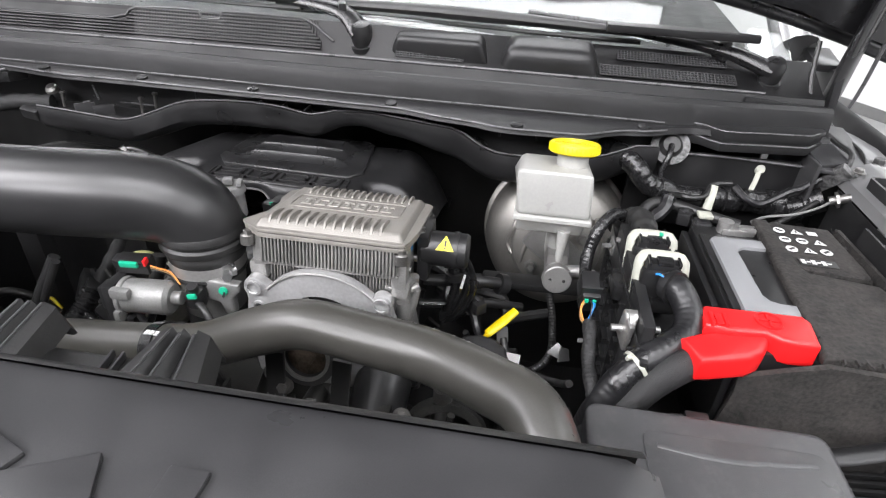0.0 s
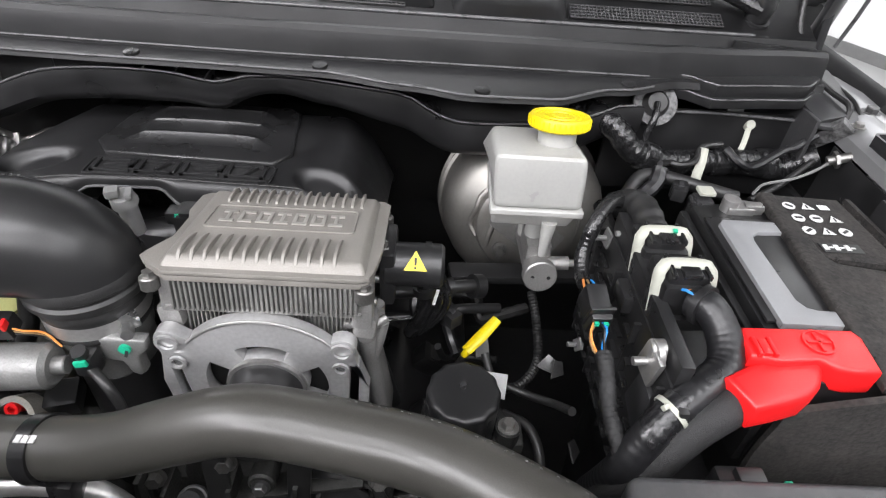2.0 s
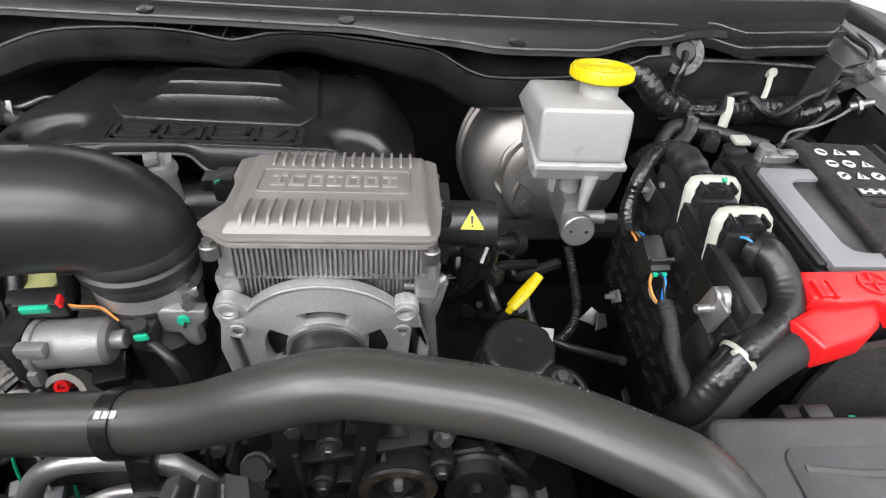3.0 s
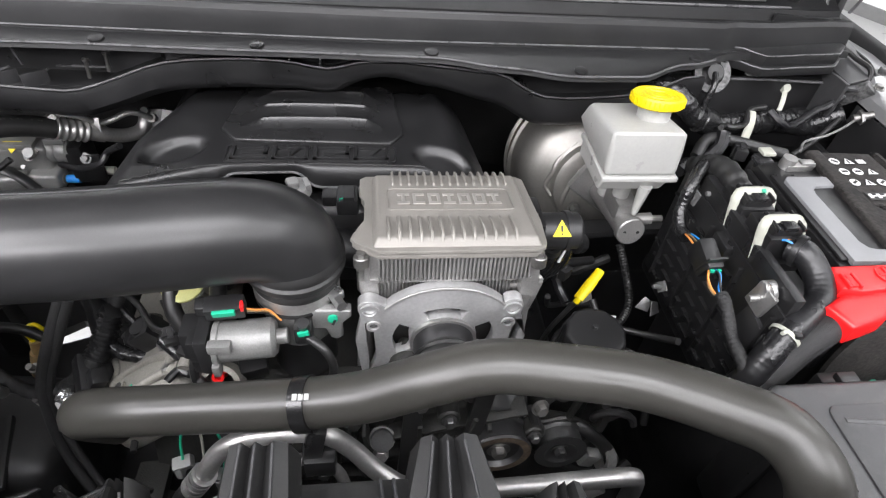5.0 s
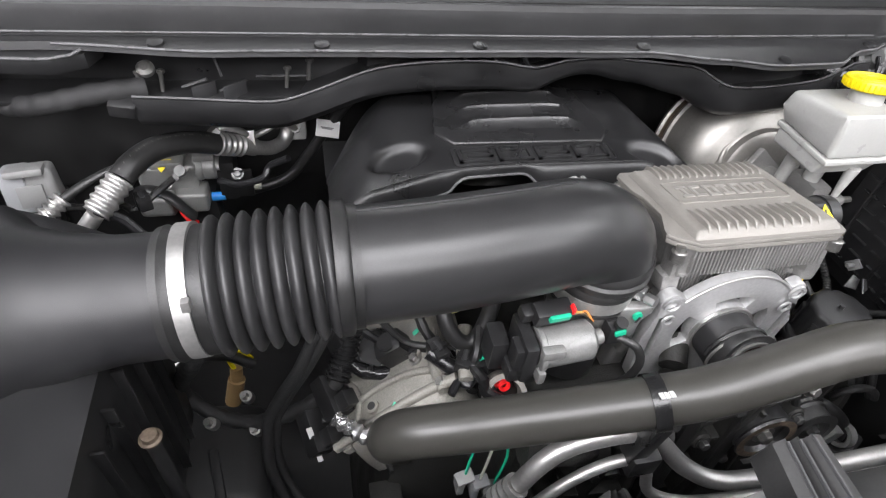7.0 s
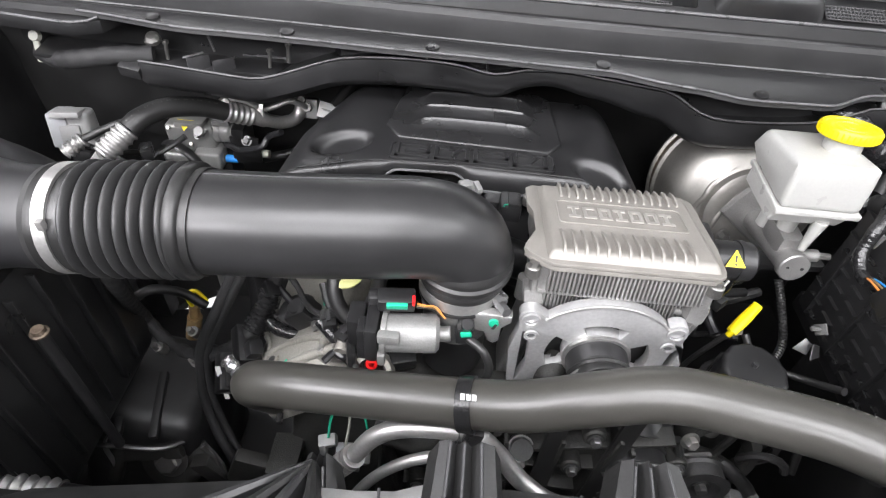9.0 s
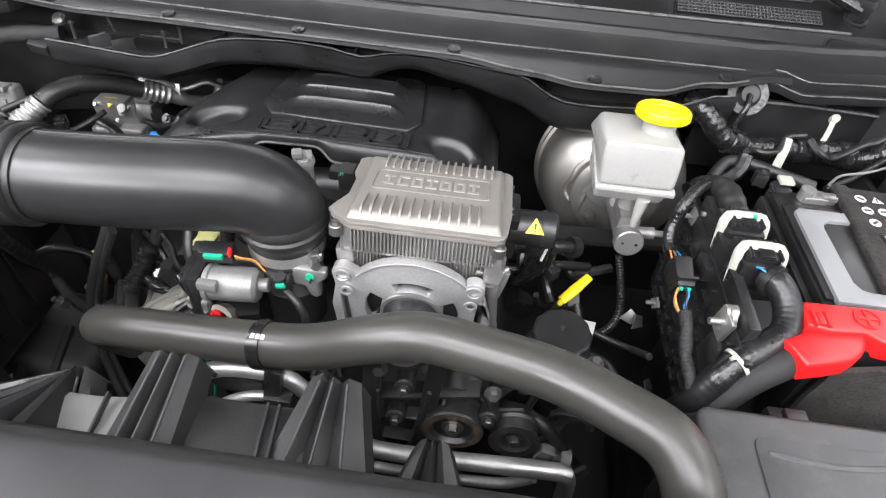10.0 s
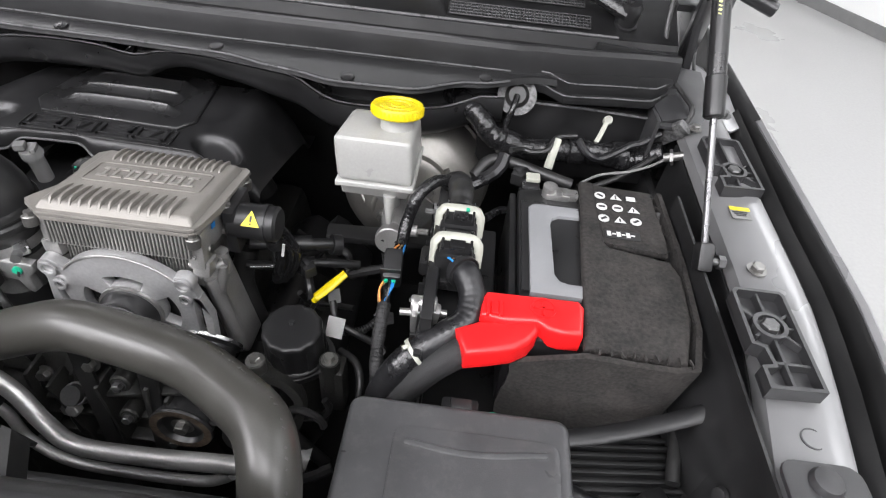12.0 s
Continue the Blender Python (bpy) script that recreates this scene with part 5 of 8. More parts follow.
part("motor", join(rod((-0.026, 0.464, 1.063), (0.03, 0.468, 1.064), 0.0195, seg=36, bevel=0.004), rod((-0.027, 0.464, 1.063), (-0.021, 0.464, 1.063), 0.0215, seg=36, bevel=0.001), rod((0.028, 0.467, 1.065), (0.041, 0.468, 1.066), 0.0078, seg=18, bevel=0.001), rbox((0.022, 0.01, 0.012), (-0.018, 0.448, 1.077), 0.003), rbox((0.008, 0.012, 0.016), (-0.025, 0.446, 1.047), 0.003)), GREY_CAST, throttle, "silver motor housing")
part("gear_cover", join(rbox((0.014, 0.048, 0.05), (-0.036, 0.472, 1.057), 0.005), rbox((0.01, 0.02, 0.03), (-0.045, 0.462, 1.062), 0.003), rbox((0.016, 0.03, 0.02), (-0.044, 0.47, 1.035), 0.004), rbox((0.018, 0.03, 0.04), (-0.056, 0.488, 1.042), 0.004)), PLASTIC, throttle, "black gear cover")
part("connector", join(rbox((0.036, 0.018, 0.018), (-0.014, 0.478, 1.098), 0.003, (10, 0, 5)), rbox((0.012, 0.014, 0.014), (-0.036, 0.482, 1.095), 0.003, (10, 0, 5))), PLASTIC, throttle, "black connector")
part("green_lock", rbox((0.02, 0.004, 0.007), (-0.012, 0.4645, 1.105), 0.001, (10, 0, 5)), GREEN, throttle, "green connector lock")
part("red_lock", rbox((0.003, 0.008, 0.008), (0.003, 0.472, 1.106), 0.001, (10, 0, 5)), RED, throttle, "red lock tab")
for k, m in enumerate((ORANGE, BROWN, PLASTIC)):
    part("wire", sweep([(0.006, 0.474, 1.1 - 0.003 * k), (0.014, 0.474, 1.098 - 0.002 * k), (0.024, 0.48, 1.09 - 0.003 * k), (0.034, 0.478, 1.076)], 0.0009, 6, 0.004), m, throttle)
part("vent_hose", sweep([(0.058, 0.468, 1.062), (0.075, 0.455, 1.058), (0.083, 0.45, 1.035), (0.075, 0.452, 1.005), (0.05, 0.46, 0.985)], 0.0044, 12), RUBBER, throttle, "thin black hose")
part("small_plug", join(rbox((0.018, 0.016, 0.024), (0.055, 0.472, 1.066), 0.004), rod((0.056, 0.468, 1.08), (0.056, 0.466, 1.086), 0.006, seg=14)), PLASTIC, throttle, "small black plug")
part("green_clip", rbox((0.011, 0.003, 0.006), (0.056, 0.4625, 1.074), 0.001, (0, -12, 0)), GREEN, throttle)
part("green_dab", join(rod((0.083, 0.482, 1.073), (0.083, 0.4792, 1.073), 0.005, seg=16)), GREEN, throttle, "green paint dab")
part("slot_mark", rbox((0.0025, 0.0008, 0.008), (0.084, 0.4789, 1.069), 0.0, (0, 20, 0)), INK_AND_HOLLOW, throttle)
single("temperature_sensor", join(rod((0.048, 0.606, 1.1), (0.048, 0.604, 1.136), 0.009, seg=18), rod((0.048, 0.604, 1.134), (0.048, 0.6, 1.146), 0.0125, 0.011, 18, 0.002), rbox((0.012, 0.012, 0.008), (0.042, 0.598, 1.15), 0.002, (0, 0, 20)), rbox((0.006, 0.016, 0.006), (0.056, 0.6, 1.148), 0.0015, (0, 0, 20))), LIGHT_GREY, (0.048, 0.606, 1.1), "grey sensor plug behind the intake tube", "sensor")
single("oil_pad", lathe([(0, 0), (0.021, 0), (0.023, 0.005), (0.018, 0.009), (0, 0.01)], (-0.085, 0.565, 1.03), (0, -0.1, 1), 28), PALE_YELLOW, (-0.09, 0.548, 1.02), "pale yellow round pad by the intake", "pad")

# ---- air box ----
airbox = thing("air_box", (-0.55, 0.45, 0.8), "large black ribbed plastic air filter box", "air filter box")
top = []
for i in range(21):
    u = i / 20
    x = -0.74 + 0.36 * u
    row = []
    for j in range(25):
        v = j / 24
        y = 0.24 + 0.38 * v
        e = max(abs(2 * v - 1) - 0.72, 0) / 0.28
        g = max(u - 0.6, 0) / 0.4
        row.append((x, y, 1.17 - 0.035 * e * e - 0.065 * g * g + 0.012 * v))
    top.append(row)
part("lid", skin(top, 0.004), AIRBOX, airbox, "domed charcoal lid")
part("box", rbox((0.35, 0.36, 0.29), (-0.56, 0.43, 0.95), 0.02), PLASTIC, airbox, "deep plastic box")
for k in range(9):
    part("rib", rbox((0.01, 0.003, 0.24), (-0.381, 0.27 + 0.035 * k, 0.96), 0.001), PLASTIC, airbox)
for k in range(4):
    part("lid_groove", sweep([(-0.7 + 0.06 * k, 0.3, 1.174), (-0.68 + 0.06 * k, 0.45, 1.18), (-0.65 + 0.06 * k, 0.58, 1.182)], 0.003, 6, 0.03), PLASTIC, airbox)
part("outlet", lathe([(0.042, -0.09), (0.075, -0.09), (0.06, -0.075), (0.052, -0.05), (0.0475, -0.02), (0.047, 0.03), (0.042, 0.03)], (-0.338, 0.489, 1.154), (1, 0.0, 0.03), 40), AIRBOX, airbox, "round outlet spout")

# ---- coolant hose over the front ----
coolant = thing("radiator_hose", (0.06, 0.385, 1.0), "thick black rubber radiator hose", "radiator hose")
HOSE = [(-0.15, 0.46, 0.93), (-0.163, 0.445, 0.968), (-0.15, 0.43, 1.002), (-0.105, 0.417, 1.024), (-0.05, 0.409, 1.037), (0.06, 0.395, 1.061), (0.115, 0.388, 1.079), (0.17, 0.384, 1.108), (0.22, 0.381, 1.128),
        (0.28, 0.371, 1.131), (0.34, 0.354, 1.136), (0.39, 0.324, 1.145), (0.422, 0.298, 1.15), (0.437, 0.264, 1.136), (0.437, 0.238, 1.095), (0.43, 0.22, 1.03)]
part("tube", sweep([(x, y, z + 0.0012) for x, y, z in HOSE], 0.0228, 32, 0.006), HOSE_RUBBER, coolant, "thick matt rubber tube")
strap = part("cable_strap", join(ring((0.055, 0.3957, 1.0595), (0.95, -0.12, 0.25), 0.0258, 0.0228, 0.014, 32), rbox((0.018, 0.02, 0.06), (0.066, 0.385, 1.012), 0.003, (0, 10, 0)), rbox((0.03, 0.02, 0.03), (0.07, 0.38, 0.98), 0.004)), PLASTIC_SATIN, coolant, "black plastic strap")
part("strap_mark", join(*[rbox((0.004, 0.006, 0.001), (0.055 + 0.005 * k, 0.3865, 1.0865), 0.0) for k in range(3)]), PRINT, strap, "white printed marks")
hose_line = [p for p in smooth_line(HOSE, 0.0045) if p.x > 0.26 and p.y > 0.232]
for k, (p, q) in enumerate(zip(hose_line, hose_line[1:])):
    if k % 7 in (0, 4):
        continue
    d = (q - p).normalized()
    out = Vector((0, 0, 1)).cross(d).normalized()
    n = (out * 0.6 + d.cross(out) * -0.8 * (-1 if d.cross(out).z < 0 else 1) * -1).normalized()
    mark = rbox((0.0014, 0.001 + 0.0008 * (k % 3), 0.0005), (0, 0, 0), 0.0)
    mark.transform(Matrix.Translation(p + n * 0.0229 + Vector((0, 0, 0.0012))) @ n.to_track_quat("Z", "Y").to_matrix().to_4x4())
    part("print_mark", mark, FAINT, coolant, "faint grey printed mark")


# ---- brakes ----
booster = thing("brake_booster", (0.455, 0.8, 0.87), "round silver brake booster on the firewall", "brake booster")
BOOST = Matrix.Translation((0.4695, 0.9, 0.975)) @ rot_to((-0.035, -0.974, 0.225))


def on_booster(bm):
    bm.transform(BOOST)
    return bm


shell_line = [(0, 0), (0.117, 0), (0.1228, 0.003), (0.1236, 0.008), (0.1215, 0.01), (0.1185, 0.011), (0.1185, 0.022), (0.121, 0.0235), (0.1212, 0.028), (0.1165, 0.03), (0.1152, 0.034), (0.1145, 0.062), (0.111, 0.08), (0.103, 0.096), (0.09, 0.106),
              (0.074, 0.111), (0.07, 0.1145), (0.067, 0.124), (0.06, 0.128), (0.035, 0.129), (0, 0.129)]
part("shell", on_booster(lathe(shell_line, (0, 0, 0), (0, 0, 1), 72)), STEEL, booster, "bright zinc-plated steel shell", crease=30)
part("clinch_band", on_booster(ring((0, 0, 0.0105), (0, 0, 1), 0.1192, 0.11, 0.011, 72)), RUSTY, booster, "dull brown clinch band")
for line in ([(0.428, 0.812, 1.062), (0.402, 0.802, 1.032), (0.398, 0.796, 1.018), (0.39, 0.796, 0.993), (0.4, 0.786, 0.979)],
             [(0.434, 0.786, 1.033), (0.421, 0.779, 1.006), (0.414, 0.774, 0.98), (0.422, 0.777, 0.948), (0.442, 0.778, 0.934), (0.481, 0.768, 0.946)],
             [(0.52, 0.8, 1.05), (0.535, 0.792, 1.02), (0.532, 0.786, 0.985), (0.51, 0.782, 0.955)]):
    part("pressed_rib", sweep(line, 0.0042, 10, 0.006), STEEL, booster)
part("stud", join(rod((0.432, 0.78, 0.957), (0.4315, 0.762, 0.961), 0.004, seg=10), rod((0.432, 0.776, 0.958), (0.432, 0.77, 0.959), 0.0075, seg=6)), BOLT_STEEL, booster, "bright threaded stud")
part("neck", rbox((0.03, 0.17, 0.05), (0.47, 0.97, 0.965), 0.01), BLACK_PAINT, booster)
cyl = thing("master_cylinder", (0.458, 0.7, 1.02), "grey cast brake master cylinder", "brake master cylinder")
part("body", join(rod((0.465, 0.79, 1.003), (0.46, 0.65, 1.034), 0.0165, seg=28), rbox((0.1, 0.012, 0.05), (0.465, 0.77, 1.005), 0.01, (-13, 38, 0)), rbox((0.03, 0.05, 0.03), (0.46, 0.69, 1.045), 0.006), rod((0.46, 0.665, 1.036), (0.495, 0.663, 1.04), 0.008, seg=14)), CAST, cyl, "cast cylinder body")
end = part("end_cap", rod((0.4602, 0.652, 1.034), (0.4608, 0.64, 1.036), 0.0195, seg=32, bevel=0.0015), CAST, cyl, "round end cap with two pin holes")
for dx in (-0.009, 0.009):
    # black discs on the face, painted shade of the pin holes
    part("pin_hole", rod((0.4608 + dx, 0.6402, 1.036), (0.4608 + dx, 0.6394, 1.036), 0.0022, seg=10), INK_AND_HOLLOW, end)
for s in (-1, 1):
    part("nut", hexbolt((0.4655 + s * 0.035, 0.76 - s * 0.002, 1.006 + s * 0.03), (0, -0.97, 0.22), 0.007, 0.011), BOLT_STEEL, cyl)
part("bleeder", join(rod((0.495, 0.663, 1.04), (0.51, 0.662, 1.041), 0.0045, seg=8)), BOLT_STEEL, cyl)

tank = thing("brake_fluid_reservoir", (0.45, 0.68, 1.09), "milky white brake fluid reservoir with yellow cap", "brake fluid reservoir")


def loft(rings, bevel=0.004):
    bm = bmesh.new()
    vs = [[bm.verts.new(p) for p in r] for r in rings]
    n = len(vs[0])
    for a, b in zip(vs, vs[1:]):
        for i in range(n):
            bm.faces.new((a[i], a[(i + 1) % n], b[(i + 1) % n], b[i]))
    bm.faces.new(vs[0][::-1]), bm.faces.new(vs[-1])
    bmesh.ops.recalc_face_normals(bm, faces=bm.faces[:])
    if bevel:
        sharp = [e for e in bm.edges if e.calc_face_angle(0) > 0.45]
        bmesh.ops.bevel(bm, geom=sharp, offset=bevel, segments=3, profile=0.6, affect="EDGES", clamp_overlap=True)
    return bm


def quad(x0, x1, y0, y1, z, back=0.0, lift=0.0):
    return [(x0, y0, z), (x1, y0, z), (x1, y1, z + lift), (x0 - back, y1, z + lift)]


part("upper_half", loft([quad(0.396, 0.487, 0.638, 0.732, 1.128, -0.004), quad(0.3935, 0.4855, 0.64, 0.737, 1.163, 0.005, -0.012), quad(0.392, 0.483, 0.642, 0.738, 1.187, -0.006, -0.016)], 0.0075), TANK, tank, "milky upper half")
part("seam", loft([quad(0.3935, 0.4895, 0.6355, 0.7345, 1.121, -0.003), quad(0.3935, 0.4895, 0.6355, 0.7345, 1.1285, -0.003)], 0.002), TANK, tank, "moulded seam")
part("lower_half", loft([quad(0.398, 0.48, 0.65, 0.728, 1.1, 0.0), quad(0.398, 0.485, 0.642, 0.73, 1.121, 0.0)], 0.004), TANK, tank, "milky lower half")
part("spout", join(rod((0.459, 0.648, 1.108), (0.4585, 0.648, 1.062), 0.0085, 0.004, 14), rod((0.455, 0.69, 1.06), (0.455, 0.69, 1.11), 0.011, seg=16), rod((0.455, 0.73, 1.03), (0.455, 0.73, 1.11), 0.011, seg=16)), TANK, tank, "milky spouts")
part("neck", rod((0.459, 0.685, 1.16), (0.459, 0.693, 1.196), 0.0195, seg=28), TANK, tank, "round filler neck")
prof = [(0.0, 0.003), (0.0295, 0.003), (0.031, 0.0045), (0.031, 0.0135), (0.0295, 0.0155), (0.0255, 0.0155), (0.0245, 0.0138), (0.017, 0.0138), (0.0165, 0.0148), (0.0145, 0.0148), (0.014, 0.0138), (0.008, 0.0138), (0.0075, 0.0146), (0, 0.0146)]
CAP = Matrix.Translation((0.459, 0.692, 1.192)) @ rot_to((0, 0.19, 1))


def on_cap(bm):
    bm.transform(CAP)
    return bm


cap = part("cap", on_cap(lathe(prof, (0, 0, 0), (0, 0, 1), 48)), YELLOW, tank, "ribbed yellow screw cap")
for k in range(36):
    a = 2 * math.pi * k / 36
    part("grip", on_cap(rbox((0.0016, 0.0016, 0.008), (0.031 * math.cos(a), 0.031 * math.sin(a), 0.009), 0.0)), YELLOW, cap)
for k in range(26):
    a = 2 * math.pi * k / 26
    if k % 9:
        part("raised_print", on_cap(rbox((0.003, 0.0012, 0.0007), (0.0208 * math.cos(a), 0.0208 * math.sin(a), 0.0139), 0.0, (0, 0, math.degrees(a) + 90))), YELLOW, cap)

# ---- battery ----
battery = thing("car_battery", (0.69, 0.56, 0.93), "black car battery with grey handle in a felt jacket", "car battery")
part("case", rbox((0.155, 0.245, 0.17), (0.695, 0.562, 1.034), 0.004), PLASTIC, battery, "black plastic case")
part("top_recess", rbox((0.07, 0.15, 0.003), (0.655, 0.575, 1.1225), 0.001), PLASTIC_SATIN, battery, "smooth black top")
hand = [(0.628, 0.493), (0.69, 0.493), (0.69, 0.511), (0.668, 0.511), (0.659, 0.514), (0.654, 0.523), (0.653, 0.606), (0.6555, 0.615), (0.663, 0.621), (0.688, 0.622), (0.688, 0.64), (0.634, 0.64), (0.628, 0.633)]
part("handle", prism(hand, 0.008, (0, 0, 1.1205), bevel=0.002), HANDLE_GREY, battery, "grey plastic carrying handle")
part("rail", rbox((0.008, 0.24, 0.1), (0.612, 0.56, 1.06), 0.002), PLASTIC, battery)


def loft_felt():
    """The jacket's hanging front and side, drawn in towards the foot."""
    rows = []
    for k in range(9):
        t = k / 8
        z = 1.13 - 0.15 * t
        rows.append([(0.612 + 0.004 * math.sin(9 * t), 0.43 + 0.004 * math.sin(7 * t), z - 0.03), (0.65, 0.426, z - 0.012), (0.678, 0.4235, z), (0.72, 0.421 + 0.003 * math.sin(8 * t), z), (0.76, 0.42 - 0.002 * t, z),
                     (0.778 - 0.02 * t, 0.424, z), (0.79 - 0.02 * t, 0.47, z), (0.794 - 0.018 * t, 0.56, z), (0.79 - 0.018 * t, 0.69, z)])
    return skin(rows, 0.006)


# felt: a jacket over the outer half, open above at the label
felt_top = [(0.677, 0.43), (0.72, 0.427), (0.772, 0.424), (0.787, 0.48), (0.79, 0.54), (0.782, 0.562), (0.718, 0.574), (0.712, 0.582), (0.71, 0.694), (0.693, 0.694), (0.686, 0.58)]
flap = [(0.7, 0.59), (0.717, 0.583), (0.784, 0.576), (0.786, 0.6), (0.782, 0.69), (0.7, 0.694)]
felt = part("felt_jacket", join(prism(felt_top, 0.012, (0, 0, 1.12), bevel=0.005, seg=3), prism(flap, 0.01, (0, 0, 1.119), bevel=0.004),
                               loft_felt()), FELT, battery, "dark grey felt jacket, worn at the edges")
for k in range(9):
    part("stitch", rbox((0.0015, 0.008, 0.003), (0.69 + 0.0105 * k, 0.4245, 1.1325 + 0.001 * (k % 2)), 0.0, (0, 0, 15 * (k % 3 - 1))), FELT, felt)
# frayed edges: short loose fibres along the cut felt
fray = random.Random(12)
edge_runs = [((0.787, 0.43, 1.128), (0.795, 0.56, 1.128), 110), ((0.68, 0.424, 1.13), (0.775, 0.421, 1.13), 90), ((0.785, 0.578, 1.127), (0.784, 0.69, 1.127), 90), ((0.702, 0.584, 1.127), (0.784, 0.576, 1.127), 70), ((0.679, 0.43, 1.128), (0.69, 0.69, 1.128), 120)]
verts, faces = [], []
for a, b, n in edge_runs:
    a, b = Vector(a), Vector(b)
    for k in range(n):
        p = a.lerp(b, fray.random()) + Vector((fray.uniform(-0.002, 0.002), fray.uniform(-0.002, 0.002), fray.uniform(-0.006, 0.004)))
        d = Vector((fray.uniform(-1, 1), fray.uniform(-1, 1), fray.uniform(-0.4, 0.8))).normalized()
        q = d.cross(Vector((0.3, 0.5, 0.8))).normalized() * fray.uniform(0.0003, 0.0008)
        i = len(verts)
        verts += [tuple(p - q), tuple(p + q), tuple(p + d * fray.uniform(0.002, 0.006)), tuple(p + q.cross(d))]
        faces += [(i, i + 1, i + 2), (i + 1, i + 3, i + 2), (i + 3, i, i + 2)]
fibres = bpy.data.meshes.new("frayed_edge")
fibres.from_pydata(verts, [], faces)
bm = bmesh.new()
bm.from_mesh(fibres)
bpy.data.meshes.remove(fibres)
part("frayed_edge", bm, FELT, felt, "loose felt fibres")
# printed signs
for r, y in enumerate((0.669, 0.647, 0.625)):
    for c, x in enumerate((0.716, 0.735, 0.754)):
        z = 1.1305
        if c == 0 or (r == 1 and c < 2) or (r == 2 and c == 2):
            part("printed_sign", join(prism(circle(x, y, 0.0066, 20), 0.0006, (0, 0, z))), PRINT, felt, "round white safety sign")
            part("sign_ink", rbox((0.008, 0.003, 0.0005), (x, y, z + 0.0008), 0.0, (0, 0, 35 * (r - 1))), INK_AND_HOLLOW, felt)
        elif r == 0 and c == 2:
            part("printed_sign", rbox((0.011, 0.008, 0.0006), (x, y, z), 0.0), PRINT, felt, "square white safety sign")
        else:
            part("printed_sign", prism([(x - 0.007, y - 0.005), (x + 0.007, y - 0.005), (x, y + 0.0062)], 0.0006, (0, 0, z)), PRINT, felt, "white warning triangle sign")
            part("sign_ink", rbox((0.0016, 0.006, 0.0005), (x, y - 0.001, z + 0.0008), 0.0), INK_AND_HOLLOW, felt)
part("label", rbox((0.04, 0.014, 0.0006), (0.735, 0.598, 1.1305), 0.0), INK_AND_HOLLOW, battery, "dark printed label")
for k in range(6):
    part("print_bar", rbox((0.0045, 0.002 if k % 2 else 0.008, 0.0005), (0.719 + 0.0055 * k, 0.598, 1.1312), 0.0), PRINT, battery)
part("negative_clamp", join(rbox((0.03, 0.02, 0.01), (0.665, 0.672, 1.122), 0.003), rod((0.655, 0.672, 1.11), (0.655, 0.672, 1.134), 0.009, seg=18), rbox((0.02, 0.012, 0.012), (0.68, 0.67, 1.124), 0.003), rod((0.67, 0.668, 1.125), (0.69, 0.668, 1.125), 0.004, seg=8)), PIPE, battery, "bright negative clamp")
part("battery_sensor", join(rbox((0.02, 0.02, 0.036), (0.634, 0.69, 1.104), 0.003), rbox((0.016, 0.017, 0.03), (0.637, 0.684, 1.09), 0.002), rbox((0.022, 0.018, 0.004), (0.633, 0.69, 1.117), 0.001)), PLASTIC_GREY, battery, "black sensor block")
part("sensor_tab", rbox((0.018, 0.016, 0.005), (0.634, 0.69, 1.13), 0.002), WHITE, battery, "beige tab")
part("orange_tip", rbox((0.012, 0.008, 0.005), (0.642, 0.672, 1.082), 0.001), ORANGE, battery)

redcap = thing("terminal_cover", (0.62, 0.44, 1.12), "bright red plastic cover over the positive terminal", "terminal cover")
box_out = [(0.578, 0.448), (0.6, 0.444), (0.632, 0.448), (0.642, 0.44), (0.655, 0.437), (0.675, 0.438), (0.679, 0.472), (0.674, 0.481), (0.584, 0.479), (0.579, 0.472)]
snout_out = [(0.556, 0.434), (0.567, 0.405), (0.59, 0.411), (0.612, 0.418), (0.626, 0.428), (0.634, 0.44), (0.64, 0.455), (0.6, 0.452), (0.578, 0.446)]
part("shell", join(prism(box_out, 0.028, (0, 0, 1.11), bevel=0.005, seg=3), prism(snout_out, 0.027, (0, 0, 1.104), bevel=0.006, seg=3)), RED, redcap, "moulded red shell")
part("latch", join(rbox((0.0035, 0.018, 0.005), (0.585, 0.456, 1.139), 0.001), rbox((0.0035, 0.018, 0.005), (0.597, 0.456, 1.139), 0.001), rbox((0.007, 0.015, 0.004), (0.5915, 0.456, 1.1385), 0.001)), RED, redcap, "red latch")
part("plus_ring", join(ring((0.638, 0.464, 1.138), (0, 0, 1), 0.0125, 0.0108, 0.0018, 28), rbox((0.019, 0.0024, 0.0018), (0.638, 0.464, 1.1389), 0.0), rbox((0.0024, 0.019, 0.0018), (0.638, 0.464, 1.1389), 0.0)), RED, redcap, "raised plus sign in a ring")
cable = thing("battery_cable", (0.54, 0.42, 1.0), "thick black braided battery cable", "battery cable")
part("sleeve", sweep([(0.582, 0.43, 1.112), (0.56, 0.421, 1.107), (0.535, 0.412, 1.088), (0.51, 0.4, 1.06), (0.49, 0.395, 1.03), (0.485, 0.41, 0.98)], 0.015, 18), BRAID, cable, "woven black sleeve")

# ---- fuse box ----
fuse = thing("fuse_box", (0.57, 0.28, 0.9), "black plastic fuse box with a dusty flat lid", "fuse box")
part("lid", join(prism(rounded(0.472, 0.17, 0.666, 0.37, 0.012), 0.03, (0, 0, 1.07), bevel=0.006, seg=3)), LID_PLASTIC, fuse, "smooth charcoal lid")
part("raised_field", prism(rounded(0.515, 0.18, 0.655, 0.345, 0.01), 0.0025, (0, 0, 1.0995), bevel=0.002), LID_PLASTIC, fuse, "slightly raised lid field")
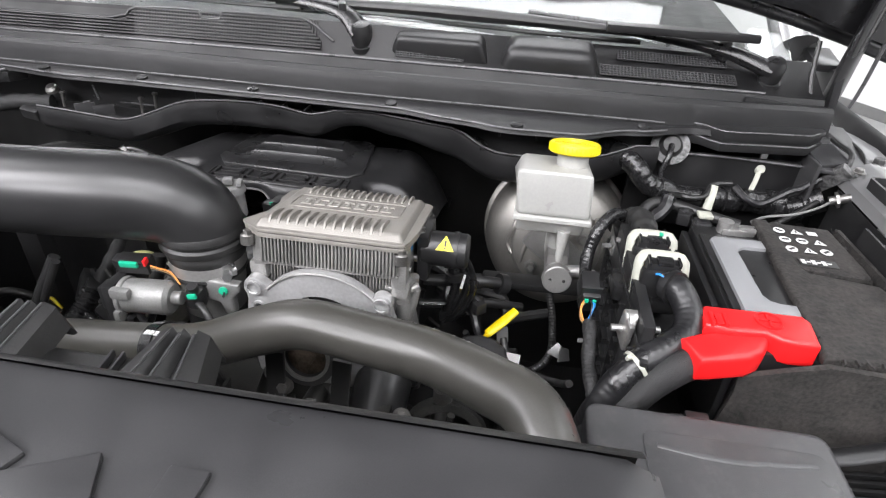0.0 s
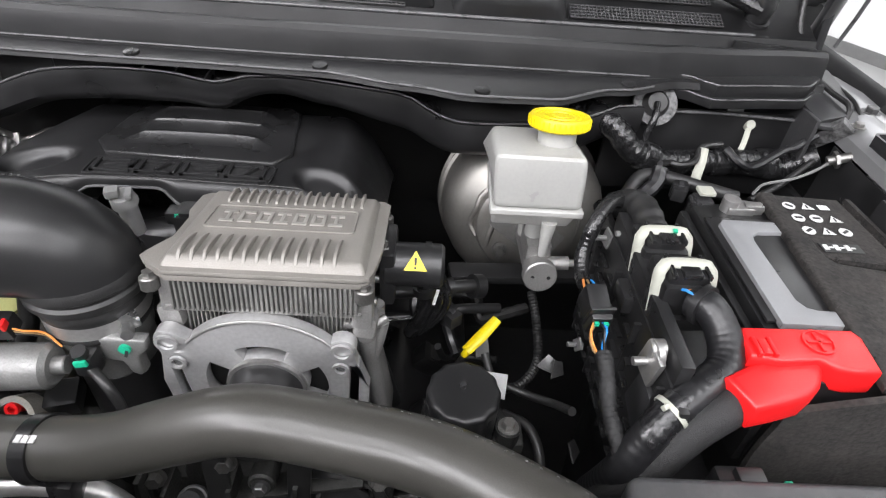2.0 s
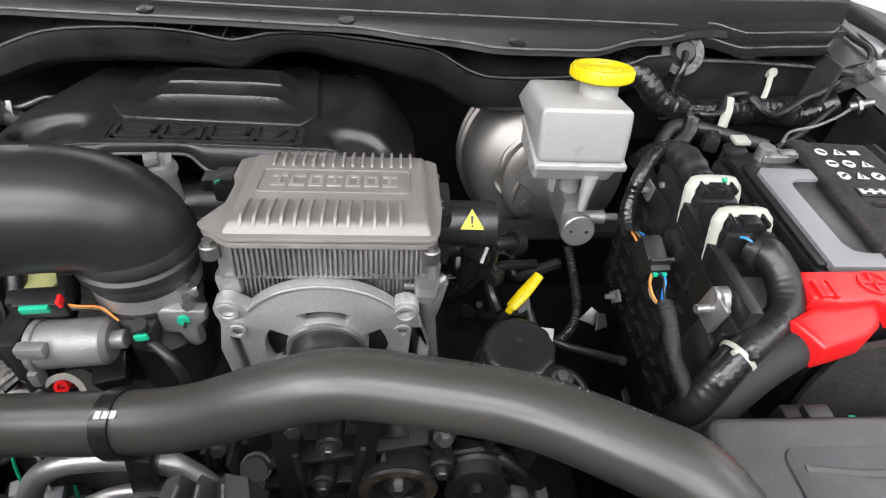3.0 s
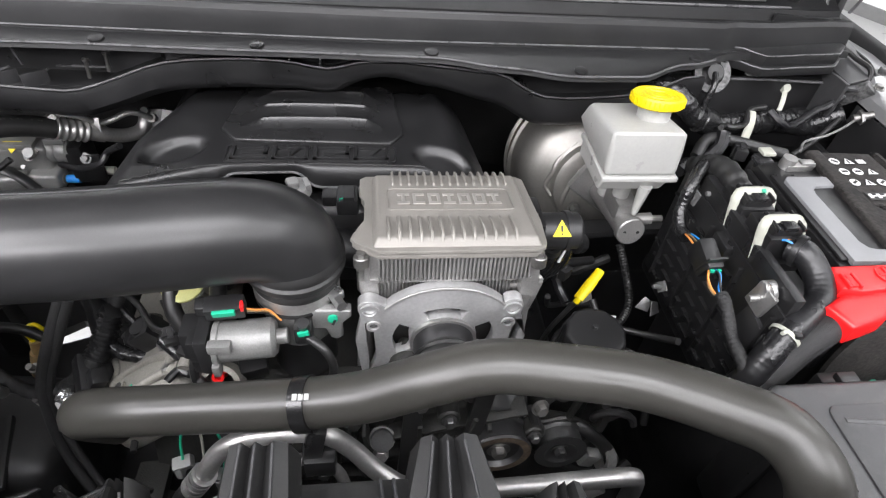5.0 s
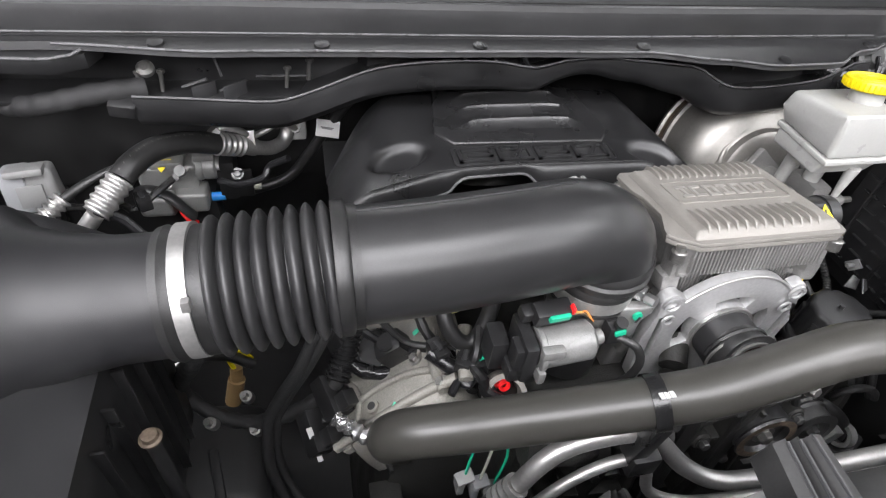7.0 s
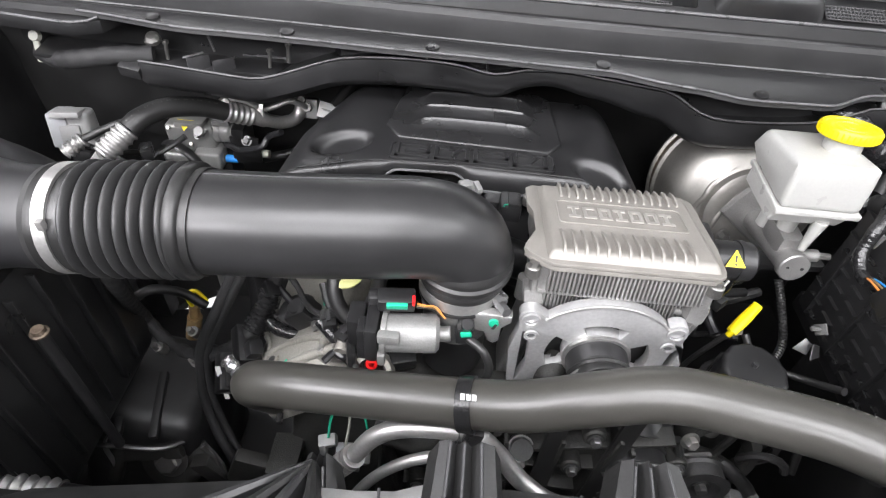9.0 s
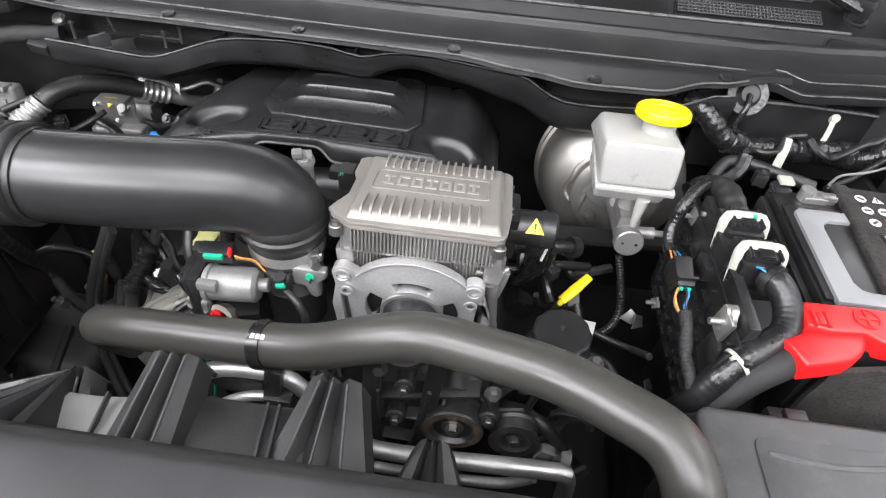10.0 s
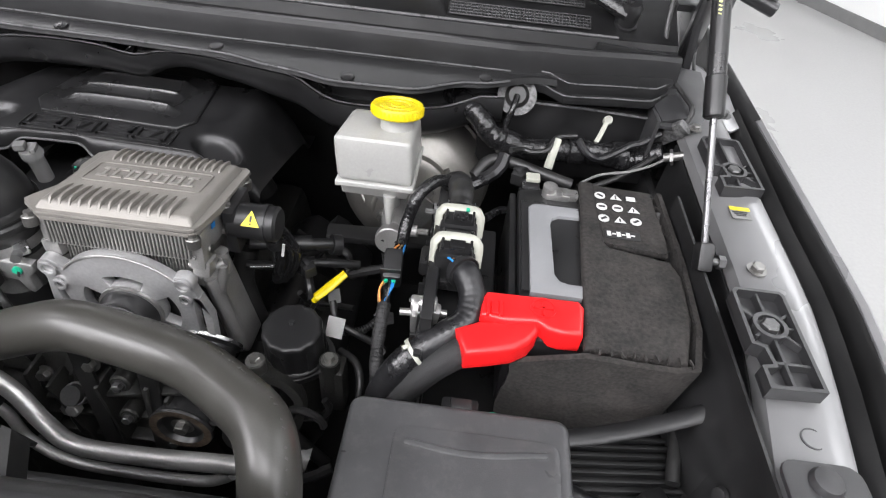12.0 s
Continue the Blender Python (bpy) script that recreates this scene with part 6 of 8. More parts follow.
part("lid_groove", sweep([(0.525, 0.33, 1.1015), (0.58, 0.325, 1.1022), (0.645, 0.333, 1.1015)], 0.003, 8, 0.01, 0.5), LID_PLASTIC, fuse)
part("box", rbox((0.18, 0.19, 0.16), (0.569, 0.272, 0.99), 0.008), PLASTIC, fuse, "black lower box")
part("catch", join(rbox((0.035, 0.02, 0.03), (0.57, 0.385, 1.06), 0.003), rbox((0.02, 0.012, 0.008), (0.57, 0.38, 1.085), 0.002)), PLASTIC, fuse, "black catch")
part("green_tip", rbox((0.006, 0.004, 0.004), (0.6, 0.378, 1.08), 0.001), GREEN, fuse)

tray = thing("battery_tray", (0.66, 0.5, 0.8), "black finned plastic battery tray", "battery tray")
part("side_wall", rbox((0.008, 0.26, 0.165), (0.524, 0.54, 1.031), 0.002), PLASTIC, tray, "black side wall")
for j in range(7):
    for k in range(7):
        y = 0.432 + 0.034 * k + 0.009 * (j % 4)
        if y < 0.655 and not (j > 3 and y < 0.5):
            part("fin", rbox((0.007, 0.024, 0.0022), (0.5185, y, 0.962 + 0.02 * j), 0.0008, (0, 0, 0)), PLASTIC_SATIN, tray)
for k in range(4):
    part("upright_rib", rbox((0.008, 0.0035, 0.15), (0.5175, 0.44 + 0.068 * k, 1.03), 0.001), PLASTIC, tray)
part("smooth_panel", rbox((0.006, 0.04, 0.05), (0.5185, 0.458, 1.06), 0.002, (12, 0, 0)), PLASTIC_GREY, tray, "smooth charcoal facet")
part("cable_clip", rbox((0.016, 0.03, 0.02), (0.518, 0.548, 1.1), 0.004), PLASTIC_SATIN, tray, "black moulded clip")
part("base", rbox((0.27, 0.34, 0.03), (0.665, 0.52, 0.935), 0.006), PLASTIC, tray)
part("leg", rbox((0.2, 0.26, 0.42), (0.66, 0.52, 0.72), 0.02), BLACK_PAINT, tray)
part("upper_rail", rbox((0.012, 0.2, 0.03), (0.528, 0.535, 1.12), 0.003, (0, 0, 0)), PLASTIC, tray, "narrow upper rail")
part("shelf", rbox((0.07, 0.19, 0.01), (0.56, 0.53, 1.085), 0.003), PLASTIC, tray)
single("hold_down_hose", sweep([(0.66, 0.365, 1.075), (0.7, 0.375, 1.075), (0.76, 0.39, 1.085), (0.8, 0.4, 1.1)], 0.009, 12, 0.006, 0.45), PLASTIC, (0.7, 0.375, 1.07), "thin black hose in front of the battery", "hose")
part("outer_shelf", rbox((0.13, 0.2, 0.02), (0.74, 0.33, 1.0), 0.004), PLASTIC, tray, "black ribbed shelf")

# connectors on the tray, with their pale locking levers
conn = thing("main_connector", (0.548, 0.55, 1.09), "pair of black connectors with pale locking levers", "electrical connector")


def lever(y, z, w):
    pts = [(0.548 - w, y - 0.012, z - 0.04), (0.548 - w, y, z - 0.004), (0.548 - w * 0.8, y + 0.004, z + 0.001), (0.548 + w * 0.8, y + 0.004, z + 0.001), (0.548 + w, y, z - 0.004), (0.548 + w, y - 0.01, z - 0.025)]
    return sweep(pts, 0.0028, 10, 0.004, 1.9)


for y, z in ((0.583, 1.148), (0.528, 1.155)):
    c = part("connector_body", join(rbox((0.042, 0.046, 0.05), (0.548, y, z - 0.03), 0.005), rbox((0.034, 0.03, 0.014), (0.548, y - 0.003, z - 0.004), 0.004)), PLASTIC, conn, "black connector body")
    part("locking_lever", lever(y - 0.006, z + 0.003, 0.0225), WHITE, c, "pale plastic locking lever")
for y, z in ((0.583, 1.148), (0.528, 1.155)):
    part("clip_tab", join(rbox((0.016, 0.012, 0.006), (0.549, y - 0.012, z + 0.003), 0.0015), rbox((0.003, 0.03, 0.005), (0.534, y - 0.004, z + 0.003), 0.001), rbox((0.003, 0.03, 0.005), (0.563, y - 0.004, z + 0.003), 0.001)), PLASTIC_SATIN, conn)
    part("side_lug", join(rbox((0.006, 0.02, 0.03), (0.5245, y - 0.012, z - 0.036), 0.0015), rbox((0.006, 0.02, 0.03), (0.5715, y - 0.012, z - 0.036), 0.0015), rbox((0.05, 0.008, 0.012), (0.548, y - 0.026, z - 0.04), 0.002)), PLASTIC_SATIN, conn)
part("rear_boot", sweep([(0.548, 0.6, 1.135), (0.546, 0.63, 1.14), (0.543, 0.655, 1.132), (0.535, 0.68, 1.112)], lambda q, n: 0.0145 + 0.0007 * math.sin(q * 420), 18, 0.003), RUBBER, conn, "black rubber boot")
part("green_mark", rbox((0.004, 0.004, 0.006), (0.556, 0.579, 1.153), 0.0, (20, 0, 0)), GREEN, conn)
for k, m in enumerate((BLUE, ORANGE, PLASTIC, BLUE)):
    part("wire", sweep([(0.537 + 0.006 * k, 0.511, 1.142), (0.543 + 0.005 * k, 0.504, 1.15), (0.552 + 0.002 * k, 0.494, 1.148)], 0.0012, 6, 0.004), m, conn)
part("main_loom", sweep([(0.552, 0.505, 1.138), (0.562, 0.492, 1.141), (0.57, 0.472, 1.13), (0.566, 0.452, 1.12), (0.548, 0.437, 1.113), (0.52, 0.421, 1.099), (0.503, 0.409, 1.08), (0.49, 0.402, 1.05), (0.485, 0.42, 0.98)], lambda s, n: 0.0138 + 0.0001 * math.sin(s * 900) + 0.0003 * math.sin(s * 90 + 2 * math.sin(s * 45)), 18, 0.001), TAPE, conn, "thick taped wiring loom")
part("loom_collar", ring((0.556, 0.5, 1.14), (0.55, -0.8, 0.15), 0.0175, 0.0135, 0.006, 24), PLASTIC, conn, "black collar")
part("pale_tie", join(ring((0.5195, 0.4208, 1.0985), (0.027, 0.016, 0.0165), 0.0152, 0.0142, 0.004, 28), rbox((0.006, 0.004, 0.005), (0.512, 0.4175, 1.1115), 0.001, (20, 0, 30))), WHITE, conn, "pale cable tie")
single("metal_clip", join(rbox((0.006, 0.026, 0.034), (0.514, 0.462, 1.108), 0.0025, (10, 0, 8)), rbox((0.02, 0.016, 0.03), (0.529, 0.464, 1.106), 0.005, (0, 12, 0)), rod((0.511, 0.466, 1.12), (0.536, 0.466, 1.122), 0.008, seg=16, bevel=0.001), rod((0.5, 0.463, 1.108), (0.547, 0.467, 1.109), 0.0038, seg=10), ring((0.513, 0.462, 1.118), (1, 0.1, 0), 0.012, 0.006, 0.005, 20)), PIPE, (0.53, 0.462, 1.09), "bright zinc clamp on the tray rail", "clip")
for cx, cy, cz, tilt in ((0.508, 0.597, 0.976, 35), (0.518, 0.631, 1.103, 10), (0.53, 0.614, 1.122, 70)):
    single("tray_clip", join(rbox((0.003, 0.014, 0.02), (cx, cy, cz), 0.001, (tilt, 0, 10)), rod((cx - 0.012, cy, cz), (cx + 0.006, cy, cz), 0.003, seg=8)), LIGHT_GREY, (cx, cy, cz), "small pale spring clip on the battery tray", "clip", "tray clips")
for cx, cy, cz, tilt in ((0.474, 0.55, 0.988, 20), (0.466, 0.56, 0.985, -30), (0.478, 0.462, 0.978, 50)):
    single("metal_tab", prism([(-0.008, -0.009), (0.009, -0.006), (0.007, 0.008), (-0.004, 0.01)], 0.002, (cx, cy, cz), (50, 15, tilt), bevel=0.0006), DARK_STEEL, (cx, cy, cz), "bent dark metal tab beside the tray", "bracket", "metal tabs")

sensor_loom = thing("sensor_loom", (0.48, 0.45, 1.0), "thin corrugated wiring loom with coloured wires", "wiring loom")
part("sleeve", sweep([(0.535, 0.66, 1.13), (0.515, 0.64, 1.142), (0.497, 0.618, 1.134), (0.487, 0.603, 1.105), (0.485, 0.585, 1.092), (0.485, 0.57, 1.093)], lambda q, n: 0.0074 + 0.0002 * math.sin(q * 1100) + 0.0003 * math.sin(q * 200), 12, 0.0015), GLOSS_TAPE, sensor_loom, "black taped sleeve")
for k, m in enumerate((ORANGE, BROWN, BLUE)):
    part("wire", sweep([(0.484 + 0.003 * k, 0.575, 1.095), (0.48 + 0.005 * k, 0.56, 1.102), (0.478 + 0.006 * k, 0.542, 1.106)], 0.0012, 6, 0.004), m, sensor_loom)
part("connector", join(rbox((0.02, 0.036, 0.028), (0.483, 0.525, 1.105), 0.004, (20, 0, 4)), rbox((0.014, 0.012, 0.034), (0.484, 0.536, 1.104), 0.003, (20, 0, 4)), rbox((0.022, 0.003, 0.03), (0.483, 0.512, 1.108), 0.001, (20, 0, 4))), PLASTIC, sensor_loom, "black connector")
for m, a, b in ((BLUE, 0.01, 0.0), (BLUE, 0.007, 0.002), (BROWN, 0.002, -0.005), (ORANGE, 0.0, -0.003), (PLASTIC, 0.004, 0.003)):
    part("wire", sweep([(0.478 + a, 0.506, 1.106), (0.477 + a + b, 0.496, 1.106 + b), (0.479 + 0.3 * a + b, 0.484, 1.099 + 0.5 * b), (0.482, 0.468, 1.096)], 0.0011, 6, 0.003), m, sensor_loom)
part("lower_sleeve", sweep([(0.482, 0.478, 1.099), (0.482, 0.46, 1.094), (0.482, 0.438, 1.08), (0.486, 0.408, 1.068), (0.49, 0.395, 1.04)], lambda q, n: 0.0066 + 0.0003 * math.sin(q * 1400) + 0.0004 * math.sin(q * 230), 12, 0.0012), BRAID, sensor_loom, "braided sleeve")
for x in (0.479, 0.487):
    part("green_tip", rbox((0.004, 0.003, 0.003), (x, 0.502, 1.108), 0.0), GREEN, sensor_loom)

# ---- centre right: pump cap, dipstick ----
pump = thing("filter_housing", (0.372, 0.495, 0.93), "black lobed plastic filter housing cap", "filter housing")
def lobed(r, depth, n, m=72):
    return [((r + depth * math.cos(n * a)) * math.cos(a), (r + depth * math.cos(n * a)) * math.sin(a)) for a in (2 * math.pi * i / m for i in range(m))]


part("cap", join(prism(lobed(0.0345, 0.0007, 12, 96), 0.05, (0.373, 0.496, 0.971), (3, 0, 0), bevel=0.006, seg=4), lathe([(0, 0), (0.037, 0), (0.0385, 0.003), (0.0385, 0.014), (0.036, 0.018), (0, 0.018)], (0.373, 0.498, 0.955), (0, -0.05, 1), 40)), PLASTIC, pump, "black lobed cap", crease=60)
for k in range(6):
    a = 2 * math.pi * (k + 0.3) / 6
    part("grip_rib", rbox((0.005, 0.012, 0.036), (0.373 + 0.0335 * math.cos(a), 0.4965 + 0.0335 * math.sin(a), 0.989), 0.002, (0, 0, math.degrees(a))), PLASTIC, pump)
part("rim", prism(lobed(0.0425, 0.003, 3, 72), 0.01, (0.374, 0.498, 0.958), (3, 0, 0), bevel=0.002), PLASTIC, pump, "lobed rim under the cap")
part("nub", rod((0.372, 0.497, 1.02), (0.372, 0.497, 1.026), 0.003, seg=10), PLASTIC_GREY, pump)
part("bracket", join(rod((0.418, 0.48, 0.93), (0.418, 0.48, 0.985), 0.012, seg=18), rbox((0.03, 0.03, 0.08), (0.42, 0.485, 0.93), 0.005)), BLOCK_CAST, pump, "cast bracket posts")
part("post_bolt", hexbolt((0.418, 0.48, 0.985), r=0.007, h=0.007), BOLT_STEEL, pump)
part("stem", rod((0.372, 0.5, 0.86), (0.372, 0.5, 0.955), 0.03, seg=20), BLOCK_CAST, pump)
dip = thing("dipstick", (0.385, 0.575, 0.9), "yellow plastic dipstick handle on a thin tube", "dipstick")
part("handle", join(sweep([(0.379, 0.566, 0.992), (0.394, 0.579, 1.0005), (0.412, 0.5955, 1.012)], lambda q, n: 0.0074 - 0.0012 * abs(2 * q / n - 0.9), 12, 0.003, 0.55), rod((0.381, 0.567, 0.993), (0.377, 0.565, 0.986), 0.004, seg=10)), YELLOW, dip, "yellow handle")
part("tube", sweep([(0.381, 0.568, 0.988), (0.37, 0.57, 0.96), (0.355, 0.575, 0.9), (0.35, 0.58, 0.8)], 0.0035, 8), DARK_STEEL, dip, "thin steel tube")
single("sensor_wire", loom([(0.455, 0.645, 1.01), (0.462, 0.62, 0.985), (0.463, 0.585, 0.96), (0.445, 0.56, 0.95), (0.42, 0.55, 0.95), (0.4, 0.545, 0.955)], 0.005, 0.004, 0.1, 10), RUBBER, (0.455, 0.6, 0.95), "thin black corrugated wire loom", "wiring loom")
single("paper_tag", rbox((0.022, 0.002, 0.026), (0.411, 0.536, 0.975), 0.0, (-40, 0, -8)), PRINT, (0.411, 0.536, 0.975), "small white printed paper tag", "tag")

idler = thing("idler_pulley", (0.26, 0.42, 0.9), "dark grooved idler pulley with bolt", "pulley")
part("wheel", lathe([(0, 0), (0.036, 0), (0.037, 0.003), (0.034, 0.006), (0.034, 0.024), (0.037, 0.027), (0.036, 0.03), (0.027, 0.03), (0.024, 0.024), (0.012, 0.024), (0, 0.024)], (0.26, 0.432, 0.92), (0, -1, 0.05), 40), TUBE_PLASTIC, idler, "dark pulley wheel")
part("rear_rim", ring((0.26, 0.438, 0.92), (0, -1, 0.05), 0.0405, 0.0375, 0.004, 44), PIPE, idler, "bright rear rim")
part("face_ring", ring((0.26, 0.4035, 0.9215), (0, -1, 0.05), 0.0355, 0.027, 0.0015, 40), RUSTY, idler, "dusty brown face ring")
part("bolt", hexbolt((0.26, 0.409, 0.921), (0, -1, 0.05), 0.0085, 0.008, 1.6), BOLT_STEEL, idler, "steel bolt")
single("drive_belt", join(rbox((0.02, 0.005, 0.36), (0.158, 0.412, 0.87), 0.001, (-4, 2, 0)), rbox((0.02, 0.005, 0.36), (0.222, 0.412, 0.87), 0.001, (-4, 5, 0)), sweep([(0.1635 + 0.0325 * (1 - math.cos(a)), 0.455, 1.03 + 0.0345 * math.sin(a)) for a in (math.pi * k / 10 for k in range(11))], 0.003, 6, 0.01)), RUBBER, (0.19, 0.45, 0.9), "black ribbed drive belt", "belt")
damper = thing("belt_damper", (0.12, 0.45, 0.86), "cast grey belt damper with a black rubber boot", "belt damper")
part("body", join(rod((0.148, 0.458, 0.985), (0.118, 0.446, 0.9), 0.017, seg=24, bevel=0.003), rod((0.15, 0.47, 0.99), (0.165, 0.5, 1.0), 0.015, seg=18)), BLOCK_CAST, damper, "cast grey body")
part("collar", ring((0.12, 0.447, 0.905), (0.33, 0.12, 0.93), 0.02, 0.016, 0.008, 24), DARK_STEEL, damper)
part("plug", rod((0.112, 0.44, 0.893), (0.108, 0.418, 0.9), 0.0085, seg=6), BOLT_STEEL, damper, "bright hexagonal plug")
part("boot", loom([(0.116, 0.446, 0.89), (0.113, 0.447, 0.86), (0.113, 0.45, 0.81)], 0.013, 0.008, 0.14, 18), RUBBER, damper, "ridged rubber boot")

# ---- air conditioning pipes in front ----
pipes = thing("coolant_pipes", (0.15, 0.36, 0.95), "bent bright aluminium air conditioning pipes", "metal pipe")
part("upper_pipe", sweep([(-0.045, 0.389, 0.95), (-0.026, 0.392, 0.985), (0.0, 0.395, 1.003), (0.04, 0.395, 1.01), (0.075, 0.394, 1.005), (0.1, 0.39, 0.98), (0.13, 0.375, 0.952), (0.17, 0.36, 0.942), (0.25, 0.352, 0.955), (0.36, 0.345, 0.978), (0.382, 0.344, 0.97), (0.39, 0.344, 0.9)], 0.0095, 18), PIPE, pipes, "bright bent pipe")
part("lower_pipe", sweep([(-0.06, 0.376, 0.84), (-0.045, 0.377, 0.88), (-0.024, 0.378, 0.925), (0.0, 0.38, 0.955), (0.03, 0.382, 0.975), (0.06, 0.382, 0.98), (0.085, 0.38, 0.955), (0.1, 0.372, 0.915), (0.15, 0.36, 0.9), (0.24, 0.35, 0.915), (0.31, 0.345, 0.93), (0.335, 0.344, 0.945), (0.35, 0.344, 0.96)], 0.006, 14), PIPE, pipes, "thin bright pipe")
part("crimp", join(*[ring(Vector((-0.046, 0.389, 0.948)) - Vector((0.5, 0, 0.85)) * 0.009 * k, (-0.5, 0, -0.85), 0.013, 0.008, 0.0065, 24) for k in range(4)]), PIPE, pipes, "ridged crimp")
part("hose", sweep([(-0.063, 0.389, 0.92), (-0.085, 0.385, 0.88), (-0.1, 0.38, 0.8), (-0.1, 0.38, 0.6)], 0.011, 14), RUBBER, pipes, "black rubber hose")

# ---- fan shroud ----
shroud = thing("fan_shroud", (0.1, 0.26, 0.8), "black plastic fan shroud with pleated ridges", "fan shroud")
rows = []
for x in (-0.04, -0.015, 0.01, 0.026, 0.036, 0.08, 0.12, 0.15, 0.17):
    low = 0.024 * min(1, max(0, (0.034 - x) / 0.03)) + 0.3 * max(0, x - 0.15)
    rows.append([(x, 0.205, 1.17 - low * 0.6), (x, 0.24, 1.172 - low * 0.8), (x, 0.27, 1.171 - low), (x, 0.276, 1.167 - low), (x, 0.279, 1.15 - low), (x, 0.285, 1.0)])
part("pale_panel", skin(rows[:5], 0.003), LIGHT_GREY, shroud, "pale grey lower panel")
part("top_panel", skin(rows[4:], 0.003), PLEAT, shroud, "matt black top panel")
for x, z in ((0.004, 1.157), (0.128, 1.1745), (0.136, 1.174)):
    part("thin_rib", rbox((0.002, 0.06, 0.006), (x, 0.243, z), 0.0006, (0, 0, 6)), PLASTIC_GREY, shroud, "thin raised rib")


def ridge(x, y0, y1, w0, w1, z0, z1):
    rows = []
    for k in range(9):
        t = k / 8
        w, z, y = w0 + (w1 - w0) * t, z0 + (z1 - z0) * t, y0 + (y1 - y0) * t
        rows.append([(x - w - 0.006, y, z - 0.022), (x - w, y, z - 0.004), (x - w * 0.6, y, z), (x - w * 0.35, y, z - 0.008), (x - w * 0.1, y, z), (x + w * 0.2, y, z - 0.008), (x + w * 0.5, y, z), (x + w, y, z - 0.004), (x + w + 0.006, y, z - 0.022)])
    rows.append([(p[0], y1 + 0.004, z1 - 0.03) for p in rows[-1]])
    return skin(rows, 0.003)


part("ridge", ridge(0.053, 0.2, 0.292, 0.024, 0.017, 1.182, 1.195), PLEAT, shroud, "pleated ridge")
part("ridge", ridge(0.169, 0.2, 0.295, 0.043, 0.018, 1.17, 1.186), PLEAT, shroud, "pleated ridge")
part("ridge", ridge(-0.044, 0.215, 0.3, 0.04, 0.008, 1.115, 1.142), PLEAT, shroud, "pleated ridge")
for x, w0, w1, z0, z1 in ((0.053, 0.024, 0.017, 1.182, 1.195), (0.169, 0.043, 0.018, 1.17, 1.186), (-0.044, 0.04, 0.008, 1.115, 1.142)):
    for f in (-0.6, -0.1, 0.5):
        part("crest", sweep([(x + w0 * f, 0.202, z0), (x + w1 * f, 0.29, z1)], 0.0012, 6, 0.05), PLASTIC_GREY, shroud, "worn ridge crest")
fan_tip = Vector((-0.047, 0.292, 1.147))
for k, (fx, fz) in enumerate(((-0.16, 1.17), (-0.105, 1.18), (-0.07, 1.186), (-0.03, 1.188))):
    foot = Vector((fx, 0.218, fz))
    way = (foot - fan_tip).normalized()
    out = way.cross(Vector((0, 0, 1))).normalized()
    rows = []
    for q in range(9):
        c, w = fan_tip.lerp(foot, q / 8), 0.004 + 0.007 * q / 8
        rows.append([c - out * w * 1.6 - Vector((0, 0, 0.03)), c - out * w * 0.5 - Vector((0, 0, 0.002)), c, c + out * w * 0.5 - Vector((0, 0, 0.002)), c + out * w * 1.6 - Vector((0, 0, 0.03))])
    part("fan_rib", skin(rows, 0.002), PLEAT if k % 2 else PLASTIC_GREY, shroud, "long sloping rib")
part("fan_sheet", skin([[(-0.3, 0.215, 1.12), (-0.3, 0.25, 1.1), (-0.28, 0.29, 1.05)], [(-0.17, 0.215, 1.145), (-0.15, 0.255, 1.125), (-0.12, 0.29, 1.1)], [(-0.04, 0.215, 1.16), (-0.045, 0.255, 1.14), (-0.047, 0.294, 1.115)]], 0.003), PLEAT, shroud, "dark sloping sheet")
part("wall", rbox((1.0, 0.012, 0.5), (0.0, 0.3, 0.75), 0.004), PLASTIC, shroud)
radiator = thing("radiator", (0.0, 0.2, 0.5), "dark radiator core behind the shroud", "radiator")
part("core", rbox((1.0, 0.06, 0.6), (0.0, 0.22, 0.81), 0.006), DARK_STEEL, radiator)

# ---- far passenger side: hoses, valve block, relay ----
achose = thing("aircon_hose", (-0.4, 0.85, 1.0), "black air conditioning hose with bright crimped ends", "hose")
ACLINE = [(-0.447, 0.8, 1.035), (-0.435, 0.82, 1.043), (-0.412, 0.855, 1.042), (-0.38, 0.888, 1.028), (-0.349, 0.912, 1.009)]
part("rubber_hose", sweep(ACLINE, 0.0155, 20), RUBBER, achose, "black rubber hose")
CRIMP = lambda q, n: 0.0163 + 0.0014 * math.sin(2 * math.pi * q / 0.01)
part("crimp", sweep([(-0.447, 0.8, 1.035), (-0.474, 0.765, 1.012)], CRIMP, 24, 0.0012), PIPE, achose, "ridged bright crimp")
part("crimp", sweep([(-0.349, 0.912, 1.009), (-0.318, 0.94, 0.986)], CRIMP, 24, 0.0012), PIPE, achose, "ridged bright crimp")
part("pipe", join(sweep([(-0.319, 0.939, 0.987), (-0.298, 0.956, 0.97), (-0.279, 0.974, 0.957), (-0.262, 0.992, 0.955), (-0.254, 1.002, 0.966), (-0.252, 1.006, 0.98)], 0.0112, 18), rod((-0.319, 0.939, 0.987), (-0.302, 0.953, 0.973), 0.0135, seg=20)), PIPE, achose, "bright bent pipe")
part("thin_pipe", sweep([(-0.349, 0.92, 1.024), (-0.338, 0.925, 1.026), (-0.32, 0.935, 1.016), (-0.304, 0.955, 0.993), (-0.288, 0.965, 0.992), (-0.264, 0.978, 0.998), (-0.245, 0.99, 0.985), (-0.238, 1.0, 0.972)], 0.0048, 12), PIPE, achose, "thin bright pipe")
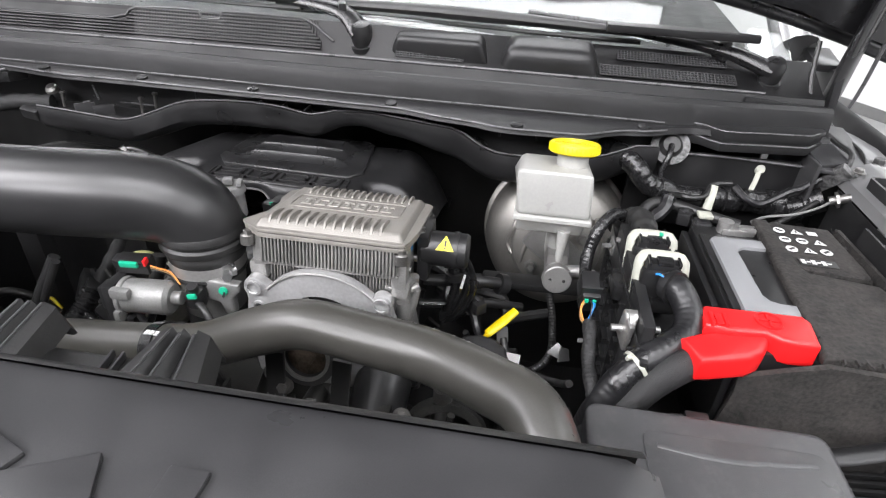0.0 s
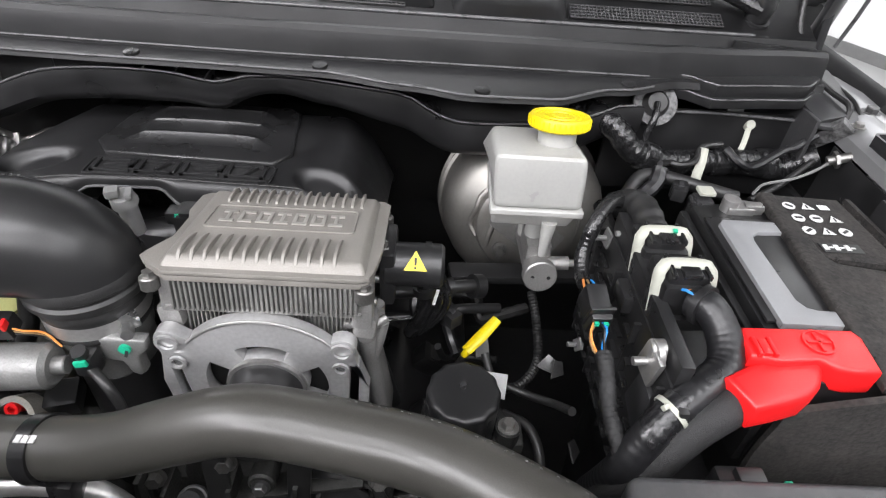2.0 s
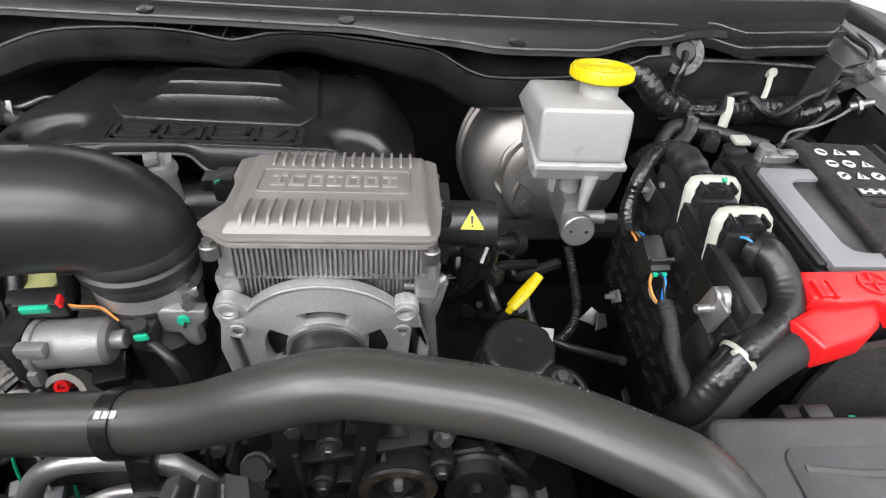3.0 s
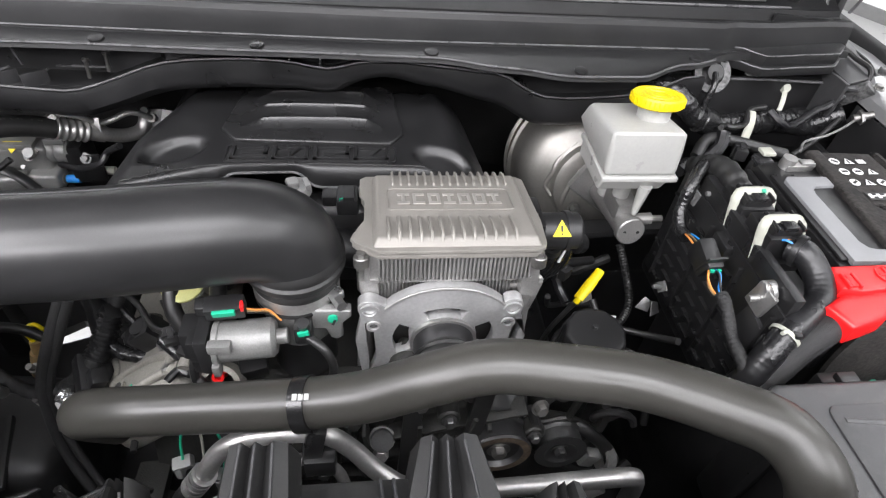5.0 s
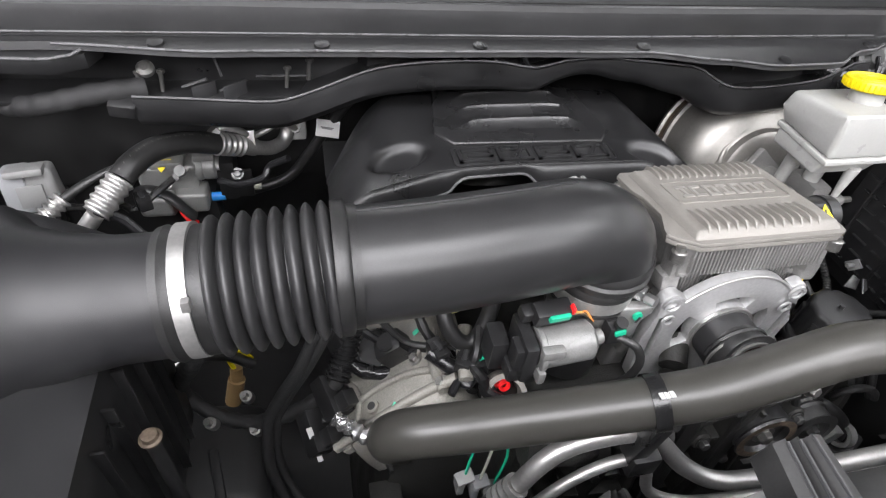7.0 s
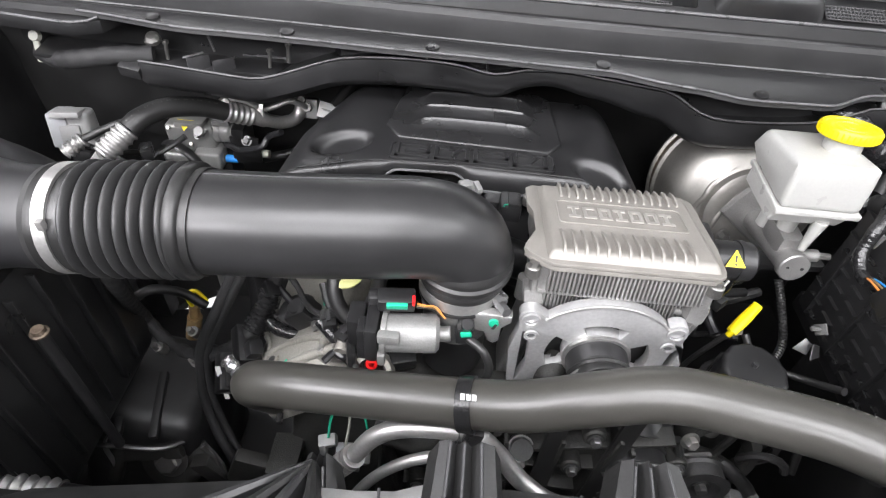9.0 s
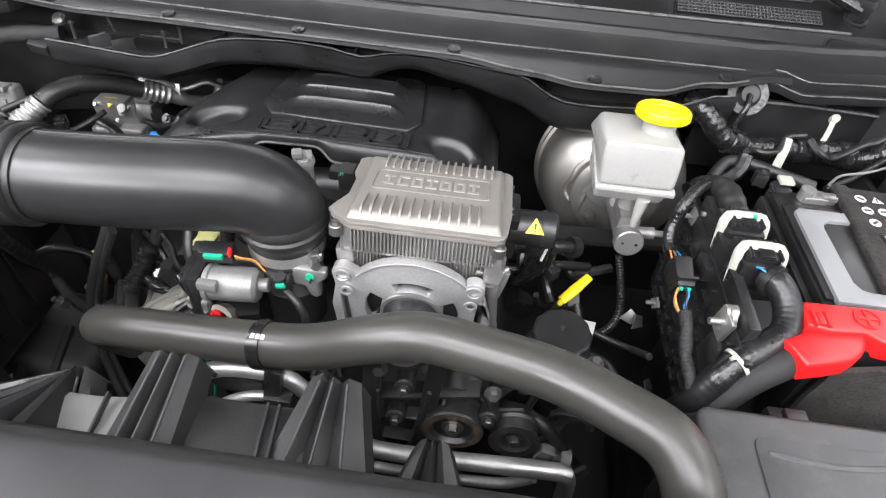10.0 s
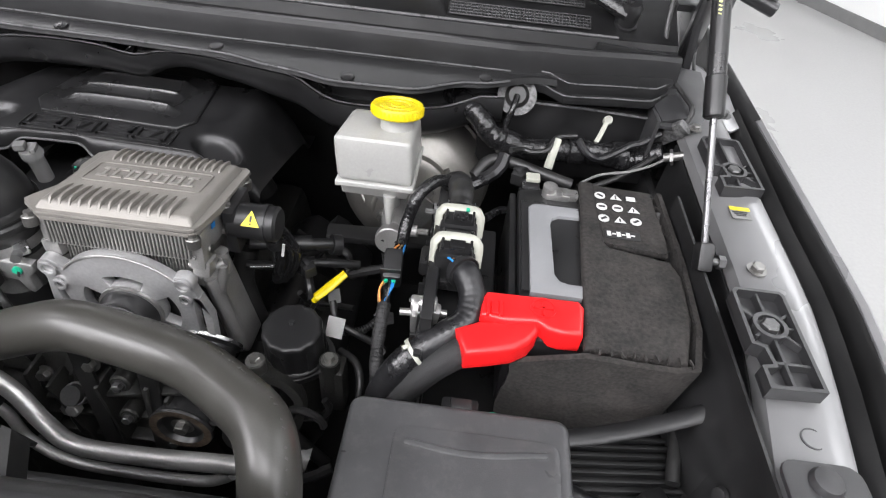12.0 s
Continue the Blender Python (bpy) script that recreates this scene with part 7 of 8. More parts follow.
part("thin_pipe_nut", lathe([(0, 0), (0.0085, 0), (0.0085, 0.012), (0.006, 0.014), (0, 0.014)], (-0.354, 0.915, 1.02), (0.5, 0.4, 0.3), 6), BOLT_STEEL, achose)
part("end_block", join(rbox((0.034, 0.022, 0.036), (-0.24, 1.014, 0.966), 0.006, (-20, 0, 0)), rod((-0.24, 1.004, 0.972), (-0.24, 0.994, 0.979), 0.008, seg=8), rod((-0.248, 1.004, 0.985), (-0.248, 0.996, 0.992), 0.006, seg=8)), GREY_CAST, achose, "cast end block")
part("clip", rbox((0.018, 0.004, 0.024), (-0.308, 0.945, 0.994), 0.001, (-20, 0, 0)), PIPE, achose)
part("lower_pipe", sweep([(-0.474, 0.765, 1.012), (-0.5, 0.755, 0.985), (-0.53, 0.73, 0.975), (-0.56, 0.72, 0.97)], 0.0105, 14), PIPE, achose)
part("second_crimp", sweep([(-0.513, 0.79, 1.018), (-0.535, 0.77, 1.005)], lambda s, n: 0.01 + 0.002 * math.sin(2 * math.pi * s / 0.008), 18, 0.0012), PIPE, achose, "smaller ridged crimp")
part("thin_hose", sweep([(-0.514, 0.789, 1.018), (-0.49, 0.81, 1.025), (-0.46, 0.83, 1.03), (-0.43, 0.86, 1.02)], 0.006, 10), RUBBER, achose)
valve = thing("valve_block", (-0.42, 0.95, 0.9), "grey electric valve block with yellow warning sticker", "valve block")
part("body", join(rbox((0.084, 0.05, 0.05), (-0.432, 0.955, 0.934), 0.008, seg=3), rbox((0.05, 0.04, 0.012), (-0.43, 0.95, 0.96), 0.004), rod((-0.41, 0.93, 0.95), (-0.41, 0.922, 0.958), 0.008, seg=16)), GREY_CAST, valve, "grey cast body")
part("lower_tank", join(rbox((0.052, 0.045, 0.036), (-0.452, 0.928, 0.9), 0.01, seg=3), rbox((0.046, 0.04, 0.034), (-0.402, 0.93, 0.902), 0.006, seg=3)), GREY_CAST, valve, "grey lower chambers")
part("solenoid", join(lathe([(0, 0), (0.019, 0), (0.02, 0.002), (0.02, 0.012), (0.0185, 0.014), (0.02, 0.016), (0.02, 0.03), (0.0175, 0.033), (0.0175, 0.046), (0, 0.046)], (-0.395, 0.952, 0.942), (1, 0, 0), 28), rbox((0.03, 0.01, 0.01), (-0.378, 0.945, 0.964), 0.002)), GREY_CAST, valve, "ribbed grey solenoid")
for dx, dz in ((-0.033, 0.018), (0.03, 0.018), (0.0, -0.012)):
    part("body_screw", rod((-0.432 + dx, 0.93, 0.936 + dz), (-0.432 + dx, 0.9275, 0.938 + dz), 0.0035, seg=10), BOLT_STEEL, valve)
part("clamp_plate", join(rbox((0.022, 0.05, 0.07), (-0.345, 0.95, 0.93), 0.005), rbox((0.05, 0.006, 0.05), (-0.335, 0.928, 0.925), 0.002)), PLASTIC, valve, "black end plate")
part("bolt", hexbolt((-0.33, 0.925, 0.945), (0, -0.8, 0.6), 0.006, 0.005, 1.5), DARK_STEEL, valve)
part("bolt", hexbolt((-0.416, 0.928, 0.945), (0, -0.8, 0.6), 0.005, 0.004, 1.4), DARK_STEEL, valve)
part("strap", sweep([(-0.475, 0.925, 0.925), (-0.455, 0.912, 0.934), (-0.43, 0.904, 0.925), (-0.41, 0.9, 0.9), (-0.4, 0.9, 0.885)], 0.0095, 10, 0.006, 0.5), PLASTIC, valve, "black diagonal strap")
part("warning_triangle", prism([(-0.014, 0.008), (0, -0.012), (0.014, 0.008)], 0.0008, (-0.436, 0.9335, 0.961), (38, 0, 0)), YELLOW, valve, "yellow warning sticker")
part("blue_plug", rod((-0.375, 0.93, 0.9), (-0.355, 0.93, 0.9), 0.007, seg=12), BLUE, valve)
part("white_plug", rod((-0.325, 0.94, 0.91), (-0.3, 0.94, 0.91), 0.007, seg=12), WHITE, valve)
part("red_wire", sweep([(-0.42, 0.91, 0.89), (-0.41, 0.9, 0.88), (-0.4, 0.905, 0.87)], 0.004, 8), RED, valve)
part("washer", rod((-0.395, 0.93, 0.9), (-0.378, 0.93, 0.9), 0.009, seg=14), VALVE_CAST, valve)
part("stand", rbox((0.1, 0.05, 0.4), (-0.42, 0.96, 0.7), 0.01), BLACK_PAINT, valve)
relay = thing("relay_box", (-0.57, 0.85, 0.9), "light grey plastic relay box", "relay box")
part("case", join(rbox((0.056, 0.04, 0.06), (-0.572, 0.862, 0.985), 0.008, (-15, 0, 10), (0.85, 0.85), 3), rbox((0.06, 0.044, 0.006), (-0.572, 0.86, 0.965), 0.002, (-15, 0, 10)), rbox((0.03, 0.006, 0.03), (-0.572, 0.842, 0.985), 0.002, (-15, 0, 10))), LIGHT_GREY, relay)
part("pale_half", rbox((0.03, 0.045, 0.056), (-0.592, 0.86, 0.986), 0.006, (-15, 0, 10)), HANDLE_GREY, relay, "pale grey half")
part("lid", rbox((0.044, 0.03, 0.01), (-0.574, 0.855, 1.016), 0.004, (-15, 0, 10)), LIGHT_GREY, relay)
part("plug", rbox((0.03, 0.03, 0.022), (-0.565, 0.845, 0.945), 0.004, (-15, 0, 10)), PLASTIC, relay, "black plug")
part("stand", rbox((0.05, 0.04, 0.46), (-0.575, 0.88, 0.73), 0.008), BLACK_PAINT, relay)
tagged_wire = thing("vacuum_hose", (-0.19, 0.98, 0.9), "thin black hose with a white paper tag", "hose")
part("hose", sweep([(-0.118, 0.965, 1.09), (-0.14, 0.965, 1.062), (-0.17, 0.967, 1.022), (-0.195, 0.97, 0.985), (-0.225, 0.972, 0.94), (-0.26, 0.97, 0.9), (-0.32, 0.96, 0.885)], 0.0085, 12), RUBBER, tagged_wire)
part("tag", rbox((0.036, 0.0024, 0.026), (-0.19, 0.955, 1.0), 0.0, (-38, 12, 0)), PRINT, tagged_wire, "white printed tag")
for k in range(3):
    part("print_bar", rbox((0.02 - 0.004 * k, 0.001, 0.0018), (-0.191, 0.9535 + 0.003 * k - 0.003, 1.0045 - 0.004 * k), 0.0, (-38, 12, 0)), LIGHT_GREY, tagged_wire)

# ---- driver's corner: taped loom, grommet, ties ----
corner = thing("body_loom", (0.66, 0.83, 1.08), "thick black taped wiring loom along the firewall", "wiring loom")
part("loom", sweep([(0.515, 0.85, 1.15), (0.54, 0.82, 1.15), (0.562, 0.802, 1.138), (0.58, 0.795, 1.12), (0.615, 0.795, 1.106), (0.66, 0.803, 1.102), (0.7, 0.81, 1.102), (0.74, 0.815, 1.1), (0.79, 0.815, 1.095), (0.825, 0.805, 1.12)], lambda q, n: 0.0155 + 0.004 * max(0, q / n - 0.45) + 0.0006 * math.sin(q * 260) + 0.0004 * math.sin(q * 700), 18, 0.002), GLOSS_TAPE, corner, "glossy taped loom")
part("grommet_wire", sweep([(0.607, 0.824, 1.17), (0.603, 0.808, 1.158), (0.597, 0.803, 1.135), (0.6, 0.797, 1.112)], lambda q, n: 0.0045 + 0.0005 * math.sin(q * 500), 10, 0.004), GLOSS_TAPE, corner, "thin taped wire from the grommet")
for k, q in enumerate((0.592, 0.69, 0.755)):
    part("tape_wrap", lathe([(0.0165, 0), (0.0195, 0.002), (0.0198, 0.012), (0.0195, 0.022), (0.0165, 0.024)], (q, 0.796 + 0.02 * (q - 0.59) / 0.15, (1.114, 1.102, 1.099)[k]), (1, 0.1, (-0.4, 0, 0)[k]), 18), GLOSS_TAPE, corner, "crinkled tape wrap")
part("branch", sweep([(0.56, 0.72, 1.1), (0.58, 0.74, 1.115), (0.61, 0.74, 1.115), (0.65, 0.73, 1.11), (0.69, 0.72, 1.105)], 0.008, 12), RUBBER, corner)
part("branch", sweep([(0.72, 0.74, 1.09), (0.76, 0.76, 1.1), (0.81, 0.79, 1.12)], 0.004, 10), RUBBER, corner)
grommet = thing("firewall_grommet", (0.607, 0.828, 1.168), "round black rubber grommet with white lines", "grommet")
part("flange", lathe([(0.01, 0), (0.027, 0), (0.027, 0.005), (0.018, 0.008), (0.012, 0.016), (0.0, 0.016)], (0.607, 0.836, 1.162), (0, -0.8, 0.6), 28), RUBBER, grommet)
part("ring", ring((0.607, 0.832, 1.165), (0, -0.8, 0.6), 0.0275, 0.0165, 0.004), MOTTLED, grommet, "mottled grey ring")
for pts, w in (([(0.672, 0.798, 1.125), (0.668, 0.785, 1.115), (0.664, 0.775, 1.09)], 0.006), ([(0.744, 0.844, 1.14), (0.735, 0.825, 1.125), (0.725, 0.81, 1.105)], 0.0035)):
    single("cable_tie", sweep(pts, w, 8, 0.006, 0.4), WHITE, pts[0], "pale plastic cable tie round the loom", "cable tie", "cable ties")
single("tie_mount", lathe([(0, 0), (0.008, 0), (0.006, 0.006), (0, 0.006)], (0.744, 0.846, 1.138), (0, -0.8, 0.5), 16), WHITE, (0.744, 0.846, 1.138), "pale round cable tie mount", "clip")
single("hinge_foam", rbox((0.022, 0.012, 0.07), (0.822, 0.815, 1.143), 0.003, (25, 35, -15)), MOTTLED, (0.825, 0.81, 1.12), "rough grey sealing foam block", "foam")


# ---- wiring and small parts, passenger's side of the engine ----
loop = thing("engine_loom", (-0.28, 0.55, 0.88), "black taped wiring loom looping beside the engine", "wiring loom")
part("loop", sweep([(-0.33, 0.515, 1.06), (-0.345, 0.535, 1.005), (-0.382, 0.585, 0.905), (-0.393, 0.607, 0.85), (-0.362, 0.592, 0.818), (-0.312, 0.569, 0.824), (-0.255, 0.55, 0.87), (-0.212, 0.55, 0.915), (-0.197, 0.575, 0.938), (-0.18, 0.615, 0.98), (-0.165, 0.65, 1.02)], lambda s, n: 0.0092 + 0.0007 * math.sin(s * 300), 14, 0.004), BRAID, loop, "taped loop")
part("branch", sweep([(-0.199, 0.57, 0.93), (-0.17, 0.555, 0.922), (-0.13, 0.548, 0.925), (-0.095, 0.545, 0.935), (-0.06, 0.55, 0.96)], lambda q, n: 0.0085 + 0.0008 * math.sin(q * 280), 12, 0.004), GLOSS_TAPE, loop, "glossy taped branch")
part("branch", sweep([(-0.13, 0.548, 0.925), (-0.12, 0.53, 0.915), (-0.105, 0.515, 0.91)], 0.0035, 8), RUBBER, loop)
for k in range(2):
    part("down_run", sweep([(-0.215 + 0.01 * k, 0.57 - 0.01 * k, 1.02), (-0.245 + 0.009 * k, 0.55, 0.957), (-0.275 + 0.009 * k, 0.55, 0.895), (-0.293 + 0.01 * k, 0.55, 0.842), (-0.296 + 0.014 * k, 0.53, 0.75), (-0.25 + 0.02 * k, 0.48, 0.67), (-0.16 + 0.02 * k, 0.43, 0.6)], 0.0075 - 0.002 * k, 12, 0.01), BRAID, loop, "downward wiring run")
part("silver_tape", loom([(-0.208, 0.553, 0.918), (-0.198, 0.572, 0.935), (-0.19, 0.592, 0.958)], 0.0145, 0.006, 0.1, 14), GLOSS_TAPE, loop, "glossy tape wrap")
part("pale_tag", rbox((0.006, 0.002, 0.05), (-0.238, 0.5, 0.875), 0.0, (-20, -12, 0)), PRINT, loop, "narrow white tag")
part("amber_connector", join(rod((-0.345, 0.625, 0.79), (-0.335, 0.632, 0.83), 0.011, seg=12), rod((-0.335, 0.632, 0.83), (-0.333, 0.636, 0.85), 0.008, seg=10)), BROWN, loop, "amber connector")
part("yellow_wire", sweep([(-0.335, 0.635, 0.848), (-0.34, 0.638, 0.87), (-0.325, 0.64, 0.88), (-0.312, 0.638, 0.862)], 0.003, 8, 0.005), YELLOW, loop, "yellow wire")
part("thin_loop", sweep([(-0.39, 0.6, 0.9), (-0.37, 0.615, 0.905), (-0.34, 0.63, 0.885), (-0.31, 0.63, 0.86)], 0.007, 10), RUBBER, loop)
for sx, sy, sz in ((-0.318, 0.6, 0.83), (-0.36, 0.575, 0.82), (-0.31, 0.57, 0.8)):
    single("stud_nut", join(rod((sx, sy, sz), (sx - 0.002, sy - 0.006, sz + 0.016), 0.0075, seg=12), rod((sx - 0.002, sy - 0.006, sz + 0.014), (sx - 0.004, sy - 0.01, sz + 0.026), 0.0045, seg=8)), BOLT_STEEL, (sx, sy, sz), "bright stud and nut on the inner wall", "stud", "wall studs")
tower = thing("suspension_tower", (-0.42, 0.6, 0.52), "black pressed inner wing panel beside the engine", "panel")
part("shelf", rbox((0.22, 0.2, 0.26), (-0.4, 0.565, 0.64), 0.03, (0, 10, 0), (0.7, 0.8), 3), BLACK_PAINT, tower, "black pressed panel")
part("ledge_lip", sweep([(-0.47, 0.47, 0.73), (-0.4, 0.462, 0.745), (-0.34, 0.47, 0.735), (-0.31, 0.5, 0.72)], 0.004, 8, 0.01), DARK_STEEL, tower, "worn bright panel lip")
for k in range(3):
    part("panel_rib", rbox((0.012, 0.1, 0.012), (-0.46 + 0.05 * k, 0.52, 0.765), 0.004, (8, 0, 12)), BLACK_PAINT, tower, "pressed rib")
rust = thing("air_box_bolt", (-0.356, 0.433, 1.02), "rusty round bolt holding the air box", "bolt")
part("post", rod((-0.356, 0.433, 0.82), (-0.356, 0.433, 1.048), 0.006, seg=14), BLACK_PAINT, rust)
part("head", join(lathe([(0, 0), (0.009, 0), (0.009, 0.002), (0.007, 0.003), (0.006, 0.007), (0, 0.008)], (-0.356, 0.433, 1.05), (0, 0, 1), 16)), RUSTY, rust, "brown stained head")
mount = thing("engine_mount", (-0.2, 0.45, 0.7), "dark steel engine bracket with bolts", "bracket")
part("plate", join(rbox((0.1, 0.02, 0.14), (-0.2, 0.452, 0.7), 0.006, (0, 20, 0)), rbox((0.04, 0.06, 0.02), (-0.16, 0.46, 0.77), 0.004)), BLOCK_CAST, mount)
part("bolt", hexbolt((-0.2, 0.44, 0.7), (0, -1, 0.3), 0.012, 0.01), BOLT_STEEL, mount)
part("bolt", hexbolt((-0.23, 0.44, 0.64), (0, -1, 0.3), 0.01, 0.01), BOLT_STEEL, mount)
part("bolt", hexbolt((-0.346, 0.475, 0.685), (0, -0.8, 0.6), 0.017, 0.014, 1.5), BOLT_STEEL, mount, "large hexagonal bolt")
part("cup_plate", join(lathe([(0, 0), (0.05, 0), (0.05, 0.008), (0.035, 0.014), (0, 0.014)], (-0.346, 0.488, 0.675), (0, -0.8, 0.6), 28), rbox((0.12, 0.012, 0.03), (-0.38, 0.48, 0.7), 0.004, (-30, -18, 0)), rbox((0.02, 0.012, 0.1), (-0.42, 0.478, 0.69), 0.004, (-30, 14, 0))), BLOCK_CAST, mount, "dark pressed mount plate")
part("pale_strip", sweep([(-0.405, 0.47, 0.77), (-0.425, 0.468, 0.73), (-0.428, 0.466, 0.68), (-0.435, 0.465, 0.64)], 0.0045, 8, 0.008, 0.5), PIPE, mount, "thin bright steel strip")
part("silver_pipe", sweep([(-0.27, 0.46, 0.78), (-0.25, 0.45, 0.74), (-0.255, 0.44, 0.68)], 0.005, 8), MACHINED, mount)
part("arm", rbox((0.03, 0.02, 0.08), (-0.26, 0.45, 0.72), 0.004, (0, -25, 0)), BLOCK_CAST, mount)
foil = thing("heat_sleeve", (-0.17, 0.46, 0.9), "crinkled silver foil heat sleeve on a pipe", "heat sleeve")
part("sleeve", sweep([(-0.215, 0.49, 0.945), (-0.185, 0.47, 0.935), (-0.145, 0.452, 0.925)], lambda s, n: 0.0085 + 0.001 * math.sin(s * 700), 12, 0.002), FOIL, foil)
plugs = thing("white_connectors", (-0.07, 0.42, 0.86), "small grey wiring connectors with green wires", "electrical connector")
for k in range(3):
    c = part("connector", join(rbox((0.02, 0.014, 0.014), (-0.085 + 0.018 * k, 0.425, 0.9 - 0.018 * k), 0.002, (15, 20 * k - 10, 10)), rbox((0.008, 0.016, 0.022), (-0.09 + 0.018 * k, 0.424, 0.89 - 0.018 * k), 0.002)), LIGHT_GREY if k != 1 else HANDLE_GREY, plugs)
    part("wire", sweep([(-0.085 + 0.018 * k, 0.425, 0.9 - 0.018 * k), (-0.08 + 0.02 * k, 0.43, 0.94 - 0.01 * k), (-0.07 + 0.012 * k, 0.435, 0.97)], 0.0016, 6, 0.006), (GREEN, WHITE, GREEN)[k], plugs)
breather = thing("breather_hose", (-0.06, 0.53, 0.98), "small bent black breather hose by the throttle", "hose")
part("hose", sweep([(-0.095, 0.56, 1.045), (-0.092, 0.54, 1.02), (-0.078, 0.528, 1.0), (-0.06, 0.528, 1.0), (-0.045, 0.54, 1.03), (-0.04, 0.55, 1.06)], 0.009, 12), RUBBER, breather)
part("pipe", sweep([(-0.11, 0.53, 0.985), (-0.085, 0.512, 0.975), (-0.05, 0.5, 0.968), (-0.02, 0.498, 0.97)], 0.0085, 12), TAPE, breather, "glossy black pipe")
part("clip", rbox((0.014, 0.014, 0.03), (-0.06, 0.5, 0.985), 0.003), PLASTIC, breather)

# lower front of the engine
lowbolt = thing("water_neck_bolt", (0.136, 0.41, 0.88), "steel bolt through a black ribbed boot", "bolt")
part("boot", loom([(0.14, 0.445, 0.86), (0.135, 0.441, 0.9), (0.132, 0.434, 0.924)], 0.0115, 0.007, 0.1, 14), RUBBER, lowbolt, "black ribbed boot")
part("barrel", lathe([(0, 0), (0.0125, 0), (0.0135, 0.003), (0.0135, 0.01), (0.012, 0.012), (0.012, 0.022), (0, 0.022)], (0.131, 0.43, 0.926), (-0.02, -0.55, 0.6), 24), DARK_STEEL, lowbolt, "dark collared barrel")
part("collar", ring((0.1305, 0.4235, 0.934), (-0.02, -0.55, 0.6), 0.0142, 0.012, 0.004, 24), GREY_CAST, lowbolt, "grey collar")
part("head", lathe([(0, 0), (0.0085, 0), (0.0085, 0.009), (0.007, 0.0105), (0, 0.0105)], (0.129, 0.4165, 0.917), (-0.03, -0.9, 0.35), 6), PIPE, lowbolt, "pale hexagonal head")

tens = thing("belt_tensioner", (0.262, 0.46, 0.93), "black belt tensioner drum with bright rim", "pulley")
part("drum", lathe([(0, 0), (0.037, 0), (0.038, 0.004), (0.034, 0.008), (0.034, 0.06), (0.037, 0.064), (0, 0.064)], (0.264, 0.5, 0.965), (-0.02, -0.87, -0.35), 36), TUBE_PLASTIC, tens, "glossy black drum")
part("rim", ring((0.264, 0.5, 0.965), (-0.02, -0.87, -0.35), 0.041, 0.037, 0.004, 36), MACHINED, tens, "bright rim")
second = thing("idler_pulley", (0.34, 0.42, 0.88), "dark smooth idler pulley behind a hose", "pulley")
part("wheel", lathe([(0, 0), (0.03, 0), (0.031, 0.003), (0.028, 0.006), (0.028, 0.02), (0.031, 0.023), (0.02, 0.024), (0.012, 0.018), (0, 0.018)], (0.335, 0.43, 0.905), (0, -1, 0.1), 32), DARK_STEEL, second)
part("bolt", hexbolt((0.335, 0.411, 0.907), (0, -1, 0.1), 0.007, 0.007), DARK_STEEL, second)
for bx, by, bz in ((0.17, 0.425, 1.0), (0.225, 0.44, 0.99), (0.1, 0.43, 0.96), (0.22, 0.42, 0.85), (0.3, 0.425, 0.98)):
    part("bolt", hexbolt((bx, by, bz), (0.1, -1, 0.4), 0.007, 0.008), BOLT_STEEL, engine)
lower = thing("lower_hoses", (0.38, 0.4, 0.8), "black rubber hoses low beside the engine", "hose")
part("hose", sweep([(0.31, 0.46, 0.9), (0.35, 0.44, 0.92), (0.39, 0.42, 0.9), (0.42, 0.42, 0.85)], 0.008, 12), RUBBER, lower)
part("coil", sweep([(0.4 + 0.022 * math.cos(a), 0.425 + 0.004 * a, 0.93 + 0.018 * math.sin(a)) for a in (0.5 * k for k in range(15))], 0.0048, 8, 0.006), RUBBER, lower, "coiled thin hose")
part("clamp", join(rbox((0.02, 0.014, 0.026), (0.375, 0.41, 0.885), 0.004, (0, 20, 0)), ring((0.392, 0.41, 0.88), (1, 0, -0.3), 0.016, 0.011, 0.012, 20)), GREY_CAST, lower, "grey hose clamp")
# ---- between the motor generator and the tray ----
lines = thing("coolant_lines", (0.35, 0.62, 0.98), "pair of black plastic coolant lines with quick couplings", "pipe")
part("upper_line", join(sweep([(0.29, 0.6, 1.04), (0.33, 0.61, 1.036), (0.37, 0.625, 1.03), (0.393, 0.637, 1.022)], 0.0075, 12), rod((0.33, 0.611, 1.036), (0.362, 0.622, 1.032), 0.0105, seg=14), lathe([(0, 0), (0.014, 0), (0.014, 0.012), (0, 0.012)], (0.385, 0.633, 1.024), (0.8, 0.4, -0.3), 18)), PLASTIC, lines, "black line with coupling")
part("lower_line", join(sweep([(0.28, 0.6, 1.0), (0.33, 0.608, 1.0), (0.37, 0.62, 1.0), (0.42, 0.64, 0.985)], 0.006, 12), rod((0.34, 0.61, 1.0), (0.365, 0.619, 1.0), 0.009, seg=14)), PLASTIC, lines, "black line with coupling")
part("bright_edge", rod((0.288, 0.592, 1.005), (0.345, 0.602, 1.006), 0.0012, seg=6), MACHINED, lines)
part("hose", sweep([(0.275, 0.62, 1.01), (0.27, 0.6, 0.97), (0.285, 0.585, 0.92), (0.3, 0.58, 0.86)], 0.015, 14), RUBBER, lines, "black rubber hose")
part("cross_rail", rbox((0.2, 0.03, 0.012), (0.46, 0.71, 0.98), 0.004, (0, 4, 8)), BLACK_PAINT, lines, "dark rail")
rear = thing("generator_cable", (0.34, 0.6, 1.05), "black taped generator cables below the round plug", "cable")
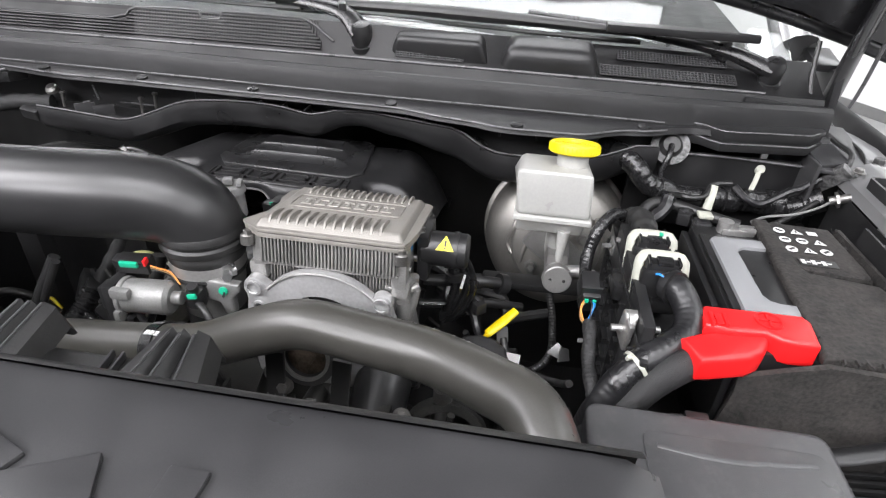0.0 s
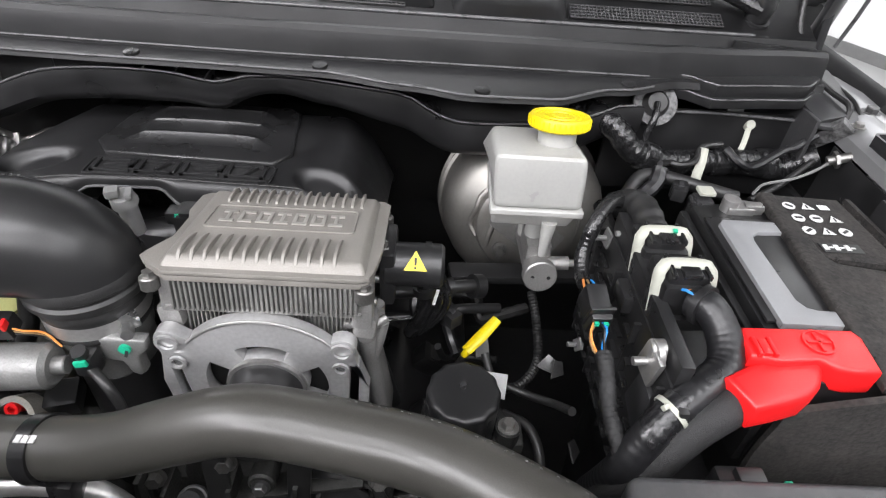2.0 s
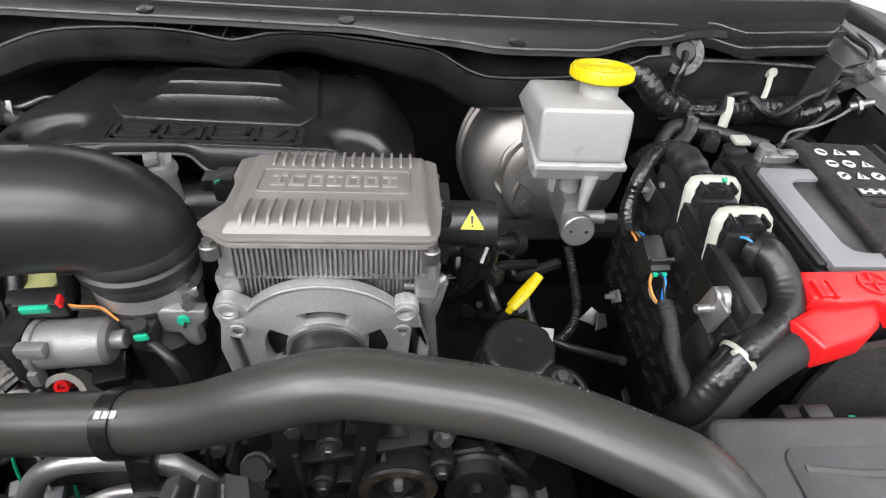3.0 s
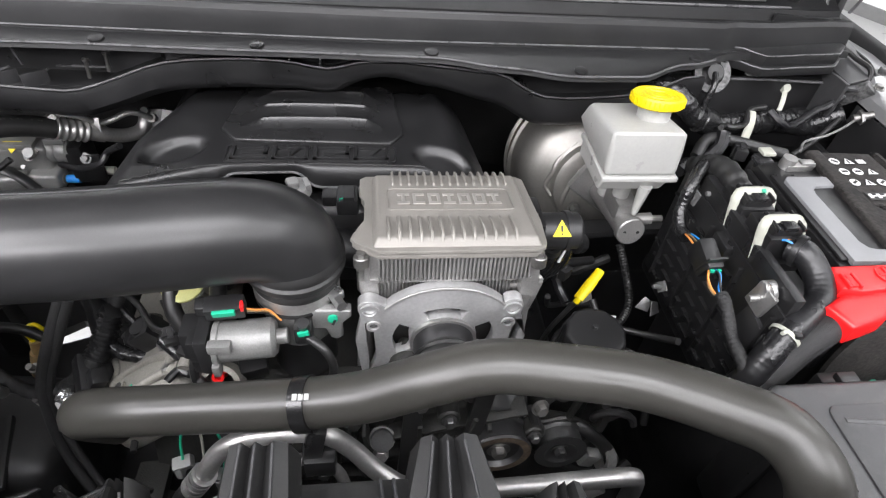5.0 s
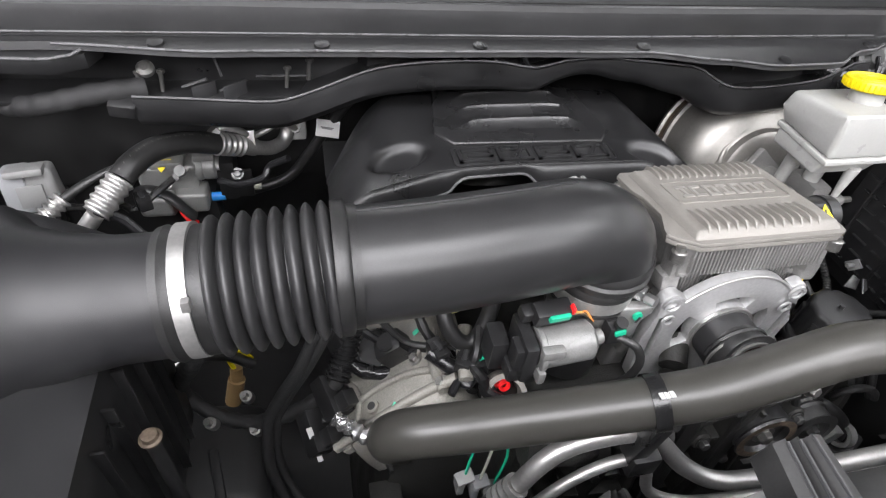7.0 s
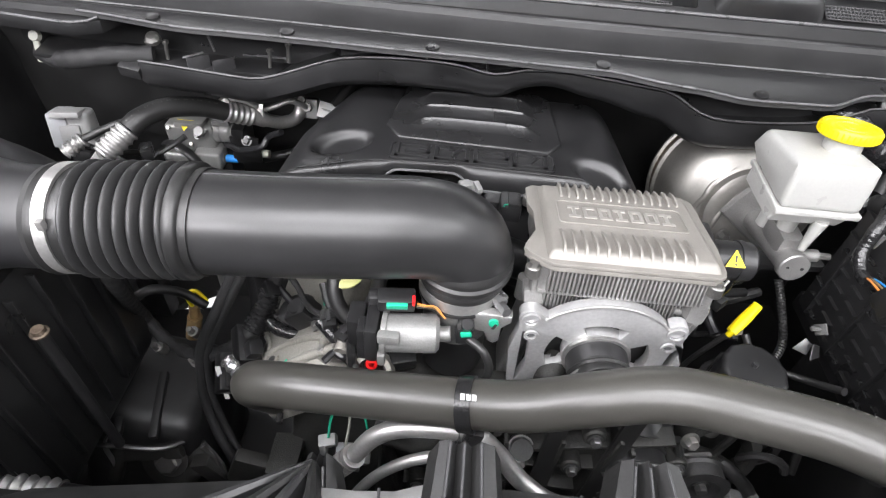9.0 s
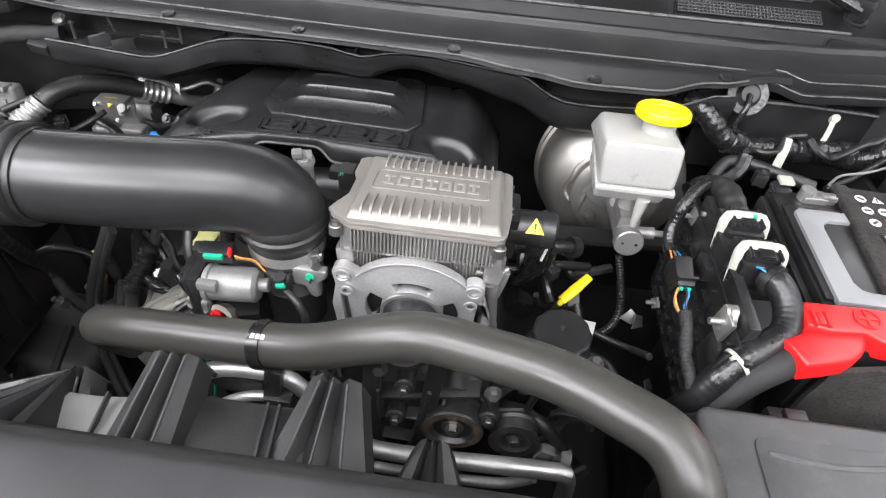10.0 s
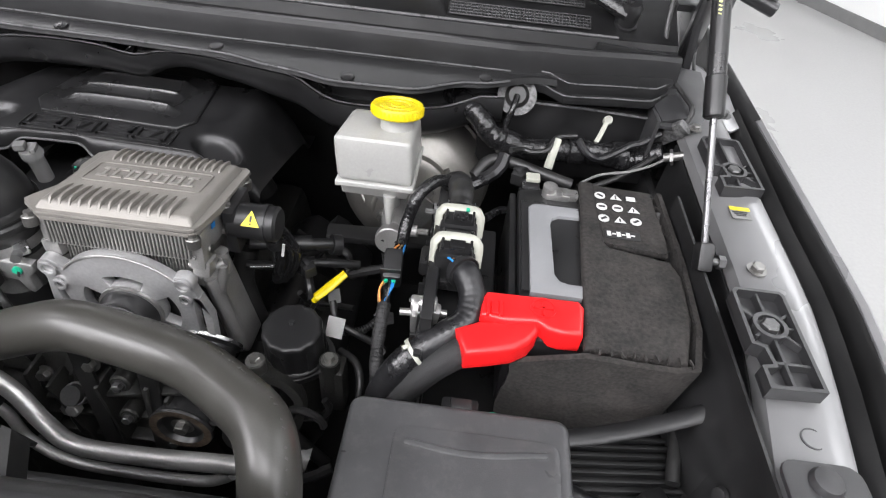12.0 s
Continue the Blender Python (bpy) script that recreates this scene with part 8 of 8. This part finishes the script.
for a, r in ((0.0, 0.008), (0.012, 0.005), (0.02, 0.0045)):
    part("cable", sweep([(0.322 + a, 0.575, 1.098), (0.33 + a, 0.582, 1.075), (0.336 + a, 0.585, 1.05), (0.33 + a, 0.59, 1.02), (0.318 + a * 0.5, 0.6, 0.98)], r, 12), GLOSS_TAPE, rear)
part("collar", ring((0.3315, 0.583, 1.07), (0.1, 0.1, -1), 0.0125, 0.007, 0.01, 20), PLASTIC, rear)
part("pale_mark", rbox((0.003, 0.002, 0.02), (0.343, 0.573, 1.062), 0.0, (0, 10, 0)), PRINT, rear)
for pts, r in (([(0.4, 0.57, 0.985), (0.41, 0.55, 0.97), (0.44, 0.54, 0.96), (0.47, 0.52, 0.97), (0.478, 0.49, 1.0)], 0.0045), ([(0.42, 0.52, 0.95), (0.445, 0.5, 0.955), (0.455, 0.47, 0.94), (0.45, 0.44, 0.9)], 0.005), ([(0.35, 0.59, 0.97), (0.36, 0.6, 0.94), (0.39, 0.61, 0.93), (0.42, 0.6, 0.94)], 0.004)):
    single("thin_wire", sweep(pts, r, 10), RUBBER, pts[0], "thin black taped wire beside the filter housing", "wire", "loose wires")
single("bracket_clip", rbox((0.016, 0.004, 0.02), (0.398, 0.585, 0.978), 0.001, (-30, 0, 20)), LIGHT_GREY, (0.398, 0.585, 0.97), "small bright metal bracket clip", "clip")
single("filter_post", join(rod((0.34, 0.458, 0.95), (0.34, 0.456, 1.0), 0.011, seg=16), hexbolt((0.34, 0.456, 1.0), (0, 0, 1), 0.007, 0.006)), BOLT_STEEL, (0.34, 0.458, 0.95), "steel post with bolt beside the filter housing", "bolt")

# ---- passenger's corner below the cowl ----
wing = thing("wing_loom", (-0.5, 0.84, 1.1), "thick black sheathed loom under the cowl", "wiring loom")
part("sheath", sweep([(-0.58, 0.868, 1.108), (-0.54, 0.845, 1.112), (-0.5, 0.83, 1.124), (-0.45, 0.83, 1.134), (-0.4, 0.845, 1.132)], lambda s, n: 0.0125 + 0.0008 * math.sin(s * 240), 14, 0.005), BRAID, wing)
part("tie", join(sweep([(-0.576, 0.862, 1.13), (-0.574, 0.856, 1.118), (-0.577, 0.856, 1.1)], 0.0045, 8, 0.004, 0.6), lathe([(0, 0), (0.009, 0), (0.007, 0.006), (0, 0.006)], (-0.577, 0.866, 1.133), (0, -0.8, 0.5), 16)), WHITE, wing, "pale cable tie hook")
part("label", rbox((0.06, 0.002, 0.008), (-0.545, 0.857, 1.118), 0.0, (-20, 0, 0)), PRINT, wing, "white printed label")
part("clip", rbox((0.03, 0.02, 0.02), (-0.425, 0.825, 1.12), 0.004, (20, 10, 0)), PLASTIC, wing, "black clip")
cover_pts = [(-0.8, 0.9), (-0.46, 0.9), (-0.435, 0.85), (-0.445, 0.822), (-0.475, 0.806), (-0.8, 0.835)]
part("end_cover", prism(cover_pts, 0.018, (0, 0, 1.168), bevel=0.004), COWL_PLASTIC, cowl, "stepped black plastic end cover")
bead("end_cover_edge", [(-0.78, 0.8365, 1.187), (-0.6, 0.8195, 1.187), (-0.475, 0.8075, 1.187), (-0.447, 0.823, 1.19)], 0.0018)
ac_line = smooth_line(ACLINE, 0.0038)
for k, (p, q) in enumerate(zip(ac_line[2:-2], ac_line[3:-1])):
    if k % 6 == 5 or (k * 7) % 11 > 6:
        continue
    d = (q - p).normalized()
    n = (Vector((0, -0.45, 0.9)) - d * Vector((0, -0.45, 0.9)).dot(d)).normalized()
    mark = rbox((0.0012 + 0.0012 * (k % 3 == 0), 0.0024, 0.0005), (0, 0, 0), 0.0)
    mark.transform(Matrix.Translation(p + n * 0.0155) @ n.to_track_quat("Z", "Y").to_matrix().to_4x4())
    part("hose_print", mark, FAINT, achose)

# ---- driver's corner ----
side = thing("side_bulkhead", (0.7, 0.85, 1.05), "dark body panel under the cowl end", "panel")
part("panel", rbox((0.27, 0.008, 0.12), (0.695, 0.848, 1.094), 0.003), PLASTIC, side)
# pale bead paints the highlight on the panel's top edge
part("top_edge", sweep([(0.56, 0.842, 1.146), (0.62, 0.841, 1.152), (0.7, 0.84, 1.154), (0.8, 0.842, 1.15)], 0.0022, 8, 0.01), EDGE, side, "rolled edge with a painted highlight")
apron = thing("hinge_plate", (0.84, 0.88, 1.12), "grey plate at the hood hinge, shade painted in", "panel")
# body-grey plate, darkened in colour for the shade at the hinge
part("plate", join(rbox((0.09, 0.16, 0.006), (0.845, 0.88, 1.168), 0.002, (8, 6, 0)), rbox((0.006, 0.16, 0.08), (0.8, 0.88, 1.13), 0.002)), PAINT_SHADED, apron)
part("fold", rbox((0.04, 0.05, 0.006), (0.82, 0.835, 1.172), 0.002, (10, -8, 12)), PLASTIC_GREY, apron)
part("bolt", hexbolt((0.85, 0.8, 1.165), (0, 0, 1), 0.006, 0.005), BOLT_STEEL, apron)
single("washer_tube", sweep([(0.815, 0.97, 1.3), (0.812, 0.94, 1.24), (0.82, 0.9, 1.2), (0.838, 0.86, 1.185), (0.846, 0.825, 1.18), (0.838, 0.81, 1.16)], 0.0038, 8), RUBBER, (0.812, 0.94, 1.24), "thin black washer tube at the hinge", "tube")
single("ground_stud", join(rod((0.815, 0.775, 1.13), (0.838, 0.77, 1.14), 0.006, seg=10), ring((0.822, 0.773, 1.133), (1, -0.2, 0.4), 0.011, 0.006, 0.004, 6)), BOLT_STEEL, (0.815, 0.775, 1.13), "bright earth stud in the corner", "stud")
frontplate = thing("fender_front_plate", (0.83, 0.27, 1.14), "charcoal plate plugged onto the fender front", "bracket")
part("plate", prism(rounded(0.806, 0.19, 0.868, 0.326, 0.012), 0.005, (0, 0, 1.1545), bevel=0.002), PLASTIC_GREY, frontplate)
part("plug", lathe([(0, 0), (0.0125, 0), (0.0125, 0.002), (0.0105, 0.006), (0.006, 0.008), (0, 0.0085)], (0.836, 0.309, 1.159), (0, 0, 1), 24), PLASTIC_GREY, frontplate, "round push plug")
frontloom = thing("headlamp_loom", (0.7, 0.3, 0.98), "black taped loom to the headlamp", "wiring loom")
part("loom", sweep([(0.66, 0.34, 1.01), (0.69, 0.335, 1.02), (0.72, 0.32, 1.01), (0.74, 0.29, 0.99)], lambda s, n: 0.013 + 0.001 * math.sin(s * 300), 12, 0.004), TAPE, frontloom)
part("plug", join(rbox((0.03, 0.02, 0.02), (0.78, 0.33, 1.03), 0.003, (0, 20, 30)), rbox((0.03, 0.03, 0.025), (0.76, 0.335, 1.025), 0.004, (0, 20, 30))), PLASTIC, frontloom)
part("plug_tip", rbox((0.012, 0.012, 0.01), (0.797, 0.323, 1.035), 0.002, (0, 20, 30)), GREEN, frontloom, "green tip")
for k in range(8):
    part("grid_bar", rbox((0.11, 0.004, 0.012), (0.74, 0.345 + 0.009 * k, 1.012), 0.001, (0, 0, 6)), BLACK_PAINT, tray)
part("ridge", ridge(0.245, 0.215, 0.27, 0.032, 0.01, 1.145, 1.162), PLEAT, shroud, "pleated ridge")
for k in range(5):
    part("side_fin", rbox((0.006, 0.008, 0.12), (0.4745, 0.2 + 0.03 * k, 1.0), 0.002), PLASTIC, fuse)
wing_rows = []
for i in range(31):
    y = 0.16 + 0.5 * i / 30
    wing_rows.append([(0.803 + 0.006 * math.sin(y * 40 + z * 30) * (1.15 - z) / 0.15 - 0.03 * (1.15 - z) - 0.012 * (abs(y - 0.42) < 0.05) * (z < 1.1), y, z) for z in (1.0, 1.03, 1.06, 1.09, 1.12, 1.14, 1.15)])
wing_in = thing("wing_sheet", (0.798, 0.42, 1.0), "black pressed inner wing sheet beside the battery", "panel")
part("sheet", skin(wing_rows, 0.003), BLACK_PAINT, wing_in, "black pressed sheet")
for y, z in ((0.24, 1.11), (0.33, 1.08), (0.5, 1.1), (0.6, 1.12)):
    part("clip", lathe([(0, 0), (0.008, 0), (0.0065, 0.004), (0, 0.005)], (0.798, y, z), (-1, -0.3, 0.4), 16), PLASTIC, wing_in)
part("bracket", join(rbox((0.016, 0.05, 0.05), (0.786, 0.575, 1.09), 0.004, (10, 12, 0)), rbox((0.02, 0.025, 0.03), (0.778, 0.545, 1.07), 0.004)), PLASTIC, wing_in, "black stepped bracket")
part("pipe", sweep([(0.79, 0.66, 1.12), (0.785, 0.6, 1.075), (0.79, 0.52, 1.05), (0.79, 0.42, 1.04), (0.78, 0.36, 1.03)], 0.007, 10), RUBBER, wing_in, "thin black pipe")
single("washer_hose", sweep([(0.94, 1.15, 1.185), (0.911, 1.071, 1.172), (0.889, 0.984, 1.168), (0.889, 0.936, 1.168), (0.884, 0.87, 1.168), (0.876, 0.83, 1.155)], 0.0028, 8), RUBBER, (0.889, 0.95, 1.168), "thin black washer hose over the hinge plate", "hose")
single("earth_cable", sweep([(0.7, 0.71, 1.118), (0.73, 0.742, 1.112), (0.77, 0.755, 1.114), (0.8, 0.765, 1.122), (0.822, 0.774, 1.133)], 0.0018, 8), LIGHT_GREY, (0.7, 0.71, 1.118), "thin grey earth cable in the corner", "cable")

# ---- loose wiring between the larger parts ----
rng = random.Random(7)


def stray_wire(a, b, sag, r, mat):
    pts = [Vector(a).lerp(Vector(b), k / 5) + Vector((rng.uniform(-0.012, 0.012), rng.uniform(-0.012, 0.012), rng.uniform(-0.008, 0.008) - sag * math.sin(math.pi * k / 5))) for k in range(6)]
    single("thin_wire", sweep(pts, lambda s, n: r * (1 + 0.06 * math.sin(s * 420)), 8, 0.004), mat, pts[0], "thin taped wire between engine parts", "wire", "loose wires")


for a, b, sag, r, m in (((-0.2, 0.62, 0.97), (-0.09, 0.53, 0.97), 0.01, 0.005, TAPE), ((-0.17, 0.6, 0.98), (-0.04, 0.51, 1.0), 0.015, 0.004, RUBBER), ((-0.12, 0.58, 1.0), (-0.06, 0.49, 0.96), 0.02, 0.006, RUBBER),
                        ((-0.22, 0.52, 0.9), (-0.16, 0.47, 0.86), 0.01, 0.004, BRAID), ((-0.06, 0.52, 1.01), (-0.05, 0.47, 0.98), 0.0, 0.006, PLASTIC), ((-0.03, 0.5, 1.01), (-0.09, 0.49, 0.98), 0.01, 0.0045, TAPE),
                        ((0.08, 0.44, 0.98), (0.11, 0.43, 0.86), 0.0, 0.005, RUBBER), ((0.3, 0.44, 0.97), (0.38, 0.43, 0.9), 0.02, 0.005, RUBBER), ((0.32, 0.43, 0.9), (0.42, 0.4, 0.86), 0.02, 0.007, RUBBER),
                        ((0.3, 0.62, 1.06), (0.37, 0.58, 0.98), 0.02, 0.006, TAPE), 
                        ((0.34, 0.66, 1.0), (0.45, 0.66, 0.96), 0.02, 0.007, RUBBER), ((-0.48, 0.76, 1.02), (-0.34, 0.74, 0.96), 0.02, 0.006, TAPE),
                        ((-0.52, 0.8, 1.0), (-0.42, 0.88, 0.97), 0.02, 0.005, RUBBER), ((-0.36, 0.9, 0.96), (-0.26, 0.88, 1.0), 0.02, 0.005, TAPE), ((0.58, 0.66, 1.09), (0.65, 0.7, 1.1), 0.015, 0.005, TAPE),
                        ((0.6, 0.76, 1.12), (0.69, 0.8, 1.13), 0.012, 0.004, RUBBER), ((0.7, 0.79, 1.12), (0.82, 0.8, 1.14), 0.012, 0.005, TAPE), ((0.53, 0.68, 1.1), (0.6, 0.75, 1.13), 0.02, 0.009, TAPE)):
    stray_wire(a, b, sag, r, m)
for cx, cy, cz, a in ((-0.1, 0.53, 0.985, 20), (-0.075, 0.51, 0.99, -30), (0.36, 0.6, 1.01, 40), (-0.43, 0.8, 1.0, 25), (0.62, 0.72, 1.11, -20)):
    plug_ob = thing("wire_plug", (cx, cy, cz), "small black wiring plug with locking tab", "electrical connector", "wire plugs")
    turned = (0, 0, a)
    part("shell", join(rbox((0.016, 0.026, 0.016), (cx, cy, cz), 0.002, turned), rbox((0.019, 0.006, 0.019), (cx, cy, cz), 0.0015, turned)), PLASTIC, plug_ob)
    part("lock_tab", rbox((0.006, 0.014, 0.003), (cx, cy, cz + 0.0095), 0.001, turned), PLASTIC_GREY, plug_ob)

low_line = thing("front_hose", (-0.35, 0.33, 0.92), "black hose with a ridged metal crimp", "hose")
part("hose", sweep([(-0.33, 0.33, 0.928), (-0.25, 0.33, 0.915), (-0.2, 0.335, 0.88), (-0.18, 0.34, 0.8)], 0.011, 14), RUBBER, low_line)
part("crimp", sweep([(-0.395, 0.33, 0.932), (-0.328, 0.33, 0.928)], lambda s, n: 0.0125 + 0.0022 * math.sin(2 * math.pi * s / 0.011), 18, 0.0014), PIPE, low_line, "ridged bright crimp")
part("end", sweep([(-0.45, 0.33, 0.93), (-0.395, 0.33, 0.932)], 0.0095, 14), PIPE, low_line)
